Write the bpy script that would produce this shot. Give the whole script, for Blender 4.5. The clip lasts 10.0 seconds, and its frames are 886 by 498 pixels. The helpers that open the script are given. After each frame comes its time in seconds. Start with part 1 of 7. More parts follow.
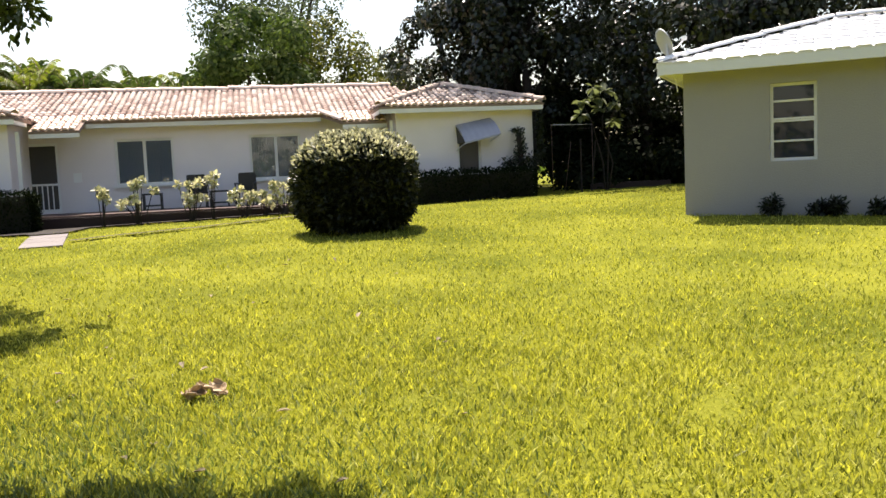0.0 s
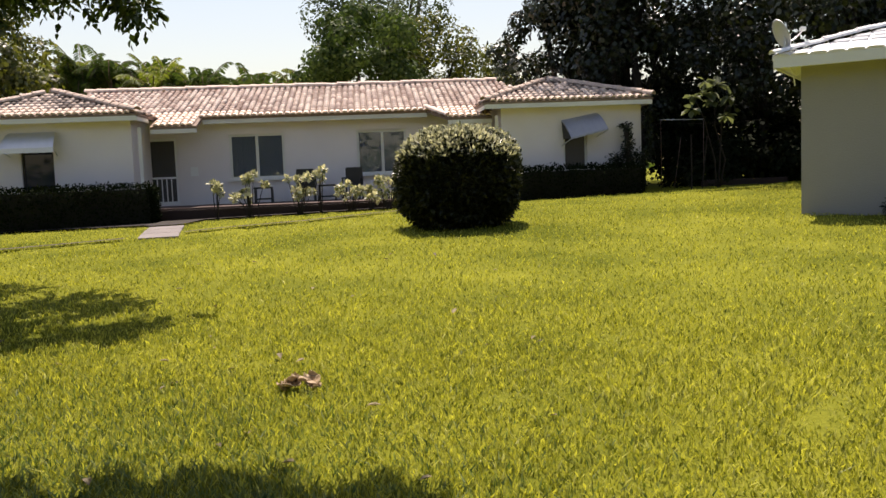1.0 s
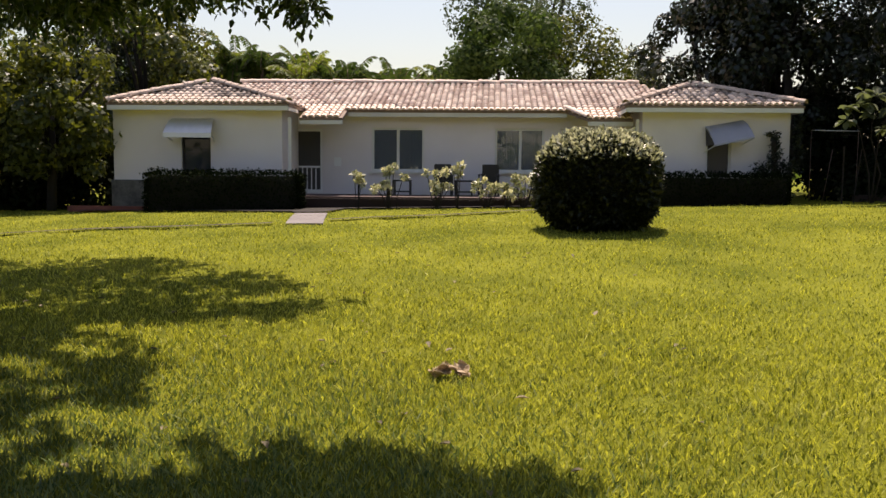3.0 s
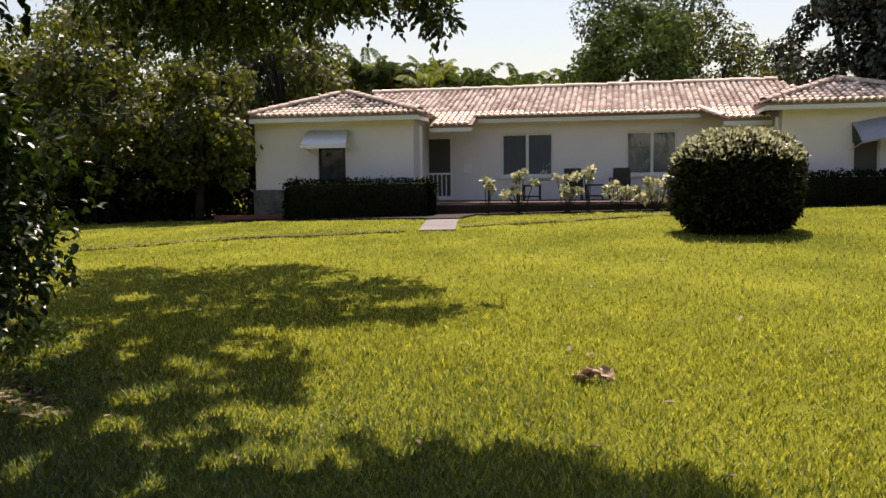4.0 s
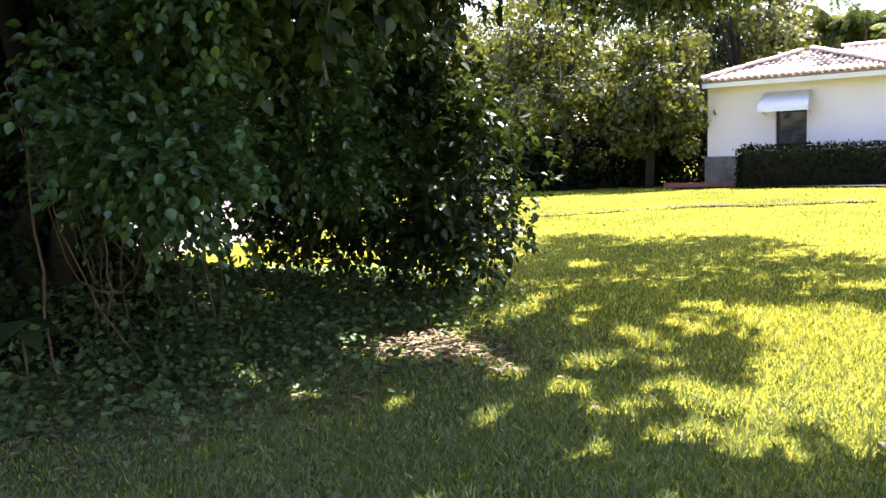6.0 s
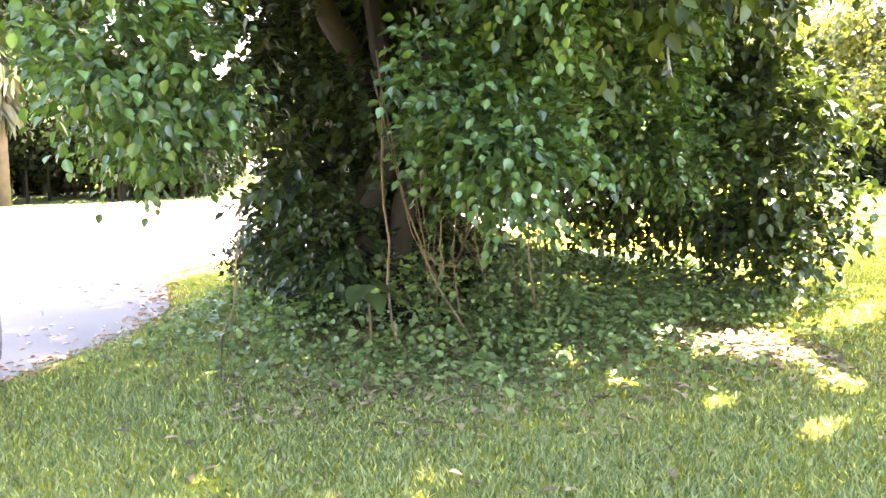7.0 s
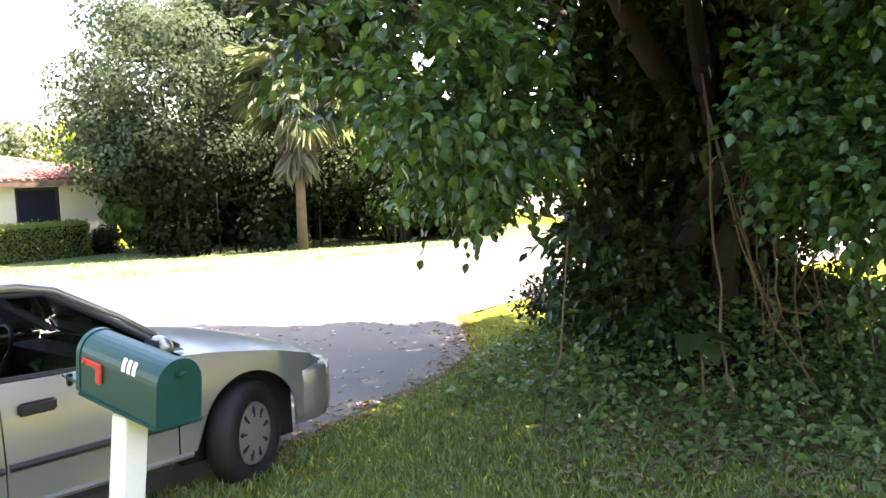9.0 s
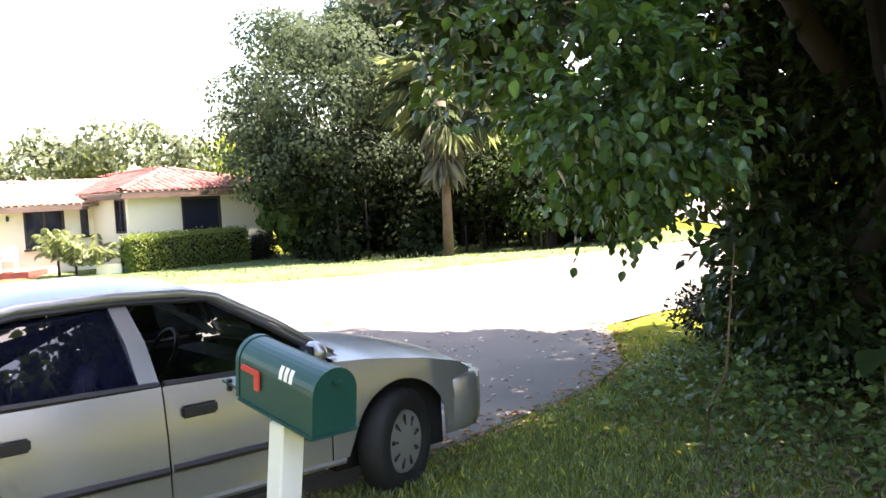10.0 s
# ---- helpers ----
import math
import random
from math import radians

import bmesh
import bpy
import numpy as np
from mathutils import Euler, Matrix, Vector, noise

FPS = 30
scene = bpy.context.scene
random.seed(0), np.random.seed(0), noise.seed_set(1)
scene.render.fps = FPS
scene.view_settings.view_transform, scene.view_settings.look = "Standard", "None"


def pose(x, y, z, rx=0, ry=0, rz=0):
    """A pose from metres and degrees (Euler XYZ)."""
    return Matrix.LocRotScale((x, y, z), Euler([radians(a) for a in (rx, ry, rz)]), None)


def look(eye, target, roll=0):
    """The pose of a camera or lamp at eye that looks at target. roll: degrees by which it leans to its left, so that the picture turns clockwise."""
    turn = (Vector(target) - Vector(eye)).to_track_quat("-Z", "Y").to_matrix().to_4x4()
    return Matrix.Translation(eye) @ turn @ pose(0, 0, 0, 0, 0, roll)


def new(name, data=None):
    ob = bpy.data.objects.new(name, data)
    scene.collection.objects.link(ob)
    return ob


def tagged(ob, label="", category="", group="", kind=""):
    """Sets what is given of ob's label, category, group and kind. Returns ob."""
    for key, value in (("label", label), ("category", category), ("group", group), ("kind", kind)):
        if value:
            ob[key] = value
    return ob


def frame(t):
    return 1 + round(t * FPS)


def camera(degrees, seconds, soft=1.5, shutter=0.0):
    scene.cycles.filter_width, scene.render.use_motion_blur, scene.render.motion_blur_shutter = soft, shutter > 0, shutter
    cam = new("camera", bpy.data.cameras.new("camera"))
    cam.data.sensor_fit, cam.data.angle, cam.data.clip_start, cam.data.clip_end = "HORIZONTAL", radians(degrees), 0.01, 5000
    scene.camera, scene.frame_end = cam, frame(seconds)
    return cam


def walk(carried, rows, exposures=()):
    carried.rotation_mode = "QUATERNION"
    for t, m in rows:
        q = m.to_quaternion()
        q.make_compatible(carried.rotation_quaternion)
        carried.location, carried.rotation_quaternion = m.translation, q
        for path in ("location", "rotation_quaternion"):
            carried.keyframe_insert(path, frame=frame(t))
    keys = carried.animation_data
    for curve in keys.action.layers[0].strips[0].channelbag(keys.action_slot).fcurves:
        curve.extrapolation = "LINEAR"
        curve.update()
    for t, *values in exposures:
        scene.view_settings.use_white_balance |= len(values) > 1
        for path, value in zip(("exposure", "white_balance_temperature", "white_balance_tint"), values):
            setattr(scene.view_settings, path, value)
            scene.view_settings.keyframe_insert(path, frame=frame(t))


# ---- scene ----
from mathutils.geometry import tessellate_polygon

cam = camera(54.14, 10.0, soft=1.5)
PATH = [
    (0.0, look((0.226, 0.608, 1.528), (2.312, 10.349, 0.657), -2.53)),
    (0.2, look((0.261, 0.625, 1.530), (1.756, 10.474, 0.659), -2.61)),
    (0.5, look((0.302, 0.642, 1.532), (1.369, 10.540, 0.584), -2.63)),
    (0.8, look((0.318, 0.647, 1.533), (1.226, 10.564, 0.624), -2.64)),
    (1.0, look((0.322, 0.647, 1.533), (1.198, 10.570, 0.657), -2.21)),
    (1.3, look((0.329, 0.640, 1.533), (1.018, 10.584, 0.728), -1.45)),
    (1.5, look((0.331, 0.624, 1.535), (0.994, 10.563, 0.656), -1.68)),
    (1.6, look((0.326, 0.611, 1.536), (0.914, 10.564, 0.772), -1.90)),
    (1.8, look((0.297, 0.576, 1.540), (0.999, 10.534, 0.941), -0.90)),
    (2.0, look((0.260, 0.539, 1.545), (0.841, 10.505, 0.967), -0.12)),
    (2.2, look((0.231, 0.505, 1.548), (0.542, 10.482, 0.941), -0.02)),
    (2.3, look((0.216, 0.489, 1.546), (0.447, 10.462, 0.849), -1.08)),
    (2.5, look((0.186, 0.463, 1.540), (0.202, 10.424, 0.662), -0.54)),
    (2.7, look((0.157, 0.445, 1.551), (-0.085, 10.401, 0.641), -0.14)),
    (3.8, look((0.010, 0.295, 1.590), (-1.587, 10.136, 0.813), 0.27)),
    (4.0, look((0.001, 0.273, 1.584), (-1.996, 10.036, 0.758), -0.71)),
    (4.2, look((-0.016, 0.257, 1.591), (-2.300, 9.951, 0.692), 0.00)),
    (4.3, look((-0.026, 0.252, 1.595), (-2.772, 9.829, 0.745), -1.33)),
    (4.5, look((-0.038, 0.243, 1.599), (-3.342, 9.649, 0.813), -1.18)),
    (4.8, look((-0.032, 0.233, 1.596), (-4.432, 9.177, 0.790), -1.71)),
    (5.0, look((-0.022, 0.239, 1.587), (-5.113, 8.803, 0.728), -2.35)),
    (5.2, look((-0.013, 0.260, 1.578), (-5.569, 8.519, 0.615), -2.33)),
    (6.3, look((0.043, 0.192, 1.697), (-7.084, 7.126, 0.636), -1.32)),
    (6.5, look((0.063, 0.130, 1.713), (-7.652, 6.412, 0.706), -0.67)),
    (6.8, look((-0.009, 0.015, 1.708), (-8.293, 5.506, 0.593), -0.44)),
    (7.0, look((-0.101, -0.022, 1.700), (-8.663, 4.991, 0.451), -0.16)),
    (7.1, look((-0.147, -0.026, 1.696), (-8.842, 4.745, 0.416), -0.44)),
    (7.3, look((-0.235, -0.028, 1.689), (-9.012, 4.577, 0.361), -1.11)),
    (7.5, look((-0.321, -0.028, 1.686), (-9.107, 4.582, 0.435), -1.65)),
    (7.7, look((-0.407, -0.017, 1.686), (-9.184, 4.614, 0.453), -1.25)),
    (7.8, look((-0.448, -0.008, 1.686), (-9.271, 4.542, 0.485), -1.07)),
    (8.0, look((-0.521, 0.003, 1.688), (-9.582, 4.037, 0.412), -1.53)),
    (8.1, look((-0.552, -0.001, 1.690), (-9.656, 3.938, 0.424), -1.77)),
    (8.3, look((-0.604, -0.030, 1.693), (-9.879, 3.405, 0.219), -3.30)),
    (8.5, look((-0.647, -0.084, 1.695), (-10.080, 2.963, 0.380), -2.93)),
    (8.7, look((-0.684, -0.154, 1.692), (-10.220, 2.632, 0.543), -3.50)),
    (8.8, look((-0.698, -0.186, 1.691), (-10.289, 2.468, 0.702), -3.77)),
    (9.0, look((-0.715, -0.234, 1.716), (-10.421, 2.048, 0.949), -2.74)),
    (9.2, look((-0.737, -0.276, 1.721), (-10.556, 1.473, 0.993), -3.14)),
    (9.3, look((-0.744, -0.300, 1.722), (-10.600, 1.257, 1.072), -3.35)),
    (9.5, look((-0.757, -0.328, 1.725), (-10.683, 0.713, 1.111), -5.10)),
    (9.6, look((-0.771, -0.324, 1.724), (-10.715, 0.491, 1.049), -5.40)),
    (9.7, look((-0.790, -0.314, 1.723), (-10.747, 0.241, 0.987), -5.48)),
    (9.9, look((-0.838, -0.281, 1.718), (-10.800, 0.299, 1.064), -4.37)),
    (10.0, look((-0.865, -0.261, 1.715), (-10.825, 0.392, 1.102), -3.29)),
]
walk(cam, PATH, exposures=[(0.0, 1.3, 7000, 17), (0.6, 0.90, 7100, 19), (1.0, 0.72, 7150, 20), (2.5, 0.61, 7200, 21), (4.5, 0.78, 7150, 22), (5.0, 2.2, 6250, 34), (5.2, 2.7, 6250, 33), (6.3, 2.45, 6350, 29), (6.6, 2.95, 6500, 30), (7.0, 5.1, 7300, 31), (8.0, 5.7, 7300, 31), (8.5, 4.7, 7200, 23), (9.0, 3.5, 7050, 23), (9.5, 3.65, 7000, 24), (9.7, 3.5, 7000, 24), (10.0, 3.0, 6900, 23)])

# ---- light ----
SUN_AZ, SUN_EL = radians(0), radians(65)
SUN_DIR = Vector((math.sin(SUN_AZ) * math.cos(SUN_EL), math.cos(SUN_AZ) * math.cos(SUN_EL), math.sin(SUN_EL)))
world = bpy.data.worlds.new("sky")
scene.world = world
world.use_nodes = True
wt = world.node_tree
sky = wt.nodes.new("ShaderNodeTexSky")
sky.sky_type = "NISHITA"
sky.sun_disc = False
sky.sun_elevation, sky.sun_rotation = SUN_EL, SUN_AZ
sky.dust_density, sky.air_density = 1.8, 1.35
wt.nodes["Background"].inputs["Strength"].default_value = 0.094
wt.links.new(sky.outputs["Color"], wt.nodes["Background"].inputs["Color"])
sun = new("sun", bpy.data.lights.new("sun", "SUN"))
sun.data.energy, sun.data.angle, sun.data.color = 5.0, radians(0.6), (1.0, 0.95, 0.86)
sun.matrix_world = look((0, 0, 30), Vector((0, 0, 30)) - SUN_DIR)


# ---- materials ----
def material(name, color, rough=0.6, spread=0.25, scale=6.0, fine=60.0, bump=0.3, metal=0.0, spec=0.5, island=False, dark=None, stain=1.2):
    """A surface with large stains, fine grain and relief."""
    m = bpy.data.materials.new(name)
    m.use_nodes = True
    n, l = m.node_tree.nodes, m.node_tree.links
    b = n["Principled BSDF"]
    b.inputs["Roughness"].default_value, b.inputs["Metallic"].default_value = rough, metal
    b.inputs["Specular IOR Level"].default_value = spec
    tc = n.new("ShaderNodeTexCoord")
    big, small = n.new("ShaderNodeTexNoise"), n.new("ShaderNodeTexNoise")
    big.inputs["Scale"].default_value, big.inputs["Detail"].default_value = stain, 5
    small.inputs["Scale"].default_value, small.inputs["Detail"].default_value = fine, 4
    for t in (big, small):
        l.new(tc.outputs["Object"], t.inputs["Vector"])
    ramp = n.new("ShaderNodeValToRGB")
    lo = dark or [c * (1 - spread) for c in color]
    hi = [min(1, c * (1 + spread * 0.6)) for c in color]
    ramp.color_ramp.elements[0].color, ramp.color_ramp.elements[0].position = (*lo, 1), 0.3
    ramp.color_ramp.elements[1].color, ramp.color_ramp.elements[1].position = (*hi, 1), 0.68
    mixv = n.new("ShaderNodeMath")
    mixv.operation = "MULTIPLY_ADD"
    mixv.inputs[1].default_value = 0.35
    l.new(small.outputs["Fac"], mixv.inputs[0])
    half = n.new("ShaderNodeMath")
    half.operation = "MULTIPLY"
    half.inputs[1].default_value = 0.65
    l.new(big.outputs["Fac"], half.inputs[0])
    l.new(half.outputs[0], mixv.inputs[2])
    out = mixv.outputs[0]
    if island:
        info = n.new("ShaderNodeObjectInfo") if island == "object" else n.new("ShaderNodeNewGeometry")
        add = n.new("ShaderNodeMath")
        add.operation = "MULTIPLY_ADD"
        add.inputs[1].default_value = 0.45
        l.new(info.outputs["Random" if island == "object" else "Random Per Island"], add.inputs[0])
        sub = n.new("ShaderNodeMath")
        sub.operation = "SUBTRACT"
        sub.inputs[1].default_value = 0.22
        l.new(out, sub.inputs[0])
        l.new(sub.outputs[0], add.inputs[2])
        out = add.outputs[0]
    l.new(out, ramp.inputs["Fac"])
    l.new(ramp.outputs["Color"], b.inputs["Base Color"])
    if bump:
        bp = n.new("ShaderNodeBump")
        bp.inputs["Strength"].default_value, bp.inputs["Distance"].default_value = bump, 0.01
        l.new(small.outputs["Fac"], bp.inputs["Height"])
        l.new(bp.outputs["Normal"], b.inputs["Normal"])
    return m


def leafy(name, lo, hi, through_light=0.45, rough=0.42, spec=0.35, glow=None):
    """Leaves: glossy above, letting light through; each leaf has its own shade of green."""
    m = bpy.data.materials.new(name)
    m.use_nodes = True
    n, l = m.node_tree.nodes, m.node_tree.links
    b = n["Principled BSDF"]
    b.inputs["Roughness"].default_value, b.inputs["Specular IOR Level"].default_value = rough, spec
    geo = n.new("ShaderNodeNewGeometry")
    ramp = n.new("ShaderNodeValToRGB")
    ramp.color_ramp.elements[0].color = (*lo, 1)
    ramp.color_ramp.elements[1].color = (*hi, 1)
    l.new(geo.outputs["Random Per Island"], ramp.inputs["Fac"])
    l.new(ramp.outputs["Color"], b.inputs["Base Color"])
    tr = n.new("ShaderNodeBsdfTranslucent")
    tint = n.new("ShaderNodeMix")
    tint.data_type, tint.blend_type = "RGBA", "MULTIPLY"
    tint.inputs[0].default_value = 1.0
    l.new(ramp.outputs["Color"], tint.inputs[6])
    tint.inputs[7].default_value = (*(glow or (1.9, 1.7, 0.5)), 1)
    l.new(tint.outputs[2], tr.inputs["Color"])
    mix = n.new("ShaderNodeMixShader")
    mix.inputs["Fac"].default_value = through_light
    l.new(b.outputs[0], mix.inputs[1])
    l.new(tr.outputs[0], mix.inputs[2])
    l.new(mix.outputs[0], n["Material Output"].inputs["Surface"])
    return m


def glass(name, color=(0.02, 0.025, 0.03), rough=0.03, coat=0.5, film=0.0):
    """A dark window pane with the dim room behind it."""
    m = bpy.data.materials.new(name)
    m.use_nodes = True
    b = m.node_tree.nodes["Principled BSDF"]
    b.inputs["Base Color"].default_value = (*color, 1)
    b.inputs["Roughness"].default_value = rough
    b.inputs["Specular IOR Level"].default_value = min(coat, 1.0)
    b.inputs["Coat Weight"].default_value = film
    b.inputs["Coat IOR"].default_value = 1.8
    b.inputs["Coat Roughness"].default_value = 0.01
    return m


def window_glass(name, tint, ior=1.6, glare=0.0):
    """A thin clear pane with a pale film for reflected grey: the room shows through it, and the sky is mirrored in it.
    """
    m = bpy.data.materials.new(name)
    m.use_nodes = True
    n, l = m.node_tree.nodes, m.node_tree.links
    n.remove(n["Principled BSDF"])
    tr, gl, mix, fr = n.new("ShaderNodeBsdfTransparent"), n.new("ShaderNodeBsdfGlossy"), n.new("ShaderNodeMixShader"), n.new("ShaderNodeFresnel")
    tr.inputs["Color"].default_value = (*tint, 1)
    gl.inputs["Roughness"].default_value = 0.02
    fr.inputs["IOR"].default_value = ior
    l.new(fr.outputs[0], mix.inputs["Fac"])
    # pale diffuse film stands in for the grey that panes reflect
    film, soft = n.new("ShaderNodeBsdfDiffuse"), n.new("ShaderNodeMixShader")
    film.inputs["Color"].default_value = (0.36, 0.40, 0.45, 1)
    soft.inputs["Fac"].default_value = glare
    l.new(tr.outputs[0], soft.inputs[1])
    l.new(film.outputs[0], soft.inputs[2])
    l.new(soft.outputs[0], mix.inputs[1])
    l.new(gl.outputs[0], mix.inputs[2])
    l.new(mix.outputs[0], n["Material Output"].inputs["Surface"])
    return m


STUCCO = material("white_stucco", (0.77, 0.715, 0.705), 0.85, 0.08, fine=40, bump=0.35, stain=0.7)
STUCCO_GREY = material("grey_green_stucco", (0.35, 0.337, 0.325), 0.9, 0.08, fine=35, bump=0.6, stain=0.6)
STUCCO_CREAM = material("cream_stucco", (0.72, 0.68, 0.52), 0.85, 0.08, fine=40, bump=0.3, stain=0.6)
WHITE = material("white_paint", (0.80, 0.80, 0.78), 0.5, 0.06, fine=80, bump=0.1)
TRIM = material("off_white_trim", (0.72, 0.71, 0.66), 0.55, 0.1, fine=50, bump=0.1)
TILE = material("weathered_clay_tile", (0.82, 0.67, 0.56), 0.75, 0.3, fine=18, bump=0.3, island=True, stain=0.5, dark=(0.50, 0.34, 0.27))
TILE_OLD = material("mossy_clay_tile", (0.66, 0.52, 0.43), 0.8, 0.5, fine=18, bump=0.4, island=True, stain=0.6, dark=(0.10, 0.07, 0.055))
TILE_RED = material("red_clay_tile", (0.22, 0.105, 0.082), 0.75, 0.35, fine=18, bump=0.3, island=True, stain=0.5, dark=(0.17, 0.045, 0.035))
TILE_ORANGE = material("pale_orange_tile", (0.44, 0.33, 0.255), 0.75, 0.35, fine=18, bump=0.3, island=True, stain=0.5, dark=(0.36, 0.15, 0.09))
TILE_WHITE = material("white_concrete_tile", (0.82, 0.82, 0.82), 0.7, 0.1, fine=25, bump=0.3, island=True)
DECK = material("roof_deck", (0.25, 0.18, 0.14), 0.9, 0.3)
CONCRETE = material("concrete", (0.17, 0.15, 0.142), 0.85, 0.2, fine=45, bump=0.4, stain=1.5)
# dull red floor, darkened: the terrace's shade is put into the colour
TERRACE = material("shaded_floor_red", (0.07, 0.04, 0.034), 0.8, 0.3, fine=30)
# near-black for the shade that lies before the house front
STRIP_SHADE = material("house_shade_tone", (0.022, 0.016, 0.011), 0.95, 0.5, fine=25, bump=1)
# red-brown paint taken near black, with the shade on it put in
REDPAINT = material("shaded_red_brown_paint", (0.022, 0.008, 0.006), 0.7, 0.25, fine=30)
# mottled grey, darkened: shade at the wing's foot is put into the colour
SHADED_MOTTLE = material("shaded_mottled_grey", (0.13, 0.122, 0.11), 0.9, 0.5, fine=14, bump=0.5, stain=2.5, dark=(0.05, 0.05, 0.045))
BRICK_RED = material("red_brick", (0.24, 0.075, 0.05), 0.85, 0.35, fine=30, bump=0.6, stain=2)
CURTAIN = material("pale_curtain", (0.62, 0.63, 0.66), 0.9, 0.1, fine=60, bump=0.2)
PANE_BACKING = material("grey_pane_backing", (0.50, 0.56, 0.66), 0.9, 0.15, fine=50, bump=0.1)
# darker awning tone with the shade under the eave put in
AWNING_SHADED = material("shaded_awning_grey", (0.33, 0.34, 0.41), 0.5, 0.2, fine=40, bump=0.1)
# near-black for solid cores that stand for the shade between leaves
CORE_SHADE = material("leaf_core_shade", (0.012, 0.012, 0.007), 0.95, 0.4, fine=30, bump=1)
ALU = material("bare_aluminium", (0.62, 0.63, 0.64), 0.4, 0.1, fine=40, bump=0.05, metal=0.6)
FASCIA = material("brown_fascia", (0.10, 0.06, 0.045), 0.7, 0.3)
LAMP_SHADE = material("frosted_lamp_glass", (0.7, 0.68, 0.6), 0.4, 0.05, bump=0.0)
DARKFRAME = material("dark_bronze_frame", (0.03, 0.026, 0.024), 0.45, 0.3)
PANE = window_glass("clear_pane", (0.66, 0.70, 0.76), 1.9, 0.26)
SCREEN = material("insect_screen", (0.06, 0.055, 0.05), 0.6, 0.1, fine=300, bump=0.05)
BARK = material("grey_brown_bark", (0.022, 0.016, 0.012), 0.9, 0.5, fine=14, bump=1.0, stain=2.5)
BARK_PALE = material("pale_palm_bark", (0.12, 0.08, 0.052), 0.9, 0.35, fine=10, bump=0.8, stain=3)
VINE = material("woody_vine", (0.13, 0.088, 0.05), 0.85, 0.4, fine=40, bump=0.5, stain=4)
ASPHALT = material("asphalt", (0.15, 0.128, 0.106), 0.85, 0.35, fine=90, bump=0.7, stain=0.8)
SOIL = material("dark_soil", (0.055, 0.04, 0.025), 0.95, 0.5, fine=30, bump=1)
LEAF_MAIN = leafy("broad_leaf", (0.009, 0.021, 0.007), (0.048, 0.084, 0.028), 0.22, rough=0.38, spec=0.36)
# brighter copy of the broad leaf, light from the open sky put into it
LEAF_SKYLIT = leafy("skylit_broad_leaf", (0.020, 0.052, 0.018), (0.082, 0.170, 0.060), 0.28, rough=0.30, spec=0.5)
LEAF_COVER = leafy("trailing_vine_leaf", (0.040, 0.082, 0.028), (0.165, 0.245, 0.085), 0.3, rough=0.42, spec=0.32, glow=(1.5, 1.5, 0.6))
# pale, even tone: haze over the wood is put into the colour
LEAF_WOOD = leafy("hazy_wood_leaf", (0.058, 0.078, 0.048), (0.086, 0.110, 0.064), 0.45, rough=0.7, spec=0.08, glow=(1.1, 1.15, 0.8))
LEAF_YELLOW = leafy("yellowing_leaf", (0.10, 0.17, 0.04), (0.25, 0.28, 0.07), 0.5)
# near-black: deep shade within and under these plants is put into the tone
LEAF_DARK = leafy("shade_dark_glossy_leaf", (0.0045, 0.009, 0.0035), (0.022, 0.032, 0.013), 0.16, rough=0.34, spec=0.4)
# undergrowth tone with the shade under the trees put into it
LEAF_SHADY = leafy("shade_toned_undergrowth_leaf", (0.004, 0.007, 0.003), (0.014, 0.020, 0.008), 0.10, rough=0.8, spec=0.05)
# lighter leaf tone with the sunlight on the foliage put into it
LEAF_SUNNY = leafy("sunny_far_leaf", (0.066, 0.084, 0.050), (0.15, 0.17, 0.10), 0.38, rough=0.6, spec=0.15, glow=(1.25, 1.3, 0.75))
LEAF_MID = leafy("mid_green_leaf", (0.030, 0.056, 0.016), (0.080, 0.118, 0.034), 0.33, rough=0.6, spec=0.1, glow=(1.35, 1.4, 0.7))
LEAF_PALE = leafy("pale_grey_green_leaf", (0.12, 0.15, 0.075), (0.26, 0.28, 0.15), 0.35, glow=(1.2, 1.25, 0.75))
LEAF_YARD = leafy("olive_yard_leaf", (0.026, 0.038, 0.011), (0.105, 0.125, 0.034), 0.42)
# hedge fronts away from the sun: their shade is put into the leaf colour
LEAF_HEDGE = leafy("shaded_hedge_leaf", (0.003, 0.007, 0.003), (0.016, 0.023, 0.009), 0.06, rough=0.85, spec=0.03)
# lighter hedge tone with sunlight put into the leaf colour
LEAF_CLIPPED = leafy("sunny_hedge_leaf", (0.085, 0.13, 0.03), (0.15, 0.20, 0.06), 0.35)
LEAF_CROTON = leafy("yellow_croton_leaf", (0.10, 0.13, 0.06), (0.80, 0.77, 0.58), 0.3, glow=(1.25, 1.2, 0.8))
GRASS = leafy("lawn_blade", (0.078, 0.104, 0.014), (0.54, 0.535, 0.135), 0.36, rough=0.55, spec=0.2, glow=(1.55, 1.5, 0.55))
# greener blades, also darkened: part of the tree's shade is put into their tone
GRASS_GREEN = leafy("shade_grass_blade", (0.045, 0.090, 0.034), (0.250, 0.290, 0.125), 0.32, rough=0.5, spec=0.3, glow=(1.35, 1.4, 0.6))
DEAD_FAN = leafy("dead_palm_leaf", (0.11, 0.11, 0.075), (0.22, 0.21, 0.14), 0.2, rough=0.7, glow=(1, 1, 1))
LITTER = leafy("dark_brown_leaf", (0.06, 0.046, 0.026), (0.25, 0.20, 0.11), 0.15, rough=0.7, glow=(1, 1, 1))
FALLEN = leafy("orange_fallen_leaf", (0.20, 0.10, 0.04), (0.46, 0.29, 0.13), 0.2, rough=0.7, glow=(1, 1, 1))
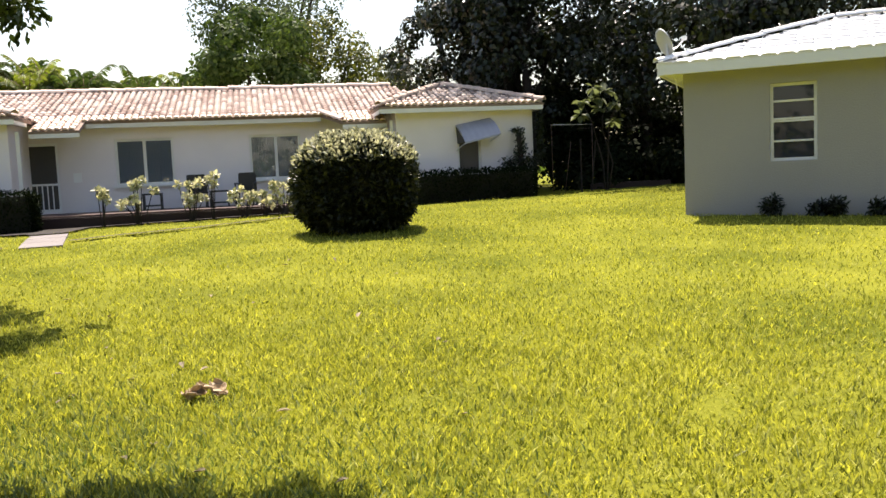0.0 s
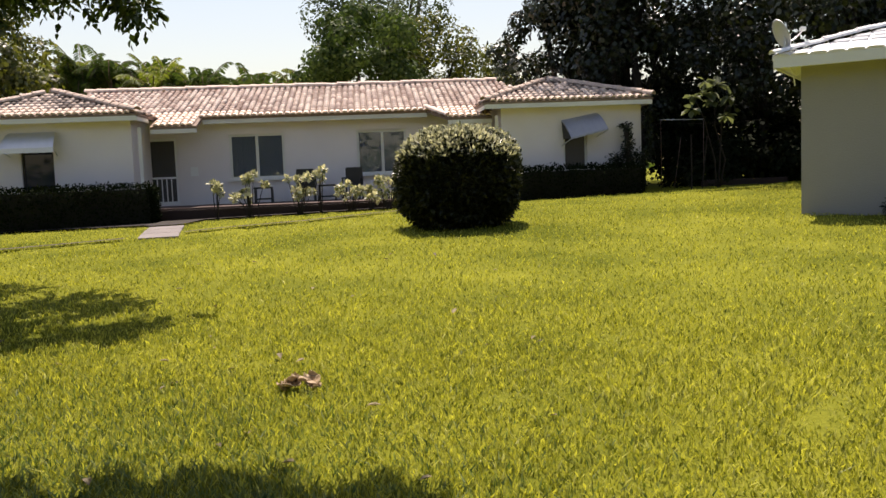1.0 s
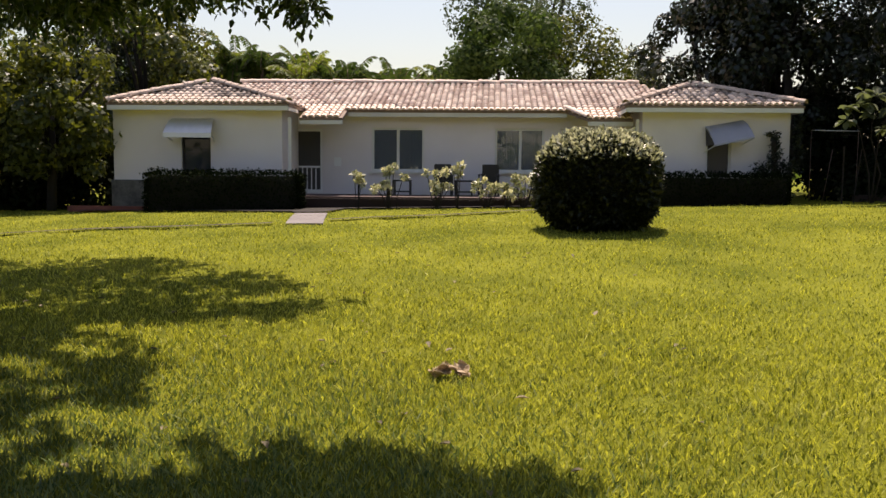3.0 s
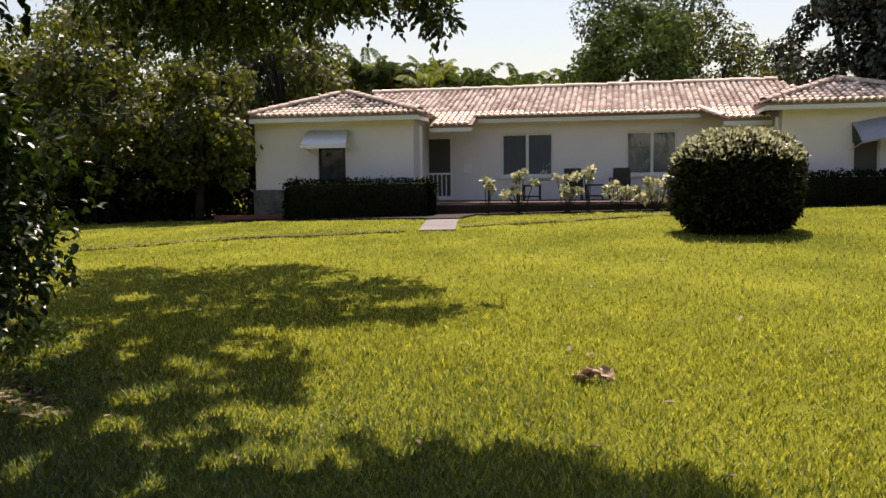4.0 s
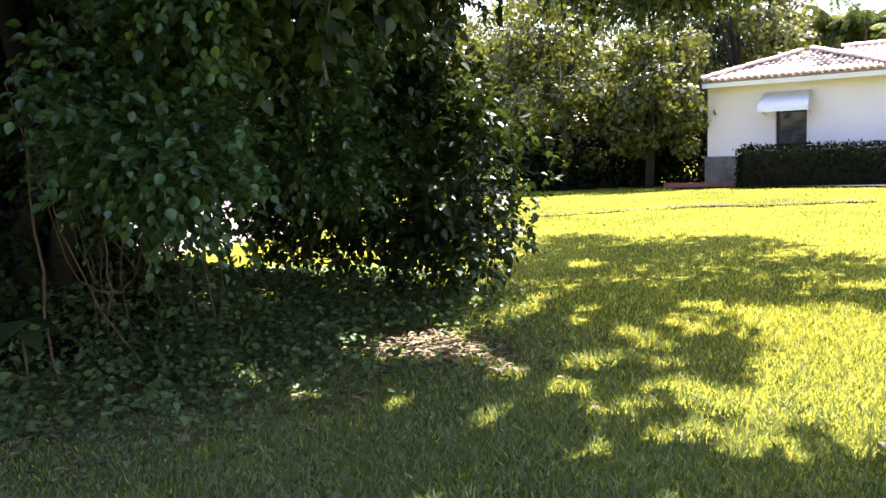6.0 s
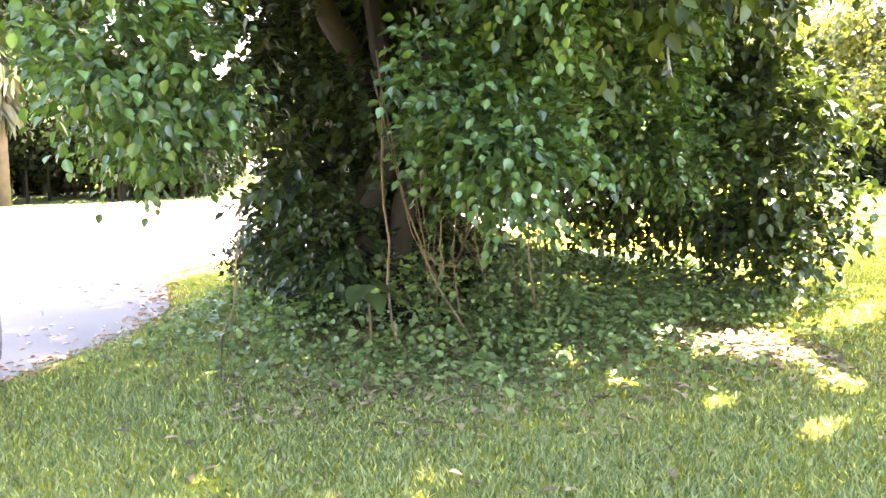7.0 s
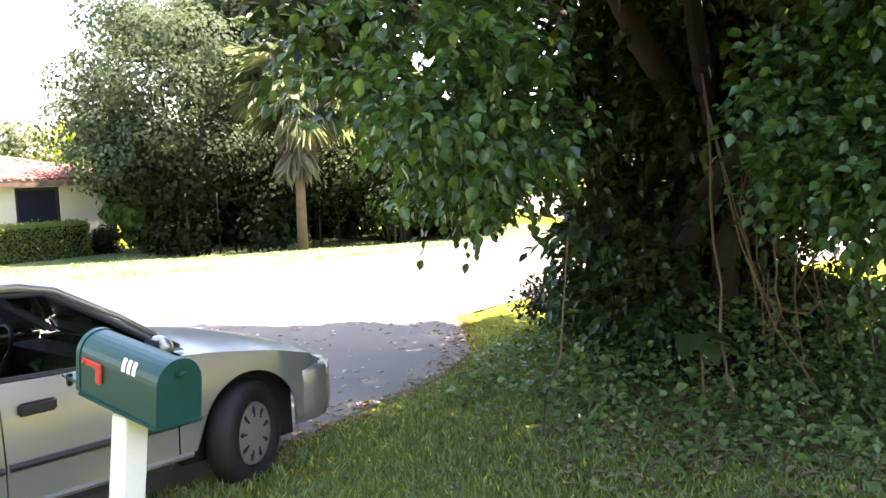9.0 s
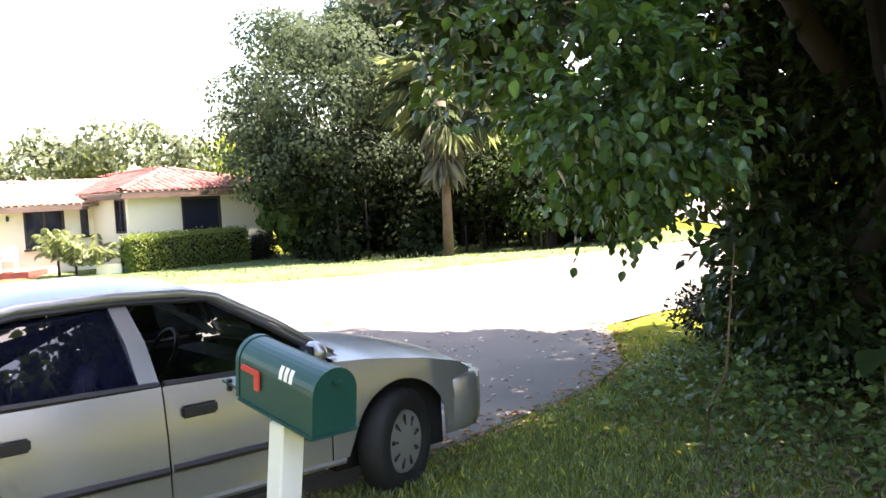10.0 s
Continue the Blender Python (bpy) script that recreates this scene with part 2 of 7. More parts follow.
BLEACHED = leafy("bleached_fallen_leaf", (0.22, 0.15, 0.09), (0.72, 0.66, 0.56), 0.2, rough=0.6, glow=(1, 1, 1))
DRY = leafy("dry_leaf", (0.24, 0.155, 0.085), (0.68, 0.54, 0.37), 0.2, rough=0.7, glow=(1, 1, 1))


def lawn_material():
    m = material("lawn_ground", (0.165, 0.167, 0.020), 0.95, 0.4, fine=28, bump=1.0, stain=0.5, dark=(0.045, 0.062, 0.006), spec=0.03)
    return m


LAWN = lawn_material()
TURF = material("green_turf", (0.115, 0.145, 0.060), 0.95, 0.3, fine=22, bump=1.0, stain=0.6, dark=(0.055, 0.078, 0.030), spec=0.1)
PANE_BROWN = glass("dusty_brown_pane", (0.075, 0.068, 0.065), 0.2, coat=0.4)
PANE_DIM = glass("curtained_dark_pane", (0.022, 0.025, 0.042), coat=0.5)


# ---- building blocks ----
def part(name, bm, mat, parent=None, label="", smooth=False):
    """Link a bmesh as one mesh object under a thing or a part."""
    me = bpy.data.meshes.new(name)
    bmesh.ops.recalc_face_normals(bm, faces=bm.faces)
    bm.to_mesh(me)
    bm.free()
    if mat:
        me.materials.append(mat)
    if smooth:
        me.polygons.foreach_set("use_smooth", [True] * len(me.polygons))
    ob = new(name, me)
    if parent:
        ob.parent = parent
    if label:
        ob["label"] = label
    return ob


def mesh_of(name, verts, faces, mat, parent=None, smooth=False):
    """One mesh from arrays of vertices and equal-sized faces."""
    verts, faces = np.asarray(verts, np.float32), np.asarray(faces, np.int32)
    me = bpy.data.meshes.new(name)
    k = faces.shape[1]
    me.vertices.add(len(verts))
    me.vertices.foreach_set("co", verts.ravel())
    me.loops.add(faces.size)
    me.loops.foreach_set("vertex_index", faces.ravel())
    me.polygons.add(len(faces))
    me.polygons.foreach_set("loop_start", np.arange(0, faces.size, k, dtype=np.int32))
    if smooth:
        me.polygons.foreach_set("use_smooth", np.ones(len(faces), bool))
    me.update(calc_edges=True)
    me.materials.append(mat)
    ob = new(name, me)
    if parent:
        ob.parent = parent
    return ob


def thing(name, label, category, at=(0, 0, 0), turn=0.0, group="", kind=""):
    ob = new(name)
    ob.empty_display_size = 0.2
    ob.matrix_world = pose(*at, 0, 0, turn)
    return tagged(ob, label, category, group, kind)


def box(bm, x0, x1, y0, y1, z0, z1, bevel=0.0):
    r = bmesh.ops.create_cube(bm, size=1.0)
    for v in r["verts"]:
        v.co = Vector(((x0 + x1) / 2 + v.co.x * (x1 - x0), (y0 + y1) / 2 + v.co.y * (y1 - y0), (z0 + z1) / 2 + v.co.z * (z1 - z0)))
    if bevel:
        edges = list({e for v in r["verts"] for e in v.link_edges})
        bmesh.ops.bevel(bm, geom=edges, offset=bevel, segments=2, affect="EDGES")
    return r["verts"]


def boxes(*rows, bevel=0.0):
    bm = bmesh.new()
    for r in rows:
        box(bm, *r, bevel=bevel)
    return bm


def tube(bm, pts, radii, sides=8):
    """A round limb along points, with a radius at each."""
    rings = []
    pts = [Vector(p) for p in pts]
    for i, p in enumerate(pts):
        d = (pts[min(i + 1, len(pts) - 1)] - pts[max(i - 1, 0)]).normalized()
        a = d.orthogonal().normalized() if abs(d.z) > 0.9 else d.cross(Vector((0, 0, 1))).normalized()
        b = d.cross(a)
        r = radii[i] if hasattr(radii, "__len__") else radii
        rings.append([bm.verts.new(p + r * (math.cos(t) * a + math.sin(t) * b)) for t in [2 * math.pi * k / sides for k in range(sides)]])
    for q, w in zip(rings, rings[1:]):
        for k in range(sides):
            bm.faces.new((q[k], q[(k + 1) % sides], w[(k + 1) % sides], w[k]))
    bm.faces.new(rings[0][::-1])
    bm.faces.new(rings[-1])


def pierced(bm, x0, x1, z0, z1, y0, y1, holes=()):
    """A wall between y0 (outer) and y1, with holes (xa, xb, za, zb) right through it."""
    xs = sorted({x0, x1, *[h[0] for h in holes], *[h[1] for h in holes]})
    zs = sorted({z0, z1, *[h[2] for h in holes], *[h[3] for h in holes]})
    solid = lambda i, j: 0 <= i < len(xs) - 1 and 0 <= j < len(zs) - 1 and not any(
        h[0] < (xs[i] + xs[i + 1]) / 2 < h[1] and h[2] < (zs[j] + zs[j + 1]) / 2 < h[3] for h in holes)
    made = {}

    def v(i, j, y):
        if (i, j, y) not in made:
            made[i, j, y] = bm.verts.new((xs[i], y, zs[j]))
        return made[i, j, y]

    for i in range(len(xs) - 1):
        for j in range(len(zs) - 1):
            if not solid(i, j):
                continue
            for y in (y0, y1):
                bm.faces.new((v(i, j, y), v(i + 1, j, y), v(i + 1, j + 1, y), v(i, j + 1, y)))
            for di, dj, a, b in ((-1, 0, (i, j), (i, j + 1)), (1, 0, (i + 1, j), (i + 1, j + 1)), (0, -1, (i, j), (i + 1, j)), (0, 1, (i, j + 1), (i + 1, j + 1))):
                if not solid(i + di, j + dj):
                    bm.faces.new((v(*a, y0), v(*b, y0), v(*b, y1), v(*a, y1)))


rng = np.random.default_rng(7)


def unit(a):
    return a / np.maximum(np.linalg.norm(a, axis=-1, keepdims=True), 1e-9)


def leaf_arrays(base, axis, size, wide=0.7, fold=0.25, up=0.6, form="folded", face=None):
    """Leaves from base points along axes: folded with six corners, plain with four, or oval with ten."""
    n = len(base)
    axis = unit(axis)
    side = unit(np.cross(axis, unit(rng.normal(size=(n, 3)) * (1 - up) + [0, 0, up])))
    if face is not None:
        side = unit(np.cross(axis, face))
    nor = np.cross(side, axis)
    s = size[:, None] if hasattr(size, "__len__") else size
    b = base
    if form == "plain":
        v = np.stack([b, b + s * (0.45 * axis + 0.44 * wide * side), b + s * axis, b + s * (0.45 * axis - 0.44 * wide * side + 0.15 * nor)], 1).reshape(-1, 3)
        return v, np.arange(4 * n).reshape(-1, 4)
    if form == "oval":
        row = [(0.13, 0.26, 0.05), (0.36, 0.44, 0.10), (0.62, 0.37, 0.08), (0.84, 0.16, -0.02)]
        right = [b + s * (a * axis + w * wide * side + h * nor) for a, w, h in row]
        left = [b + s * (a * axis - w * wide * side + h * nor) for a, w, h in row[::-1]]
        v = np.stack([b, *right, b + s * (axis - 0.16 * nor), *left], 1).reshape(-1, 3)
        k = 10 * np.arange(n)[:, None]
        return v, np.concatenate([k + [0, 1, 2, 3, 4, 5], k + [0, 5, 6, 7, 8, 9]], 1).reshape(-1, 6)
    l1 = b + s * (0.28 * axis - 0.42 * wide * side + fold * 0.3 * nor)
    r1 = b + s * (0.28 * axis + 0.42 * wide * side + fold * 0.3 * nor)
    l2 = b + s * (0.62 * axis - 0.33 * wide * side + fold * 0.15 * nor)
    r2 = b + s * (0.62 * axis + 0.33 * wide * side + fold * 0.15 * nor)
    tip = b + s * (1.0 * axis - 0.18 * nor)
    v = np.stack([b, r1, r2, tip, l2, l1], 1).reshape(-1, 3)
    k = 6 * np.arange(n)[:, None]
    f = np.concatenate([k + [0, 1, 2, 3], k + [0, 3, 4, 5]], 1).reshape(-1, 4)
    return v, f


def clump_points(clumps, n, shell=0.55, loose=0.10):
    """Points in and round ellipsoids (x, y, z, rx, ry, rz), mostly near their skins, and the way out of each."""
    c = np.array(clumps, float)
    w = (c[:, 3] * c[:, 4] + c[:, 4] * c[:, 5] + c[:, 3] * c[:, 5]) ** 0.75
    pick = rng.choice(len(c), n, p=w / w.sum())
    d = unit(rng.normal(size=(n, 3)))
    r = 1 - shell * rng.random(n) ** 1.6 + loose * rng.normal(size=n)
    return c[pick, :3] + d * r[:, None] * c[pick, 3:], d


def foliage(name, clumps, n, size, mat, parent, shell=0.55, droop=0.5, wide=0.7, floor=None, vary=0.35, keep=None, form="folded"):
    p, d = clump_points(clumps, n, shell)
    if floor is not None:
        ok = p[:, 2] > floor + 0.02
        p, d = p[ok], d[ok]
    if keep is not None:
        ok = keep(p)
        p, d = p[ok], d[ok]
    axis = d + 0.8 * rng.normal(size=p.shape) - [0, 0, droop]
    v, f = leaf_arrays(p, axis, size * (1 - vary + 2 * vary * rng.random(len(p))), wide, form=form)
    return mesh_of(name, v, f, mat, parent)


def clump_leaves(name, clumps, n, size, mat, parent, shell=0.5, floor=None, stray=0.34):
    """Leaves that lie like shingles over each clump, so that clumps shade as rounded masses."""
    p, d = clump_points(clumps, n, shell, 0.06)
    if floor is not None:
        ok = p[:, 2] > floor + 0.02
        p, d = p[ok], d[ok]
    face = unit(d + [0, 0, 0.35] + stray * rng.normal(size=p.shape))
    axis = unit(np.cross(face, rng.normal(size=p.shape)) - [0, 0, 0.35])
    v, f = leaf_arrays(p, axis, size * (0.6 + 0.8 * rng.random(len(p))), 0.85, form="plain", face=face)
    return mesh_of(name, v, f, mat, parent)


def sprays(name, clumps, twigs, size, mat, parent, droop=0.5, wide=0.62, floor=None, keep=None, length=0.34, leaves=9, form="folded"):
    """Twigs that spring out of clumps, each with leaves set along both its sides."""
    p, d = clump_points(clumps, twigs, 0.75)
    way = unit(d + 0.75 * rng.normal(size=p.shape) - [0, 0, droop])
    ln = length * (0.6 + 0.8 * rng.random(twigs))
    flat = unit(np.cross(way, unit(rng.normal(size=p.shape) * 0.5 + [0, 0, 0.8])))
    B, A, S = [], [], []
    for k in range(leaves):
        s = (k + 0.6) / leaves
        sg = 1 if k % 2 else -1
        q = p + way * (ln * s)[:, None] - np.array([0, 0, 1.0]) * (0.35 * ln * s * s)[:, None]
        B.append(q)
        A.append(sg * flat * (1.05 - 0.7 * s) + way * (0.45 + 0.6 * s) - np.array([0, 0, 0.45 * droop]) + 0.28 * rng.normal(size=p.shape))
        S.append(size * (0.75 + 0.5 * rng.random(twigs)) * (0.8 + 0.35 * math.sin(2.6 * s)))
    B, A, S = np.concatenate(B), np.concatenate(A), np.concatenate(S)
    ok = rng.random(len(B)) < 0.93
    if floor is not None:
        ok &= B[:, 2] > floor + 0.02
    if keep is not None:
        ok &= keep(B)
    v, f = leaf_arrays(B[ok], A[ok], S[ok], wide, up=0.72, form=form)
    return mesh_of(name, v, f, mat, parent)


def sub_clumps(cx, cy, cz, rx, ry, rz, count, r, seed):
    """Small clumps scattered over a crown, so that its outline is uneven."""
    g = np.random.default_rng(seed)
    d = unit(g.normal(size=(count, 3)))
    rad = 0.55 + 0.45 * g.random(count)
    p = np.array([cx, cy, cz]) + d * rad[:, None] * [rx, ry, rz]
    s = r * (0.6 + 0.8 * g.random(count))
    return [(*q, k, k, 0.75 * k) for q, k in zip(p, s)]


# ---- ground and road ----
def smooth01(s):
    s = np.clip(s, 0, 1)
    return s * s * (3 - 2 * s)


def lawn_z(x, y):
    """The lawn rises gently towards the house, less so towards the road."""
    return 0.62 * smooth01((np.asarray(y, float) - 2) / 22) * np.clip(1 - np.where(np.asarray(x, float) < 2, 0.032, 0.04) * (2 - np.asarray(x, float)), 0, 1.4)


ROAD_Z = -0.075
ROAD_NEAR = [(-4.6, -60), (-4.9, -14), (-5.2, -4), (-5.7, -1.6), (-6.3, -0.45), (-6.9, 0.05), (-7.5, 0.6), (-8.3, 1.4), (-9.4, 2.05), (-10.6, 2.3), (-11.8, 2.5), (-12.8, 3.6), (-13.4, 6), (-13.9, 10), (-15.5, 15), (-20, 19), (-30, 22), (-90, 34)]
ROAD_FAR = [(-90, 24), (-34, 13), (-27, 9.5), (-24.2, 5), (-22.0, 0.5), (-21.4, -3), (-22.3, -6), (-24.6, -9.5), (-28, -15), (-33, -60)]
ROAD = np.array(ROAD_NEAR + ROAD_FAR, float)


def road_depth(x, y):
    """Distance into the road (positive) or outside it (negative)."""
    x, y = np.asarray(x, float).ravel(), np.asarray(y, float).ravel()
    inside, best = np.zeros(len(x), bool), np.full(len(x), 1e9)
    for (ax, ay), (bx, by) in zip(ROAD, np.roll(ROAD, -1, 0)):
        cross = ((ay > y) != (by > y)) & (x < (bx - ax) * (y - ay) / (by - ay + 1e-12) + ax)
        inside ^= cross
        t = np.clip(((x - ax) * (bx - ax) + (y - ay) * (by - ay)) / ((bx - ax) ** 2 + (by - ay) ** 2), 0, 1)
        best = np.minimum(best, np.hypot(x - ax - t * (bx - ax), y - ay - t * (by - ay)))
    return np.where(inside, best, -best)


def ground_z(x, y):
    shape = np.shape(x)
    d = road_depth(x, y).reshape(shape)
    far = 0.27 * smooth01(-(np.asarray(x) + 23) / 7)
    z = lawn_z(x, y) - far
    edge = smooth01((d + 0.55) / 0.6)
    return z * (1 - edge) + (ROAD_Z - 0.03) * edge


def build_ground():
    xs = np.r_[-700, -350, -180, -100, -70, -50, -42, np.arange(-36, -14, 0.5), np.arange(-14, 14, 0.28), 14.5, 16, 18, 21, 26, 34, 50, 80, 150, 300, 700]
    ys = np.r_[-700, -350, -180, -90, -50, -30, -22, np.arange(-16, -4, 0.5), np.arange(-4, 16, 0.28), np.arange(16, 34, 0.5), 36, 40, 48, 60, 90, 150, 300, 700]
    X, Y = np.meshgrid(xs, ys)
    Z = ground_z(X, Y)
    near = (np.abs(X) < 40) & (np.abs(Y) < 40)
    Z = Z + np.where(near, 0.012 * rng.normal(size=Z.shape), 0)
    n = len(xs)
    i = (np.arange(len(ys) - 1)[:, None] * n + np.arange(n - 1)).ravel()[:, None]
    ob = mesh_of("ground", np.stack([X.ravel(), Y.ravel(), Z.ravel()], 1), i + [0, 1, n + 1, n], LAWN, smooth=True)
    tagged(ob, "sunlit yellow-green lawn rising gently to the house", "lawn", kind="structure")


def build_road():
    bm = bmesh.new()
    rim = [bm.verts.new((x, y, ROAD_Z)) for x, y in ROAD]
    for a, b, c in tessellate_polygon([[Vector((x, y, 0)) for x, y in ROAD]]):
        bm.faces.new((rim[a], rim[b], rim[c]))
    for f in bm.faces:
        f.normal_update()
        if f.normal.z < 0:
            f.normal_flip()
    ob = part("road", bm, ASPHALT)
    tagged(ob, "sun-bleached grey asphalt road with fallen leaves", "road", kind="structure")


def build_far_verge():
    """Greener, longer turf between the far edge of the road and the wood."""
    xs, ys = np.arange(-36, -20.5, 0.25), np.arange(-16, 12, 0.25)
    X, Y = np.meshgrid(xs, ys)
    n = len(xs)
    d = road_depth(X, Y).reshape(X.shape)
    Z = ground_z(X, Y) + 0.045 + 0.008 * rng.normal(size=X.shape) - 0.12 * smooth01((d + 0.30) / 0.4)
    i = (np.arange(len(ys) - 1)[:, None] * n + np.arange(n - 1)).ravel()[:, None] + [0, 1, n + 1, n]
    keep = (d.ravel()[i] < 0.3).all(1)
    ob = mesh_of("verge", np.stack([X.ravel(), Y.ravel(), Z.ravel()], 1), i[keep], TURF, smooth=True)
    tagged(ob, "green turf verge between the road and the wood", "verge", kind="structure")


build_ground()
build_road()
build_far_verge()


def build_path():
    root = thing("pavement", "short pale concrete path to the front door", "path", kind="structure")
    runs = [(-4.27, -3.46, 18.55), (-4.47, -3.65, 19.7), (-4.66, -3.84, 20.85), (-4.85, -4.02, 22.0)]
    for (a0, a1, ya), (b0, b1, yb) in zip(runs, runs[1:]):
        bm = bmesh.new()
        top = []
        for x, y in ((a0, ya + 0.012), (a1, ya + 0.012), (b1, yb - 0.012), (b0, yb - 0.012)):
            z = float(lawn_z(x, y)) + 0.03
            top.append((bm.verts.new((x, y, z)), bm.verts.new((x, y, z - 0.2))))
        bm.faces.new([t[0] for t in top])
        bm.faces.new([t[1] for t in top][::-1])
        for k in range(4):
            bm.faces.new((top[k][0], top[k][1], top[(k + 1) % 4][1], top[(k + 1) % 4][0]))
        part("slab", bm, CONCRETE, root)


build_path()


def build_shade_strip():
    """Dark strip between the lawn and the house, the shade there put into its colour."""
    V, F = [], []
    xs = np.linspace(-11.5, 4.3, 80)
    for i, x in enumerate(xs):
        front = float(np.interp(x, [-11.5, -9.4, -5.0, -4.9, -4.0, -3.9, 4.3], [23.9, 23.75, 22.6, 22.15, 22.15, 24.1, 24.3])) + 0.05 * math.sin(7.3 * x) + 0.03 * rng.normal()
        for y in (front, 24.75):
            V.append((x, y, float(lawn_z(x, y)) + 0.05))
        if i:
            F.append((2 * i - 2, 2 * i, 2 * i + 1, 2 * i - 1))
    tagged(mesh_of("shade_strip", V, F, STRIP_SHADE), "dark strip of ground along the house front, shade put into its colour", "flower bed", kind="structure")


build_shade_strip()


# ---- roofs ----
def tile_template(w, length, lift=0.055, segs=6, lip=0.028):
    """A half-round roof tile with a lip: across u, up the slope v, out n."""
    v, f = [], []
    for j, (vv, up) in enumerate(((0, lip), (length, 0.0))):
        for k in range(segs + 1):
            a = math.pi * k / segs
            v.append((w * 0.5 - w * 0.42 * math.cos(a), vv, up + lift * math.sin(a)))
    for k in range(segs):
        f.append((k, k + 1, segs + 1 + k + 1, segs + 1 + k))
    n0 = len(v)
    for k in range(segs + 1):
        a = math.pi * k / segs
        v.append((w * 0.5 - w * 0.42 * math.cos(a), 0.004, -0.012 + lift * 0.72 * math.sin(a)))
    for k in range(segs):
        f.append((k + 1, k, n0 + k, n0 + k + 1))
    return np.array(v), np.array(f)


def inside(poly, u, v):
    ok = np.zeros(len(u), bool)
    for (ax, ay), (bx, by) in zip(poly, poly[1:] + poly[:1]):
        ok ^= ((ay > v) != (by > v)) & (u < (bx - ax) * (v - ay) / (by - ay + 1e-12) + ax)
    return ok


def tiled_slope(parent, origin, along, upslope, poly, mat, w=0.19, row=0.31, singles=0, lift=0.055, lip=0.028, under=None):
    """Tiles over one slope; poly is its outline in metres along the eave and up the slope."""
    o, a, s = Vector(origin), Vector(along).normalized(), Vector(upslope).normalized()
    n = a.cross(s)
    if n.z < 0:
        n = -n
    bm = bmesh.new()
    top = [bm.verts.new(o + a * u + s * v - n * 0.01) for u, v in poly]
    low = [bm.verts.new(o + a * u + s * v - n * 0.09) for u, v in poly]
    bm.faces.new(top)
    bm.faces.new(low[::-1])
    for k in range(len(poly)):
        bm.faces.new((top[k], low[k], low[(k + 1) % len(poly)], top[(k + 1) % len(poly)]))
    part("roof_deck", bm, under or DECK, parent)
    us = [p[0] for p in poly]
    vs = [p[1] for p in poly]
    U, V = np.meshgrid(np.arange(min(us), max(us), w), np.arange(min(vs), max(vs) - 0.05, row))
    U, V = U.ravel(), V.ravel()
    ok = inside(poly, U + w / 2, V + row * 0.45)
    U, V = U[ok], V[ok]
    tv, tf = tile_template(w, row * 1.12, lift, lip=lip)
    R = np.array([a, s, n]).T
    O = np.array(o)
    U = U + rng.normal(size=len(U)) * 0.006
    order = np.argsort(V, kind="stable")
    U, V = U[order], V[order]
    me = None
    for k in range(min(singles, len(U))):
        if me is None:
            me = bpy.data.meshes.new("roof_tile")
            me.from_pydata(tv.tolist(), [], tf.tolist())
            me.materials.append(mat)
        ob = new("roof_tile", me)
        ob.matrix_world = Matrix.Translation(o + a * U[k] + s * V[k]) @ Matrix(R.tolist()).to_4x4()
        ob.parent = parent
    U, V = U[singles:], V[singles:]
    if len(U):
        loc = tv[None] + np.stack([U, V, 0.004 * rng.random(len(U))], 1)[:, None]
        W = loc.reshape(-1, 3) @ R.T + O
        F = (tf[None] + (len(tv) * np.arange(len(U)))[:, None, None]).reshape(-1, 4)
        tagged(mesh_of("roof_tiles", W, F, mat, parent), kind="stuff")


def ridge_caps(parent, p, q, mat, r=0.115, step=0.36):
    """A row of half-round caps along a ridge or hip."""
    p, q = Vector(p), Vector(q)
    d = (q - p).normalized()
    side = d.cross(Vector((0, 0, 1))).normalized()
    up = side.cross(d)
    V, F = [], []
    for rr, s in ((r * 1.1, 0), (r * 0.92, step * 1.12), (r * 0.9, 0.01)):
        for a in range(7):
            t = math.pi * a / 6
            V.append((rr * math.cos(t), s, rr * 0.9 * math.sin(t) + 0.02))
    for a in range(6):
        F += [(a, a + 1, a + 8, a + 7), (a + 1, a, a + 14, a + 15)]
    me = bpy.data.meshes.new("ridge_tile")
    me.from_pydata(V, [], F)
    me.materials.append(mat)
    turn = Matrix((side, d, up)).transposed().to_4x4()
    for k in range(max(1, int((q - p).length / step))):
        ob = new("ridge_tile", me)
        ob.matrix_world = Matrix.Translation(p + d * (k * step) + up * (0.008 * rng.normal())) @ turn
        ob.parent = parent


# ---- the white house ----
FLOOR, EAVE, SLOPE = 0.88, 3.42, 0.31
YC, YW = 27.4, 25.3


def pleats(x0, x1, y, z0, z1):
    """A hanging curtain in folds."""
    bm = bmesh.new()
    n = max(6, int((x1 - x0) / 0.02))
    top = [bm.verts.new((x0 + (x1 - x0) * k / n, y + 0.022 * math.sin(2.4 * k), z1)) for k in range(n + 1)]
    low = [bm.verts.new((v.co.x, y + 1.4 * (v.co.y - y), z0)) for v in top]
    for k in range(n):
        bm.faces.new((top[k], top[k + 1], low[k + 1], low[k]))
    return bm


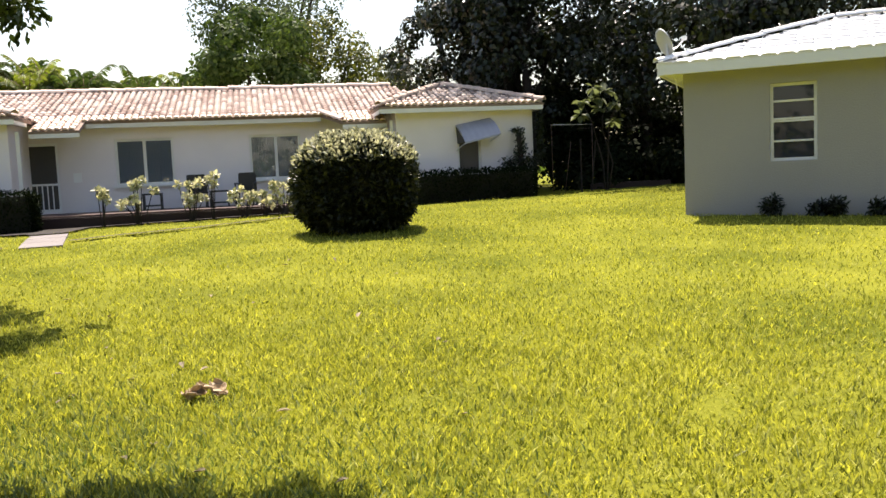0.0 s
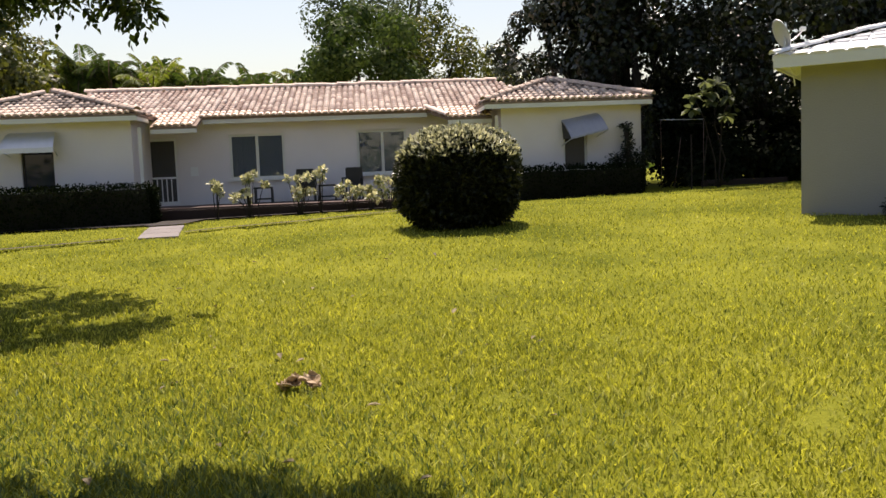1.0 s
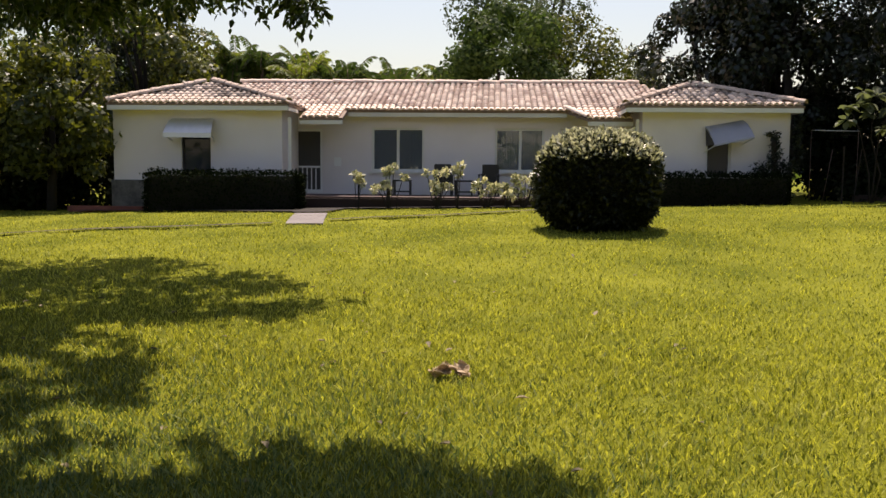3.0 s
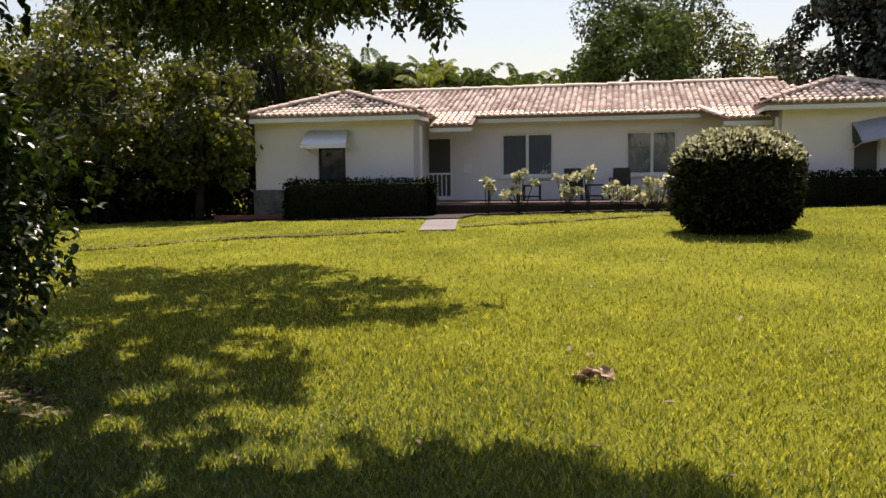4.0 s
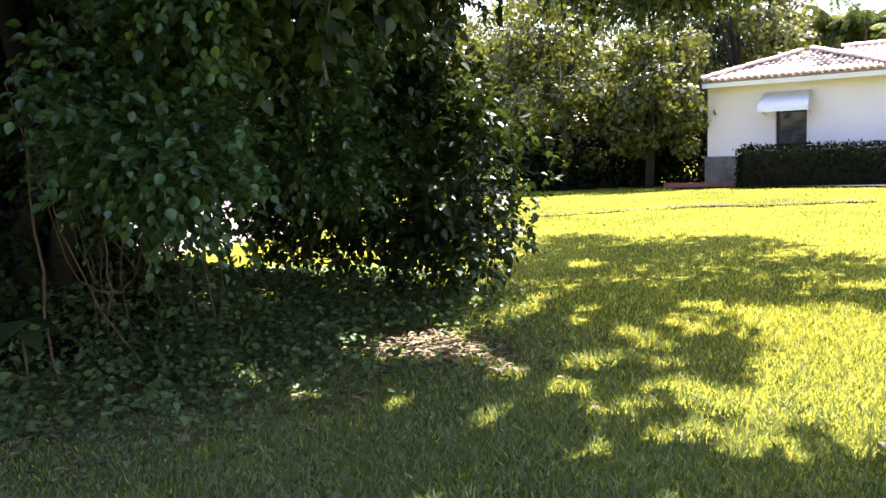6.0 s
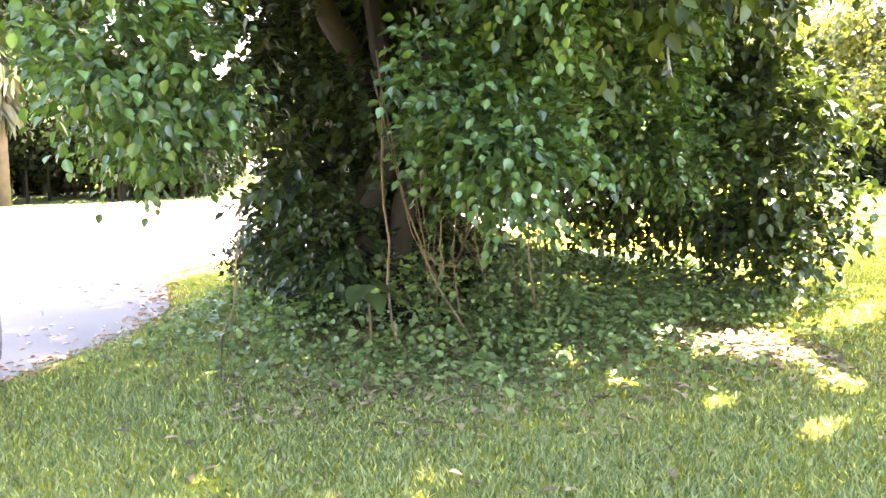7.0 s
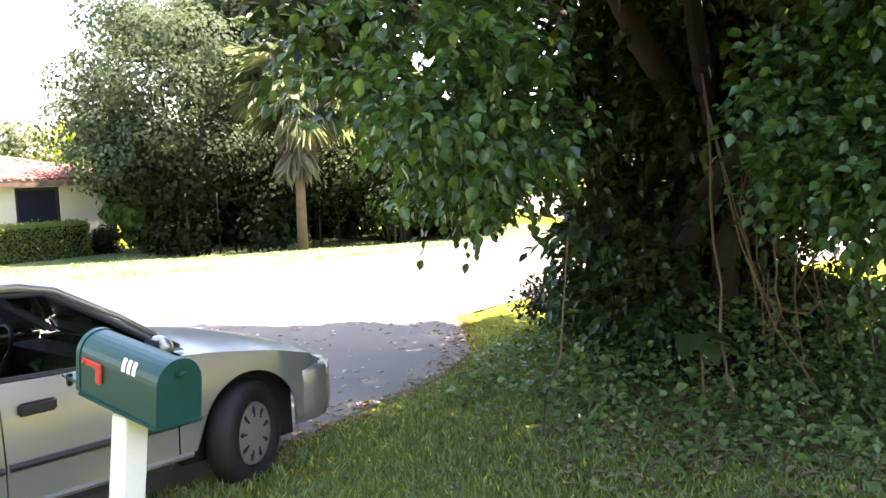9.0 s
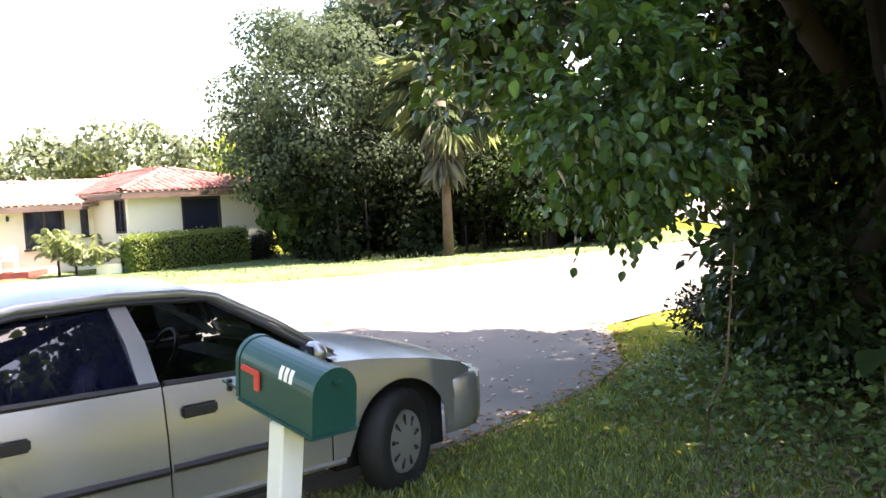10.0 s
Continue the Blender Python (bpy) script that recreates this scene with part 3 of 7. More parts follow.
def window_unit(parent, x0, x1, z0, z1, y, frame_mat, splits=(), rails=(), w=0.06, pane_mat=None, name="window", sill=True):
    """A window set in its opening: outer frame, mullions, panes and a sill."""
    win = thing(name, "", "", (0, 0, 0))
    win.parent = parent
    part("window_frame", boxes((x0, x0 + w, y, y + 0.08, z0, z1), (x1 - w, x1, y, y + 0.08, z0, z1), (x0 + w, x1 - w, y, y + 0.08, z1 - w, z1), (x0 + w, x1 - w, y, y + 0.08, z0, z0 + w)), frame_mat, win)
    for s in splits:
        part("mullion", boxes((s - w * 0.6, s + w * 0.6, y - 0.005, y + 0.07, z0 + w, z1 - w)), frame_mat, win)
    for s in rails:
        part("rail", boxes((x0 + w, x1 - w, y + 0.003, y + 0.065, s - 0.018, s + 0.018)), frame_mat, win)
    edges = [x0 + w, *splits, x1 - w]
    for a, b in zip(edges, edges[1:]):
        part("pane", boxes((a, b, y + 0.04, y + 0.052, z0 + w, z1 - w)), pane_mat or PANE, win)
    if sill:
        part("window_sill", boxes((x0 - 0.06, x1 + 0.06, y - 0.16, y + 0.05, z0 - 0.07, z0 - 0.004), bevel=0.012), frame_mat, win)
    return win


def build_house():
    house = thing("house", "long white stucco ranch house with clay tile roof", "house")
    bm = bmesh.new()
    pierced(bm, -6.2, 4.3, 0.3, EAVE + 0.1, YC, YC + 0.22, [(-3.66, -2.02, 1.57, 2.92), (0.17, 1.69, 1.58, 2.92), (-6.05, -5.21, FLOOR, 2.87), (3.15, 3.95, FLOOR, 2.87)])
    part("wall", bm, STUCCO, house)
    bm = bmesh.new()
    pierced(bm, -10.95, -5.97, 0.1, EAVE, YW, YW + 0.22, [(-8.93, -8.07, 1.45, 2.62)])
    part("wall", bm, STUCCO, house)
    bm = bmesh.new()
    pierced(bm, 4.3, 8.38, 0.1, EAVE, YW, YW + 0.22, [(6.1, 6.78, 1.45, 2.62)])
    part("wall", bm, STUCCO, house)
    for x0, x1, y1 in ((-10.95, -10.73, 34.5), (-6.19, -5.97, YC), (4.3, 4.52, YC), (8.16, 8.38, 34.5)):
        part("wall", boxes((x0, x1, YW + 0.22, y1, 0.1, EAVE)), STUCCO, house)
    part("wall", boxes((-10.95, 8.38, 34.5, 34.7, 0.1, EAVE)), STUCCO, house)
    for a, b, c in ((-10.7, -6.2, YW + 0.24), (4.53, 8.1, YW + 0.24), (-6.15, 4.5, YC + 0.24)):
        part("ceiling_board", boxes((a, b, c, 34.4, EAVE, EAVE + 0.03)), TRIM, house)
    # roofs
    rs = Vector((0, 1, SLOPE))
    k = math.hypot(1, SLOPE)
    y_eave = 26.95
    z_eave = EAVE + 0.02
    ridge_y = 30.6
    ridge_z = z_eave + SLOPE * (ridge_y - y_eave)
    porch = 0.98
    lo = -porch * k
    hi = (ridge_y - y_eave) * k
    poly = [(-8.6, 0), (-5.62, 0), (-5.62, lo), (-4.33, lo), (-4.33, 0), (2.32, 0), (2.85, lo), (4.15, lo), (4.15, 0), (6.3, 0), (5.1, hi), (-8.6, hi)]
    tiled_slope(house, (0, y_eave, z_eave), (1, 0, 0), rs, poly, TILE, singles=150)
    ridge_caps(house, (-8.7, ridge_y, ridge_z + 0.03), (5.1, ridge_y, ridge_z + 0.03), TILE)
    ridge_caps(house, (2.32, y_eave - 0.02, z_eave + 0.04), (2.85, y_eave - porch, z_eave - SLOPE * porch + 0.04), TILE, 0.09)
    bm = bmesh.new()
    back = [(-10.9, 34.9, EAVE), (8.7, 34.9, EAVE), (5.1, ridge_y, ridge_z), (-8.6, ridge_y, ridge_z)]
    bm.faces.new([bm.verts.new(v) for v in back])
    part("roof_back", bm, TILE, house)
    for xl, xr, ax, mat, az in ((-10.98, -5.66, -8.66, TILE_OLD, 4.28), (3.75, 8.62, 6.15, TILE_OLD, 4.22)):
        ye = 24.88
        ay = ye + 2.55
        s = (az - EAVE - 0.03) / 2.55
        up = math.hypot(2.55, az - EAVE - 0.03)
        tiled_slope(house, (xl, ye, EAVE + 0.03), (1, 0, 0), (0, 2.55, az - EAVE - 0.03), [(0, 0), (xr - xl, 0), (ax - xl, up)], mat, singles=60 if xl < 0 else 30)
        sr = Vector((ax - xr, 0, az - EAVE - 0.03))
        tiled_slope(house, (xr, ye, EAVE + 0.03), (0, 1, 0), sr, [(0, 0), (6.0, 0), (6.0, sr.length), (2.55, sr.length)], mat)
        sl = Vector((ax - xl, 0, az - EAVE - 0.03))
        tiled_slope(house, (xl, ye, EAVE + 0.03), (0, 1, 0), sl, [(0, 0), (8.0, 0), (8.0, sl.length), (2.55, sl.length)], mat)
        for cx in (xl, xr):
            ridge_caps(house, (cx, ye, EAVE + 0.08), (ax, ay, az + 0.05), mat)
        ridge_caps(house, (ax, ay, az + 0.04), (ax, 31, az + 0.04), mat)
        part("fascia", boxes((xl + 0.03, xr - 0.03, ye + 0.02, ye + 0.05, EAVE - 0.16, EAVE - 0.0)), TRIM, house)
        part("fascia", boxes((xl + 0.03, xl + 0.06, ye + 0.05, 31, EAVE - 0.16, EAVE - 0.0)), TRIM, house)
        part("fascia", boxes((xr - 0.06, xr - 0.03, ye + 0.05, 26.2, EAVE - 0.16, EAVE - 0.0)), TRIM, house)
        part("soffit", boxes((xl + 0.06, xr - 0.06, ye + 0.05, YW, EAVE - 0.12, EAVE - 0.10)), TRIM, house)
    part("fascia", boxes((-4.33, 2.32, y_eave + 0.02, y_eave + 0.05, EAVE - 0.19, EAVE - 0.07)), TRIM, house)
    part("soffit", boxes((-4.33, 2.32, y_eave + 0.05, YC, EAVE - 0.17, EAVE - 0.15)), TRIM, house)
    for a, b in ((-5.62, -4.33), (2.85, 4.15)):
        zf = z_eave - SLOPE * porch
        part("fascia", boxes((a, b, y_eave - porch + 0.02, y_eave - porch + 0.05, zf - 0.20, zf - 0.08)), TRIM, house)
    # corner posts of the porches
    for x in (-5.82, 4.14):
        part("post", boxes((x, x + 0.09, 25.4, 25.49, FLOOR, 3.1), bevel=0.008), TRIM, house)
    # windows
    window_unit(house, -3.66, -2.02, 1.57, 2.92, YC + 0.07, TRIM, (-2.84,), w=0.07)
    window_unit(house, 0.17, 1.69, 1.58, 2.92, YC + 0.07, TRIM, (0.95,), w=0.07)
    for x0, x1 in ((-2.80, -2.42), (0.20, 0.32), (1.32, 1.62)):
        part("curtain", pleats(x0, x1, YC + 0.26, 1.50, 2.98), CURTAIN, house, "pale hanging window curtain")
    window_unit(house, -8.93, -8.07, 1.45, 2.62, YW + 0.08, DARKFRAME, (), (), w=0.05, pane_mat=PANE_DIM)
    window_unit(house, 6.1, 6.78, 1.45, 2.62, YW + 0.08, TRIM, (), (), w=0.05, pane_mat=PANE_BROWN)
    # sheets added behind the panes to give them a reflected grey
    for x0, x1 in ((-3.64, -2.04), (0.19, 1.67)):
        part("pane_backing_sheet", pleats(x0, x1, YC + 0.34, 1.45, 3.0), PANE_BACKING, house, "added grey-blue sheet behind the panes for their reflected tone")
    # doors
    for x0, x1 in ((-6.05, -5.21), (3.15, 3.95)):
        d = thing("screen_door", "", "")
        d.parent = house
        y = YC + 0.03
        part("door_frame", boxes((x0, x0 + 0.07, y, y + 0.06, FLOOR, 2.87), (x1 - 0.07, x1, y, y + 0.06, FLOOR, 2.87), (x0 + 0.07, x1 - 0.07, y, y + 0.06, 2.79, 2.87), (x0 + 0.07, x1 - 0.07, y, y + 0.06, FLOOR, FLOOR + 0.1), (x0 + 0.07, x1 - 0.07, y, y + 0.06, 1.66, 1.72)), WHITE, d)
        part("screen", boxes((x0 + 0.07, x1 - 0.07, y + 0.03, y + 0.036, FLOOR + 0.1, 2.79)), SCREEN, d)
        for k in range(4):
            xx = x0 + 0.19 + k * 0.14
            part("bar", boxes((xx, xx + 0.03, y + 0.005, y + 0.025, FLOOR + 0.1, 1.66)), WHITE, d)
    # awnings: the corners at the wall, then those of the front edge; the second one sags to one side
    for wl, wr, fl, fr, drop in (((-9.20, 3.03), (-7.96, 3.03), (-9.25, 2.60), (-7.86, 2.60), 0.13), ((6.03, 2.88), (7.08, 3.07), (6.17, 2.37), (7.24, 2.60), 0.05)):
        a = thing("awning", "", "")
        a.parent = house
        bm = bmesh.new()
        rows = []
        for j in range(6):
            k = j / 5
            row = []
            for i in range(13):
                u = i / 12
                x = (wl[0] + (wr[0] - wl[0]) * u) * (1 - k) + (fl[0] + (fr[0] - fl[0]) * u) * k
                z = (wl[1] + (wr[1] - wl[1]) * u) * (1 - k) + (fl[1] + (fr[1] - fl[1]) * u) * k + 0.07 * math.sin(math.pi * k)
                row.append(bm.verts.new((x, YW - 0.006 - 0.58 * k, z + (0.008 if i % 2 else 0))))
            rows.append(row)
        rows.append([bm.verts.new((v.co.x, v.co.y - 0.004, v.co.z - drop)) for v in rows[-1]])
        for p, q in zip(rows, rows[1:]):
            for i in range(12):
                bm.faces.new((p[i], p[i + 1], q[i + 1], q[i]))
        # the second sheet is darker, its shade put into the colour
        ob = part("awning_sheet", bm, ALU if drop > 0.1 else AWNING_SHADED, a)
        ob.modifiers.new("thick", "SOLIDIFY").thickness = 0.012
        for w, f in ((wl, fl), (wr, fr)):
            bm = bmesh.new()
            tube(bm, [(f[0], YW - 0.57, f[1] - 0.03), (w[0], YW, f[1] - 0.20)], 0.014, 6)
            part("bracket", bm, ALU, a)
        # dark panel added for the shaded open end of the second awning
        if drop < 0.1:
            bm = bmesh.new()
            side = [(wl[0] + 0.02, YW - 0.01, wl[1] - 0.03), (fl[0] + 0.02, YW - 0.57, fl[1]), (wl[0] + 0.05, YW - 0.01, wl[1] - 0.52)]
            bm.faces.new([bm.verts.new(p) for p in side])
            part("shaded_end", bm, DARKFRAME, a, "added dark panel for the awning's shaded open end").modifiers.new("thick", "SOLIDIFY").thickness = 0.01
    # terrace
    part("terrace", boxes((-5.95, 4.28, 24.7, YC - 0.01, 0.15, FLOOR - 0.03), bevel=0.02), TERRACE, house)
    part("terrace_edge", boxes((-5.9, 4.28, 24.55, 24.69, 0.15, FLOOR - 0.08), bevel=0.02), REDPAINT, house)
    part("plinth", boxes((-10.97, -9.3, 25.12, 25.29, 0.0, 1.26), bevel=0.02), SHADED_MOTTLE, house, "mottled grey plinth of the wing, toned dark for the shade there")
    part("planter_wall", boxes((-11.9, -9.6, 24.3, 24.5, 0.0, 0.52), bevel=0.02), BRICK_RED, house, "low red brick planter wall")
    return house


build_house()


# ---- the grey house ----
def build_grey_house():
    corner = (8.22, 15.75)
    g = thing("side_building", "grey-green stucco building with white tiled roof", "building", (*corner, 0), -36)
    W, Dp, z0, z1 = 9.0, 5.3, 0.2, 3.20
    bm = bmesh.new()
    pierced(bm, 0, W, z0, z1, 0, 0.22, [(1.52, 2.31, 1.48, 2.88)])
    part("wall", bm, STUCCO_GREY, g)
    part("wall", boxes((0, 0.22, 0.22, Dp, z0, z1)), STUCCO_GREY, g)
    part("wall", boxes((W - 0.22, W, 0.22, Dp, z0, z1)), STUCCO_GREY, g)
    part("wall", boxes((0.22, W - 0.22, Dp - 0.22, Dp, z0, z1)), STUCCO_GREY, g)
    part("ceiling_board", boxes((0.23, W - 0.23, 0.23, Dp - 0.23, z1 - 0.03, z1)), TRIM, g)
    window_unit(g, 1.52, 2.31, 1.48, 2.88, 0.10, WHITE, (), (1.84, 2.20, 2.24, 2.56), w=0.055, sill=False, pane_mat=PANE_DIM)
    e = 0.42
    rise = 0.93
    half = Dp / 2 + e
    sl = math.hypot(half, rise)
    tiled_slope(g, (-e, -e, z1 + 0.16), (1, 0, 0), (0, half, rise), [(0, 0), (W + 2 * e, 0), (W + 2 * e - half, sl), (half, sl)], TILE_WHITE, w=0.30, row=0.33, singles=60, lift=0.010, lip=0.012, under=TILE_WHITE)
    tiled_slope(g, (-e, -e, z1 + 0.16), (0, 1, 0), (half, 0, rise), [(0, 0), (2 * half, 0), (half, sl)], TILE_WHITE, w=0.30, row=0.33, lift=0.010, lip=0.012, under=TILE_WHITE)
    ridge_caps(g, (-e, -e, z1 + 0.18), (half - e, half - e, z1 + 0.18 + rise), TILE_WHITE, 0.08)
    ridge_caps(g, (half - e, half - e, z1 + 0.18 + rise), (W + e - half, half - e, z1 + 0.18 + rise), TILE_WHITE, 0.08)
    part("fascia", boxes((-e + 0.02, W + e, -e + 0.01, -e + 0.05, z1 - 0.05, z1 + 0.13)), WHITE, g)
    part("fascia", boxes((-e + 0.01, -e + 0.05, -e + 0.05, Dp + e, z1 - 0.05, z1 + 0.13)), WHITE, g)
    part("soffit", boxes((-e + 0.05, W + e, -e + 0.05, 0, z1 - 0.02, z1 + 0.0)), TRIM, g)
    part("soffit", boxes((-e + 0.05, 0, 0, Dp, z1 - 0.02, z1 + 0.0)), TRIM, g)
    return g


build_grey_house()


# ---- the cream house across the road ----
def build_cream_house():
    h = thing("cream_house", "cream stucco house with a red tile roof", "house", (-31.0, -8.92, -0.1), 130)
    # local x runs along the wing's front, local y into the house; the main part stands back by D
    z1, D, W, L = 2.44, 2.95, 5.5, 9.0
    zm = 2.20
    bm = bmesh.new()
    pierced(bm, 0, W, -0.5, z1, 0, 0.22, [(1.97, 3.55, 0.97, 2.30)])
    part("wall", bm, STUCCO_CREAM, h)
    part("wall", boxes((W - 0.22, W, 0.22, 9, -0.5, z1)), STUCCO_CREAM, h)
    bm = bmesh.new()
    pierced(bm, 0.22, D, -0.5, z1, 0, 0.22, [(0.24, 0.98, 1.20, 2.28)])
    bmesh.ops.transform(bm, matrix=Matrix(((0, 1, 0, 0), (1, 0, 0, 0), (0, 0, 1, 0), (0, 0, 0, 1))), verts=bm.verts)
    part("wall", bm, STUCCO_CREAM, h)
    bm = bmesh.new()
    pierced(bm, -L, 0.2, -0.5, zm + 0.3, D, D + 0.22, [(-2.42, -1.02, 0.78, 2.14), (-0.48, -0.17, 1.12, 2.14), (-4.35, -3.45, -0.05, 2.05)])
    part("wall", bm, STUCCO_CREAM, h)
    part("wall", boxes((-L, -L + 0.22, D + 0.22, 9, -0.5, zm + 0.3)), STUCCO_CREAM, h)
    part("wall", boxes((-L, W, 9, 9.2, -0.5, z1)), STUCCO_CREAM, h)
    window_unit(h, 1.97, 3.55, 0.97, 2.30, 0.05, DARKFRAME, (), (), w=0.10, pane_mat=PANE_DIM)
    window_unit(h, -2.42, -1.02, 0.78, 2.14, D + 0.05, DARKFRAME, (-1.72,), (), w=0.09, pane_mat=PANE_DIM)
    window_unit(h, -0.48, -0.17, 1.12, 2.14, D + 0.05, DARKFRAME, (), (), w=0.05, pane_mat=PANE_DIM)
    part("door", boxes((-4.33, -3.47, D + 0.08, D + 0.13, -0.05, 2.03), bevel=0.01), DARKFRAME, h, "dark front door")
    part("side_window", boxes((0.06, 0.10, 0.26, 0.96, 1.22, 2.26)), PANE_DIM, h)
    part("side_window_frame", boxes((-0.03, 0.05, 0.20, 0.27, 1.15, 2.33), (-0.03, 0.05, 0.95, 1.02, 1.15, 2.33), (-0.03, 0.05, 0.27, 0.95, 2.26, 2.33), (-0.03, 0.05, 0.27, 0.95, 1.15, 1.22), (0.0, 0.05, 0.585, 0.635, 1.22, 2.26)), DARKFRAME, h)
    lamp = part("wall_lamp", boxes((-2.99, -2.91, D - 0.10, D - 0.004, 1.78, 1.98), bevel=0.02), DARKFRAME, h, "small dark wall lantern")
    part("lantern_glass", boxes((-2.975, -2.925, D - 0.085, D - 0.02, 1.70, 1.776)), LAMP_SHADE, lamp)
    part("ceiling_board", boxes((-L + 0.3, W - 0.3, D + 0.3, 8.9, z1 - 0.03, z1)), TRIM, h)
    part("ceiling_board", boxes((0.3, W - 0.3, 0.3, D + 0.3, z1 - 0.03, z1)), TRIM, h)
    # the wing's hip roof
    e, rise = 0.42, 0.88
    half = W / 2 + e
    sl = math.hypot(half, rise)
    ze = z1 + 0.1
    tiled_slope(h, (-e, -e, ze), (1, 0, 0), (0, half, rise), [(0, 0), (2 * half, 0), (half, sl)], TILE_RED, w=0.26, lift=0.07)
    tiled_slope(h, (-e, -e, ze), (0, 1, 0), (half, 0, rise), [(0, 0), (4.2, 0), (7.6, sl), (half, sl)], TILE_RED, w=0.26, lift=0.07)
    tiled_slope(h, (W + e, -e, ze), (0, 1, 0), (-half, 0, rise), [(0, 0), (9, 0), (9, sl), (half, sl)], TILE_RED, w=0.26, lift=0.07)
    apex = (W / 2, half - e, ze + rise + 0.03)
    ridge_caps(h, (-e, -e, ze + 0.04), apex, TILE_RED)
    ridge_caps(h, (W + e, -e, ze + 0.04), apex, TILE_RED)
    ridge_caps(h, apex, (W / 2, 8, ze + rise + 0.03), TILE_RED)
    # the main roof, lower at its eave and running up to the long ridge
    up = math.hypot(3.8, 0.88)
    tiled_slope(h, (-L - e, D - 0.6, zm + 0.06), (1, 0, 0), (0, 3.8, 0.88), [(0, 0), (L + e + 0.1, 0), (L + e + 3.2, up), (0, up)], TILE_ORANGE, w=0.26, lift=0.07)
    ridge_caps(h, (-L - e, D + 3.2, zm + 0.98), (2.8, D + 3.2, zm + 0.98), TILE_RED)
    bm = bmesh.new()
    bm.faces.new([bm.verts.new(v) for v in ((-L - e, D + 3.2, zm + 0.92), (2.8, D + 3.2, zm + 0.92), (2.8, 9.5, zm + 0.1), (-L - e, 9.5, zm + 0.1))])
    part("roof_back", bm, TILE_RED, h)
    part("fascia", boxes((-e + 0.03, W + e - 0.03, -e + 0.02, -e + 0.06, z1 - 0.12, z1 + 0.05)), FASCIA, h)
    part("fascia", boxes((-e + 0.02, -e + 0.06, -e + 0.06, D - 0.6, z1 - 0.12, z1 + 0.05)), FASCIA, h)
    part("fascia", boxes((-L - e, -e + 0.06, D - 0.58, D - 0.54, zm - 0.14, zm + 0.02)), FASCIA, h)
    part("soffit", boxes((-e + 0.06, W + e - 0.06, -e + 0.06, -0.004, z1 - 0.06, z1 - 0.04)), TRIM, h)
    part("soffit", boxes((-e + 0.06, -0.004, 0, D - 0.6, z1 - 0.06, z1 - 0.04)), TRIM, h)
    part("soffit", boxes((-L - e, -0.004, D - 0.54, D - 0.004, zm - 0.08, zm - 0.06)), TRIM, h)
    return h


build_cream_house()


# ---- trees and shrubs ----
def wood(parent, limbs, bark, name="trunk", sides=8):
    bm = bmesh.new()
    for pts, r in limbs:
        tube(bm, pts, r, sides)
    return part(name, bm, bark, parent, smooth=True)


def far_tree(name, label, x, y, z0, h, r, leaves, size, mat, seed, count=26, base=0.35, clump=0.30, shell=0.42, stray=0.34):
    g = np.random.default_rng(seed)
    t = thing(name, label, "tree")
    cz = z0 + h * (base + (1 - base) / 2)
    rz = h * (1 - base) / 2
    cl = sub_clumps(x, y, cz, r, r, rz * 0.92, count, r * clump, seed)
    limbs = [([(x, y, z0 - 0.4), (x + 0.1, y, z0 + h * 0.25), (x + 0.3 * g.normal(), y, z0 + h * 0.55)], [0.03 * r + 0.1, 0.03 * r + 0.07, 0.04])]
    for k in range(6):
        c = cl[int(g.integers(len(cl)))]
        limbs.append(([(x + 0.05, y, z0 + h * 0.24), ((x + c[0]) / 2, (y + c[1]) / 2, (z0 + h * 0.3 + c[2]) / 2 + 0.3), c[:3]], [0.1, 0.07, 0.02]))
    wood(t, limbs, BARK)
    clump_leaves("crown", cl, leaves, size, mat, t, shell, z0, stray)
    return t


def thicket(name, label, x0, x1, y0, y1, z0, h, leaves, size, mat, seed):
    """Dense undergrowth that reaches the ground."""
    g = np.random.default_rng(seed)
    t = thing(name, label, "shrubs", kind="stuff")
    n = max(6, int((x1 - x0) * (y1 - y0) * 0.8))
    cl = [(g.uniform(x0, x1), g.uniform(y0, y1), z0 + h * g.uniform(0.15, 0.75), k, k, k * 0.9) for k in 0.7 + 0.7 * g.random(n)]
    clump_leaves("leaves", cl, leaves, size, mat, t, 0.6, z0)
    wood(t, [([(c[0], c[1], z0 - 0.3), (c[0] + 0.1, c[1], c[2])], [0.05, 0.02]) for c in cl[: n // 2]], BARK, "stem", 5)["kind"] = "stuff"
    return t


def frond_arrays(root, yaw, length, lift, fall, leaflets, leaf_len, g):
    """One feather frond: a bent rib with leaflets on both sides."""
    s = np.linspace(0.08, 1, leaflets)
    out = np.array([math.cos(yaw), math.sin(yaw), 0])
    side = np.array([-math.sin(yaw), math.cos(yaw), 0])
    rib = np.array(root) + out * (length * s * (1 - 0.25 * s * fall))[:, None] + np.array([0, 0, 1]) * (length * (lift * s - fall * s * s))[:, None]
    base, axis = [], []
    for sg in (-1, 1):
        base.append(rib)
        axis.append(sg * side + 0.55 * out + np.array([0, 0, -0.35]) + 0.12 * g.normal(size=(leaflets, 3)))
    base, axis = np.concatenate(base), np.concatenate(axis)
    return base, axis, leaf_len * (0.55 + 0.45 * np.sin(math.pi * np.tile(s, 2) ** 0.8)), rib


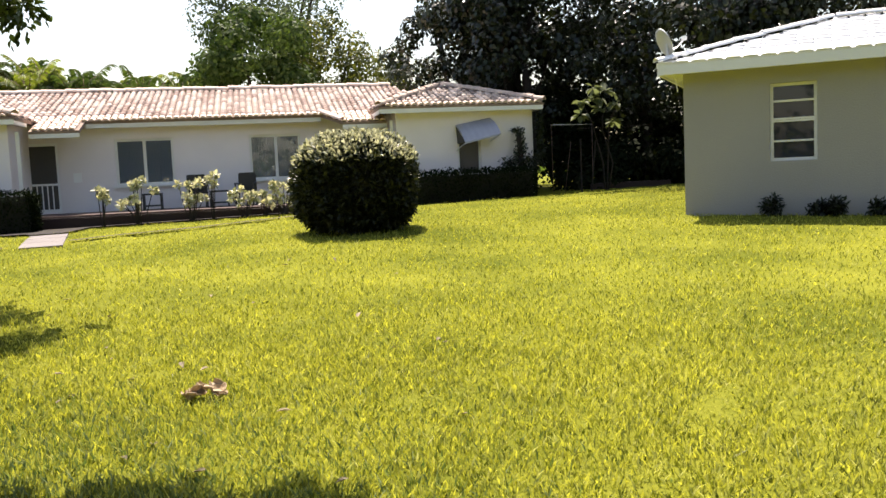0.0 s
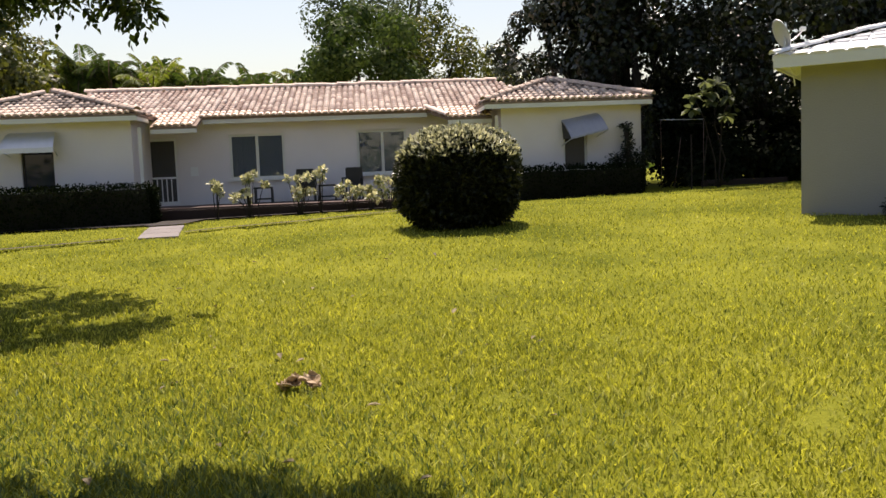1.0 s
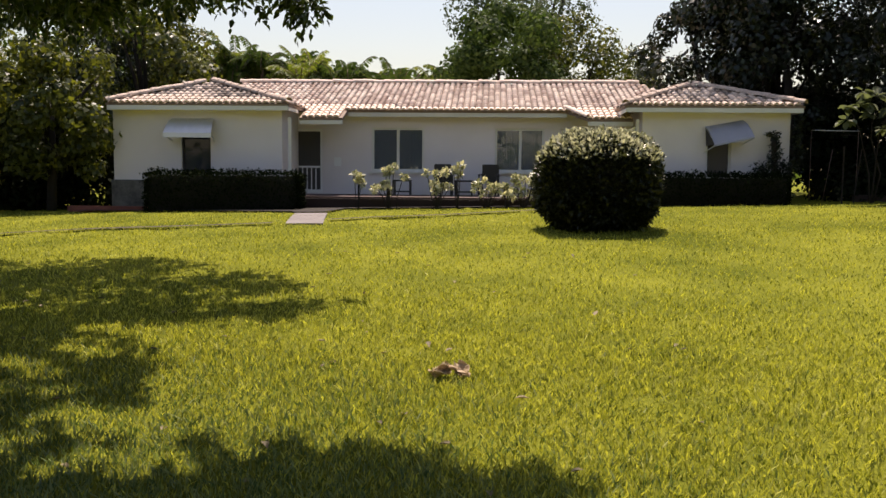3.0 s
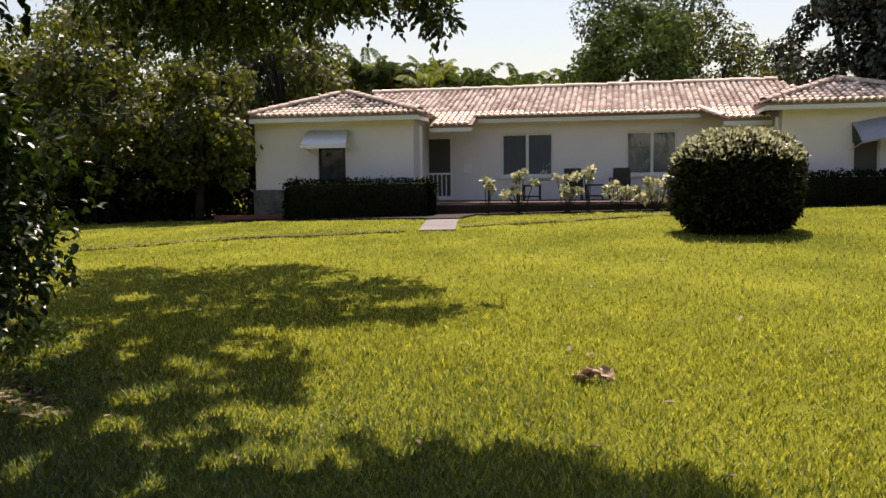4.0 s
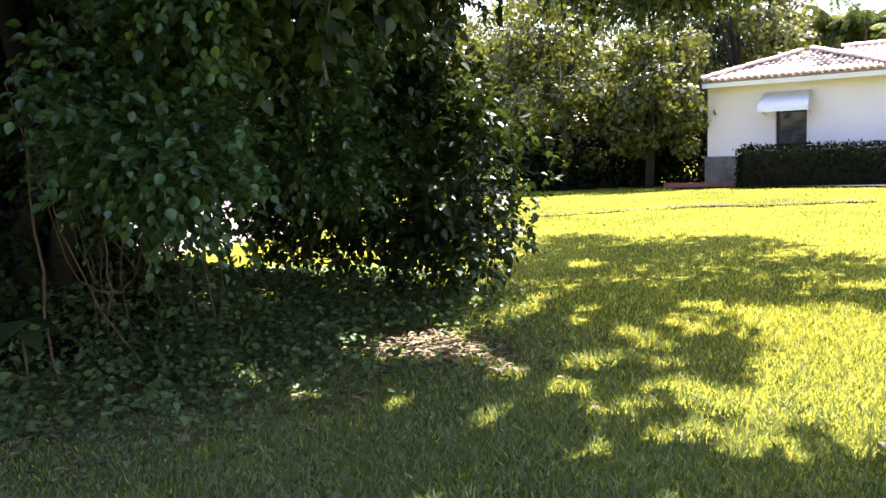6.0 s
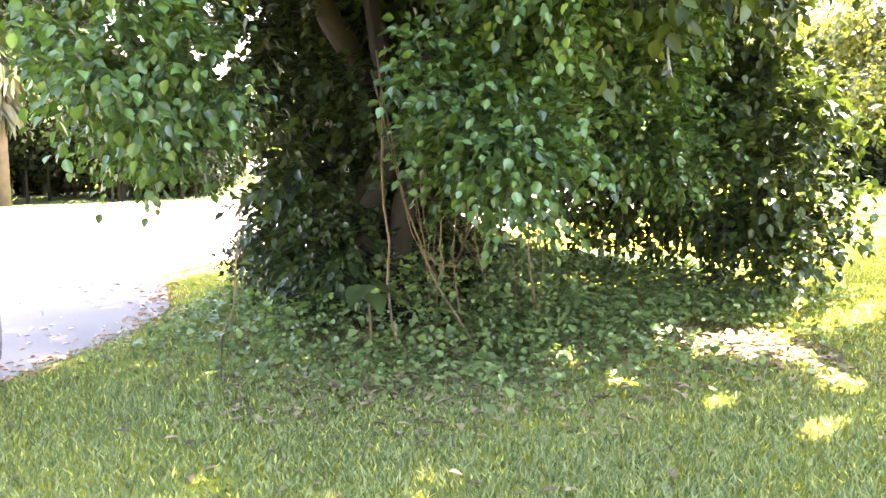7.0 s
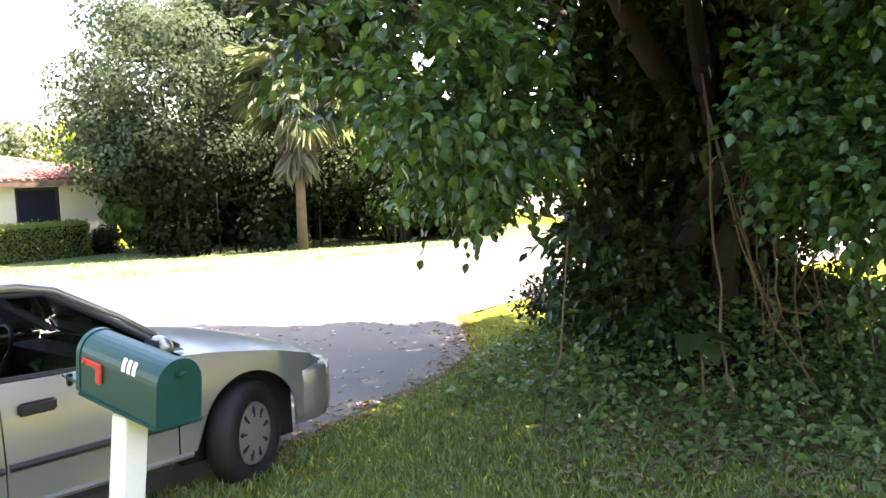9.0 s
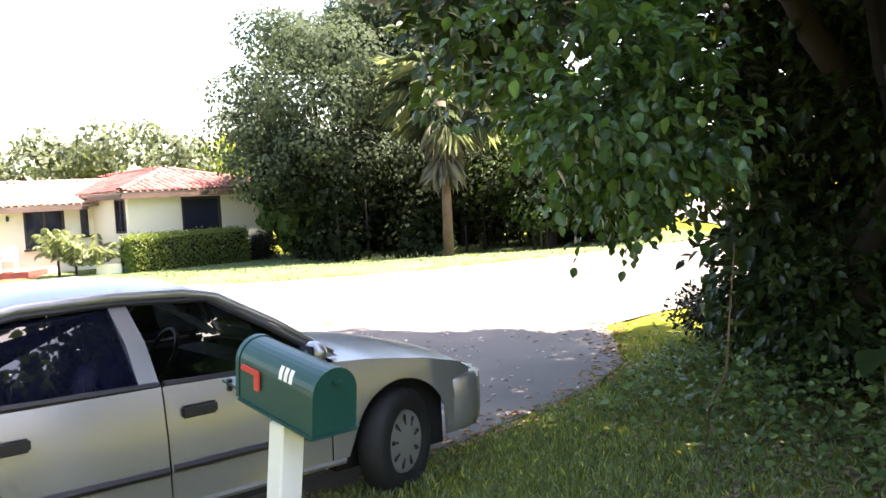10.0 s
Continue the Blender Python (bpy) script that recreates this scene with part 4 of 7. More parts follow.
def feather_palm(x, y, z0, h, length, seed, label, stems=1, mat=None):
    g = np.random.default_rng(seed)
    t = thing("feather_palm", label, "palm tree", group="palms behind the roof")
    limbs, B, A, S = [], [], [], []
    for k in range(stems):
        sx, sy, sh = x + 0.7 * g.normal() * (stems > 1), y + 0.7 * g.normal() * (stems > 1), h * g.uniform(0.8, 1.0)
        limbs.append(([(sx, sy, z0 - 0.1), (sx + 0.1, sy, z0 + sh * 0.5), (sx + 0.15, sy, z0 + sh)], [0.14, 0.11, 0.08]))
        for f in range(15):
            b, a, s, rib = frond_arrays((sx + 0.15, sy, z0 + sh), 2.4 * f + g.random(), length * g.uniform(0.75, 1.1), g.uniform(0.7, 1.7), g.uniform(0.7, 1.35), 26, 0.40, g)
            B.append(b), A.append(a), S.append(s)
            limbs.append((rib[::5].tolist(), [0.02] * len(rib[::5])))
    wood(t, limbs, BARK_PALE, sides=5)
    v, f = leaf_arrays(np.concatenate(B), np.concatenate(A), np.concatenate(S), 0.16, up=0.8)
    mesh_of("fronds", v, f, mat or LEAF_MID, t)


def fan_palm(x, y, z0, h, seed, mat):
    """A cabbage palm: bare trunk, fan leaves and a skirt of dead ones."""
    g = np.random.default_rng(seed)
    t = thing("cabbage_palm", "fan palm with pale trunk and hanging dead leaves", "palm tree")
    wood(t, [([(x, y, z0 - 0.1), (x + 0.05, y + 0.03, z0 + h * 0.5), (x, y, z0 + h)], [0.17, 0.14, 0.16])], BARK_PALE, sides=10)
    # sun on some fronds is put into their paler leaf colour
    for part_name, count, leaf, dead in (("fan_leaves", 26, mat, False), ("sunlit_leaves", 18, LEAF_PALE, False), ("dead_leaves", 13, DEAD_FAN, True)):
        B, A, S = [], [], []
        for k in range(count):
            yaw = 2.39996 * k + 0.3 * g.random()
            up = -1.4 + 0.7 * g.random() if dead else g.uniform(-0.7, 1.0)
            d = np.array([math.cos(yaw) * math.cos(up), math.sin(yaw) * math.cos(up), math.sin(up)])
            hub = np.array([x, y, z0 + h + 0.1 - (1.35 * g.random() if dead else 0)]) + d * (0.6 if dead else g.uniform(0.8, 1.6))
            sd = unit(np.cross(d, [0, 0, 1.0]))
            for j in np.linspace(-1.2, 1.2, 15):
                B.append(hub)
                A.append(d * math.cos(j) + sd * math.sin(j) + np.array([0, 0, -0.45]) + 0.06 * g.normal(size=3))
                S.append(g.uniform(0.8, 1.25))
        v, f = leaf_arrays(np.array(B), np.array(A), np.array(S), 0.09, up=0.7)
        mesh_of(part_name, v, f, leaf, t)


def along(a, b, n, r, jitter, seed, flat=0.8):
    """Clumps along a branch."""
    g = np.random.default_rng(seed)
    a, b = np.array(a, float), np.array(b, float)
    return [(*(a + (b - a) * (k + 0.5) / n + jitter * g.normal(size=3) * [1, 1, 0.6]), *(r * g.uniform(0.7, 1.2) * np.array([1, 1, flat]))) for k in range(n)]


FLECKS = [(-4.75, 5.45, 0.50), (-3.5, 6.7, 0.24), (-2.6, 7.4, 0.22), (-3.9, 4.2, 0.16), (-5.35, -0.55, 0.32), (-2.6, 3.1, 0.18), (-4.4, 7.4, 0.2), (-3.4, 7.9, 0.2), (-3.1, 5.15, 0.22), (-5.9, 9.9, 0.3), (-2.2, 4.6, 0.16), (-4.2, 7.0, 0.2), (-3.75, 5.2, 0.2)]


# where the tree's shadow ends on the open lawn: (y, x)
SHADE_EDGE = [(-20, 0.7), (4.6, 0.6), (4.85, 0.3), (5.15, -0.5), (5.3, -2.3), (6.0, -2.1), (7.0, -2.55), (7.4, -2.3), (7.9, -2.7), (8.6, -2.0), (9.3, -1.5), (9.6, -1.2), (9.9, -1.9), (10.6, -2.1), (11.6, -2.3), (12.6, -2.7), (13.3, -4.0), (14.2, -7.0)]


for k in range(120):
    FLECKS.append((-5.2 + 3.6 * rng.random(), 3.6 + 6.6 * rng.random(), 0.05 + 0.15 * rng.random() ** 2))
for k in range(200):
    FLECKS.append((-5.4 + 3.6 * rng.random(), 4.9 + 5.4 * rng.random(), 0.04 + 0.05 * rng.random()))
for k in range(80):
    FLECKS.append((-3.6 + 1.7 * rng.random(), 4.7 + 5.0 * rng.random(), 0.05 + 0.13 * rng.random()))
# where the sun comes past the upper crown onto the hanging skirt: (x, y, z, radius)
SKIRT_SUN = [(-5.2, 6.9, 1.9, 0.55), (-5.0, 7.3, 1.4, 0.45), (-5.3, 7.6, 2.4, 0.45), (-4.9, 6.3, 1.5, 0.35), (-5.1, 7.9, 1.6, 0.4)]


ROAD_SUN = -12.5


def hollow(p):
    """A thin place in the hanging twigs over the verge, where the sky shows."""
    way = np.array([-0.964, 0.234, 0.132])
    ok = np.ones(len(p), bool)
    for dy, dz, r in ((0.0, 0.02, 0.12), (0.13, -0.16, 0.10), (-0.07, 0.24, 0.09), (-0.3, 0.45, 0.10), (0.22, 0.10, 0.07), (-0.2, -0.15, 0.06), (0.05, 0.42, 0.07), (0.27, -0.08, 0.05), (-0.15, 0.10, 0.06)):
        d = p - [-5.71, 0.88 + dy, 2.41 + dz]
        d = d - (d @ way)[:, None] * way
        ok &= np.linalg.norm(d, axis=1) > r * (0.5 + 0.8 * rng.random(len(p)))
    return ok


def recess(p):
    """The dark open space between the hanging twigs, from the verge in to the trunk."""
    way = np.array([-0.908, 0.419])
    d = p[:, :2] - [-6.9, 3.0]
    deep = d @ way
    side = np.abs(d @ [0.419, 0.908] - 0.10 * np.sin(2.1 * p[:, 2]))
    wide = 0.40 + 0.10 * np.sin(3.0 * p[:, 2]) + 0.07 * rng.normal(size=len(p))
    shut = (side < wide) & (deep < 0.5) & (deep > -3.6) & (p[:, 2] < 3.3 + 0.2 * rng.normal(size=len(p))) & (p[:, 2] > 0.75)
    # ragged gaps through which the sky over the road shows
    out = np.array([-0.957, 0.279, 0.096])
    for z, y, r in ((2.33, 1.89, 0.17), (2.15, 1.70, 0.13), (2.55, 1.66, 0.12), (1.95, 1.98, 0.10), (2.62, 2.02, 0.09), (2.30, 1.50, 0.09)):
        e = p - [-6.0, y, z]
        e = e - (e @ out)[:, None] * out
        shut |= (np.linalg.norm(e, axis=1) < r * (0.5 + 0.8 * rng.random(len(p)))) & (p[:, 0] < -3)
    return ~shut


def sun_gaps(p):
    """Leaves that leave the gaps of the crown open, through which the sun reaches the ground."""
    ok = np.ones(len(p), bool)
    s = np.array(SUN_DIR)
    for x, y, r in FLECKS:
        d = p - [x, y, 0.0]
        d = d - (d @ s)[:, None] * s
        ok &= np.linalg.norm(d, axis=1) > r * (0.8 + 0.4 * rng.random(len(p)))
    for x, y, z, r in SKIRT_SUN:
        d = p - [x, y, z]
        up = d @ s
        d = d - up[:, None] * s
        ok &= (np.linalg.norm(d, axis=1) > r * (0.8 + 0.4 * rng.random(len(p)))) | (up < 0.5)
    q = p - (((p[:, 2] - 0.15) / s[2])[:, None] * s)
    edge = np.interp(q[:, 1], [e[0] for e in SHADE_EDGE], [e[1] for e in SHADE_EDGE])
    wave = 0.16 * np.sin(5.1 * q[:, 1] + 2 * np.sin(3.3 * q[:, 0])) + 0.08 * rng.normal(size=len(p))
    # the sun on the open road beyond the tree's shadow
    road = (q[:, 0] < -8.5) & (q[:, 0] - 0.51 * q[:, 1] < ROAD_SUN + wave)
    return ok & (q[:, 0] < edge + wave) & ~road & hollow(p) & recess(p)


def open_slit(p):
    """Also the gap beside the trunk through which the road behind shows."""
    way = np.array([-0.782, 0.615, -0.1])
    d = p - [-6.83, 4.95, 0.88]
    d = d - (d @ way)[:, None] * way
    side = np.array([0.618, 0.786, 0.0])
    # the skirt is thin near the ground
    thin = (p[:, 2] < 1.05) & (p[:, 1] > 4.9) & (rng.random(len(p)) < 0.10)
    thin |= (p[:, 2] < 1.9) & (p[:, 1] > 5.9) & (p[:, 0] > -8.2) & (rng.random(len(p)) < 0.30)
    return ~thin & sun_gaps(p) & (np.hypot((d @ side) / 0.36, d[:, 2] / 0.13) > 0.9 + 0.25 * rng.normal(size=len(p)))


def main_tree():
    t = thing("shade_tree", "large broad-leaved tree hung with vines and roots", "tree")
    near = sub_clumps(-4.85, 3.3, 2.0, 0.62, 0.6, 0.6, 20, 0.30, 17) + sub_clumps(-4.9, 3.5, 2.9, 0.8, 0.8, 0.5, 14, 0.34, 61)
    near += sub_clumps(-5.45, 0.95, 2.35, 0.85, 0.55, 0.5, 22, 0.30, 18) + sub_clumps(-6.3, 1.5, 1.95, 0.55, 0.35, 0.40, 12, 0.26, 62) + sub_clumps(-5.6, 1.0, 3.2, 0.9, 0.6, 0.45, 10, 0.30, 63)
    near += sub_clumps(-5.7, 5.4, 2.1, 0.7, 0.7, 0.8, 16, 0.34, 19)
    skirt = sub_clumps(-5.7, 7.1, 1.75, 0.8, 0.9, 1.0, 24, 0.42, 20) + sub_clumps(-6.7, 6.4, 1.8, 1.1, 0.9, 0.75, 18, 0.42, 22)
    skirt += sub_clumps(-8.6, 2.9, 2.5, 1.1, 0.7, 0.6, 16, 0.40, 24)
    skirt += sub_clumps(-8.8, 5.0, 2.2, 1.2, 2.0, 0.9, 24, 0.5, 25)
    high = sub_clumps(-6.8, 4.2, 4.0, 3.0, 3.2, 1.5, 60, 0.9, 11)
    high += sub_clumps(-6.2, 4.0, 6.2, 3.6, 3.8, 1.3, 46, 1.0, 16)
    high += sub_clumps(-6.9, 3.2, 2.9, 0.7, 0.6, 0.7, 14, 0.34, 65) + sub_clumps(-8.3, 3.2, 1.5, 0.7, 0.5, 0.5, 14, 0.34, 66) + sub_clumps(-6.7, 0.5, 3.1, 0.7, 0.45, 0.45, 10, 0.30, 67)
    branch = along((-5.6, 8.3, 4.5), (-2.75, 12.0, 4.35), 20, 0.36, 0.22, 13) + along((-4.9, 8.8, 4.3), (-4.5, 14.2, 4.55), 20, 0.42, 0.28, 26)
    branch += along((-3.8, 10.6, 4.4), (-3.2, 13.6, 4.7), 10, 0.38, 0.22, 27) + along((-2.75, 12.0, 4.2), (-2.4, 12.5, 3.75), 4, 0.24, 0.06, 28)
    branch += along((-5.8, 9.0, 4.3), (-7.2, 14.4, 4.4), 20, 0.48, 0.3, 34) + along((-5.6, 11.0, 4.1), (-6.0, 14.0, 4.2), 12, 0.42, 0.25, 74) + along((-6.6, 11.0, 4.9), (-4.9, 15.0, 5.2), 12, 0.45, 0.3, 68)
    over = sub_clumps(-0.55, 5.8, 5.6, 1.6, 1.5, 0.5, 34, 0.55, 14) + sub_clumps(-3.3, 3.5, 8.6, 1.1, 2.3, 0.5, 34, 0.6, 15)
    over += sub_clumps(-5.7, 2.3, 8.7, 1.8, 2.2, 0.5, 34, 0.65, 71) + sub_clumps(-4.2, 6.4, 5.4, 1.2, 1.2, 0.5, 18, 0.5, 73)
    over += sub_clumps(-4.0, 8.7, 5.2, 1.9, 1.6, 0.5, 28, 0.55, 64) + along((-4.6, 10.0, 5.0), (-1.3, 11.6, 4.6), 12, 0.42, 0.2, 69) + sub_clumps(-2.6, 5.4, 5.4, 1.3, 1.8, 0.5, 20, 0.5, 70)
    # unseen clumps overhead, added to dim the sky light under the tree
    over += sub_clumps(-0.8, 4.7, 6.8, 2.4, 1.3, 0.5, 34, 0.7, 78)
    high += sub_clumps(-9.4, 1.6, 3.7, 1.6, 1.3, 1.0, 17, 0.5, 29) + sub_clumps(-6.6, 0.8, 4.4, 1.4, 0.9, 0.8, 12, 0.45, 31)
    high += sub_clumps(-10.5, 4.6, 4.4, 1.8, 2.4, 1.5, 26, 0.8, 32)
    high += sub_clumps(-5.6, 6.7, 3.8, 1.4, 1.2, 0.8, 26, 0.6, 38)
    high += sub_clumps(-11.8, 3.6, 5.8, 2.3, 2.3, 1.0, 44, 0.8, 35)
    high = [(*c[:3], *(0.88 * np.array(c[3:]))) for c in high]
    low = sub_clumps(-5.9, 7.2, 0.9, 0.9, 0.8, 0.42, 20, 0.30, 51) + sub_clumps(-7.2, 6.5, 0.9, 0.9, 0.7, 0.4, 14, 0.30, 52)
    low += sub_clumps(-8.4, 4.4, 0.9, 0.6, 0.9, 0.5, 14, 0.34, 53)
    sprays("crown", high, 11000, 0.112, LEAF_MAIN, t, 0.45, 0.8, keep=sun_gaps, length=0.40)
    sprays("overhang_leaves", over, 7200, 0.17, LEAF_MAIN, t, 0.4, 0.85, keep=sun_gaps, length=0.42)
    sprays("branch_leaves", branch, 4200, 0.10, LEAF_MAIN, t, 0.15, 0.72, keep=sun_gaps, length=0.26, leaves=8)
    sprays("hanging_leaves", near, 4400, 0.064, LEAF_SKYLIT, t, 0.45, 0.86, keep=sun_gaps, length=0.28, leaves=8, form="oval")
    sprays("skirt_leaves", skirt, 3800, 0.095, LEAF_MAIN, t, 0.4, 0.82, 0.2, keep=open_slit, length=0.30)
    sprays("low_leaves", low, 1500, 0.085, LEAF_MAIN, t, 0.35, 0.82, 0.1, keep=open_slit, length=0.28)
    foliage("yellow_leaves", high[-110:] + skirt[-26:], 1500, 0.085, LEAF_YELLOW, t, 0.95, 0.9, 0.85)
    g = np.random.default_rng(3)
    limbs = []
    for k in range(9):
        a = 2 * math.pi * k / 9
        b = (-7.4 + 0.36 * math.cos(a), 3.75 + 0.36 * math.sin(a), -0.1)
        c = high[int(g.integers(106))]
        limbs.append(([b, (b[0] + 0.12 * g.normal(), b[1] + 0.1 * g.normal(), 1.1), ((b[0] * 0.65 + c[0] * 0.35), (b[1] * 0.65 + c[1] * 0.35), 2.4), c[:3]], [0.14, 0.11, 0.08, 0.03]))
    for end in ((-2.8, 11.9, 4.0), (-4.3, 13.8, 4.4), (-6.9, 14.0, 4.6), (-1.2, 5.8, 5.6), (-3.3, 3.4, 8.4), (-4.0, 8.7, 5.2), (-9.6, 1.2, 4.0), (-6.4, 0.6, 4.4), (-10.4, 4.8, 4.4)):
        m = (-7.3 * 0.5 + end[0] * 0.5, 3.75 * 0.5 + end[1] * 0.5, 0.7 * end[2] + 0.9)
        limbs.append(([(-7.3, 3.75, 1.8), (-7.3 * 0.75 + end[0] * 0.25, 3.75 * 0.75 + end[1] * 0.25, 2.7), m, end], [0.13, 0.10, 0.07, 0.02]))
    wood(t, limbs, BARK)
    sprays("trunk_vines", [(-7.4, 3.75, 0.9, 0.6, 0.6, 1.0), (-7.35, 3.7, 2.2, 0.7, 0.7, 0.9), (-7.3, 3.6, 3.2, 0.9, 0.9, 0.7), (-7.2, 4.3, 0.5, 0.45, 0.4, 0.45), (-7.3, 3.0, 0.7, 0.5, 0.4, 0.6), (-8.0, 3.0, 0.8, 0.5, 0.4, 0.7)], 1700, 0.085, LEAF_MAIN, t, 0.5, 0.82, 0.05, length=0.25)
    for k in range(24):
        x, y = -6.55 + 0.35 * g.normal(), 3.75 + 0.42 * g.normal()
        top = g.uniform(0.9, 2.6)
        r = 0.004 + 0.008 * g.random() ** 2
        lean = 0.38 * g.normal(size=2)
        bow = 0.10 * g.normal(size=2)
        pts = [(x + lean[0] * s + bow[0] * math.sin(3.1 * s) + 0.015 * g.normal(), y + lean[1] * s + bow[1] * math.sin(6 * s) + 0.015 * g.normal(), top * (1 - s) + 0.02) for s in np.linspace(0, 1, 9)]
        bm = bmesh.new()
        tube(bm, pts, r, 5)
        part("hanging_root", bm, VINE, t, smooth=True)
    for pts, r in (([(-5.75, 2.7, 2.2), (-5.6, 2.85, 1.35), (-5.53, 2.9, 1.04), (-5.49, 2.96, 0.89), (-5.44, 3.07, 0.81), (-5.4, 3.19, 0.79), (-5.42, 3.28, 0.86)], 0.006),
                   ([(-6.2, 3.0, 2.1), (-6.0, 3.1, 1.2), (-5.9, 3.3, 0.6), (-5.75, 3.5, 0.2), (-5.6, 3.55, 0.02)], 0.007)):
        bm = bmesh.new()
        tube(bm, pts, r, 6)
        part("looping_vine", bm, VINE, t, smooth=True)
    return t


main_tree()


def ground_cover():
    """Low vine leaves under the tree, heaped round its foot."""
    n = 62000
    r = np.sqrt(rng.random(n))
    a = rng.uniform(0, 2 * math.pi, n)
    x, y = -7.3 + 3.3 * r * np.cos(a) + 0.25 * rng.normal(size=n), 4.9 + 3.6 * r * np.sin(a) + 0.25 * rng.normal(size=n)
    heap = 0.62 * np.exp(-(((x + 7.1) / 1.0) ** 2 + ((y - 4.0) / 1.3) ** 2)) + 0.30 * np.exp(-(((x + 7.6) / 2.0) ** 2 + ((y - 5.4) / 2.4) ** 2))
    z = ground_z(x, y) + 0.02 + heap * rng.random(n) ** 0.4 + 0.10 * rng.random(n) * (r < 0.9)
    ok = (road_depth(x, y) < -0.25) & (rng.random(n) < (1.45 - 1.42 * r) * (0.72 + 0.4 * np.sin(2.3 * x + 1.5 * np.sin(2.9 * y)) * np.sin(2.6 * y + np.sin(1.9 * x)))) & (np.hypot((x + 4.8) / 1.3, y - 5.5) > 0.55 + 0.16 * rng.normal(size=n))
    p = np.stack([x, y, z], 1)[ok]
    ax = rng.normal(size=p.shape) * [1, 1, 0.35] + [0.35, -0.2, 0.0]
    v, f = leaf_arrays(p, ax, 0.04 + 0.055 * rng.random(len(p)) ** 1.6, 0.85, up=0.62)
    t = thing("ground_cover", "trailing green vine leaves under the tree", "ground cover", kind="stuff")
    mesh_of("leaves", v, f, LEAF_COVER, t)
    # one large-leaved seedling
    s = thing("seedling", "seedling with two big drooping leaves", "plant")
    b = np.array([[-5.95, 2.75, 0.62], [-5.95, 2.75, 0.62], [-5.97, 2.77, 0.55]])
    v, f = leaf_arrays(b, np.array([[0.5, -0.75, -0.25], [0.35, 0.8, -0.2], [0.8, 0.1, -0.45]]), np.array([0.30, 0.28, 0.22]), 1.0, up=0.95)
    mesh_of("leaf", v, f, LEAF_MAIN, s)
    wood(s, [([(-6.0, 2.8, 0.0), (-5.95, 2.75, 0.62)], [0.012, 0.008])], VINE, "stem", 5)
    w = thing("sprouting_vine", "thin upright vine with small pale leaves", "plant")
    stem = np.array([(-6.0, 1.62, 0.0), (-5.85, 1.60, 0.35), (-5.62, 1.62, 0.62), (-5.55, 1.63, 1.0), (-5.58, 1.68, 1.36)])
    wood(w, [(stem.tolist(), [0.010, 0.009, 0.008, 0.006, 0.004])], VINE, "stem", 5)
    for k in range(16):
        q = k / 16 * 4
        i = min(3, int(q))
        b = stem[i] + (stem[i + 1] - stem[i]) * (q - i)
        v, f = leaf_arrays(b[None], np.array([[math.cos(2.4 * k), math.sin(2.4 * k), 0.1]]), np.array([0.055 + 0.03 * (k % 3)]), 0.75, up=0.9, form="oval")
        mesh_of("leaf", v, f, LEAF_COVER, w)
    d = thing("dark_shrub", "small dark shrub at the verge under the tree", "shrub")
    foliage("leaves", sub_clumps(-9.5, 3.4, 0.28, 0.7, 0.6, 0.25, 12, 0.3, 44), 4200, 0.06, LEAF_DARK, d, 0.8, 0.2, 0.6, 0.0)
    wood(d, [([(-9.5, 3.4, -0.1), (-9.5 + 0.15 * k, 3.4, 0.4)], [0.03, 0.01]) for k in (-2, 0, 2)], BARK, "stem", 5)


ground_cover()


def round_bush(x, y, r, h):
    z0 = float(lawn_z(x, y))
    t = thing("round_bush", "large clipped round bush of glossy leaves, sunlit top and shaded front toned in", "bush")
    n = 24000
    d = unit(rng.normal(size=(n, 3)))
    d[:, 2] = np.where(d[:, 2] < -0.90, -d[:, 2], d[:, 2])
    e = 0.78
    sq = np.sign(d) * np.abs(d) ** e
    lump = 1 + 0.045 * np.sin(5 * np.arctan2(d[:, 1], d[:, 0]) + 3 * d[:, 2]) + 0.03 * rng.normal(size=n) - 0.10 * rng.random(n) ** 2
    p = np.array([x, y, z0 + h * 0.5]) + sq * lump[:, None] * [r, r, h * 0.5]
    p[:, 2] = np.maximum(p[:, 2], z0 + 0.04)
    v, f = leaf_arrays(p, d + 0.7 * rng.normal(size=(n, 3)) + [0, 0, 0.25], 0.085 * (0.6 + 0.8 * rng.random(n)), 0.6, up=0.4)
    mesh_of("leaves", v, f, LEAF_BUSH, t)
    # paler leaves over the top, sunlight there put into their colour
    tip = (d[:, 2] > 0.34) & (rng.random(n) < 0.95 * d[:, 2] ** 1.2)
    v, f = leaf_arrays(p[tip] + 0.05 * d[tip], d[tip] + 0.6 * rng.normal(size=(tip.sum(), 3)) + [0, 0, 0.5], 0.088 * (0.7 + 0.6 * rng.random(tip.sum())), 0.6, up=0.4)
    mesh_of("sunlit_top_leaves", v, f, LEAF_SUNLIT_TOP, t)
    # solid core: the darkness inside the bush is put into its colour
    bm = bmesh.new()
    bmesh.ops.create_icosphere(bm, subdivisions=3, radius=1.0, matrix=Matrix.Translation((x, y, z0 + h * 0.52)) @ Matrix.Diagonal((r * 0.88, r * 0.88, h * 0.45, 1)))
    part("shade_core", bm, CORE_SHADE, t)
    g = np.random.default_rng(12)
    for k in range(9):
        a = 2.4 * k
        q = r * 0.55 * math.sqrt((k + 0.5) / 9)
        wood(t, [([(x + 0.7 * q * math.cos(a), y + 0.7 * q * math.sin(a), z0 - 0.1), (x + q * math.cos(a), y + q * math.sin(a), z0 + 0.5)], [0.03, 0.02])], BARK, "stem", 6)


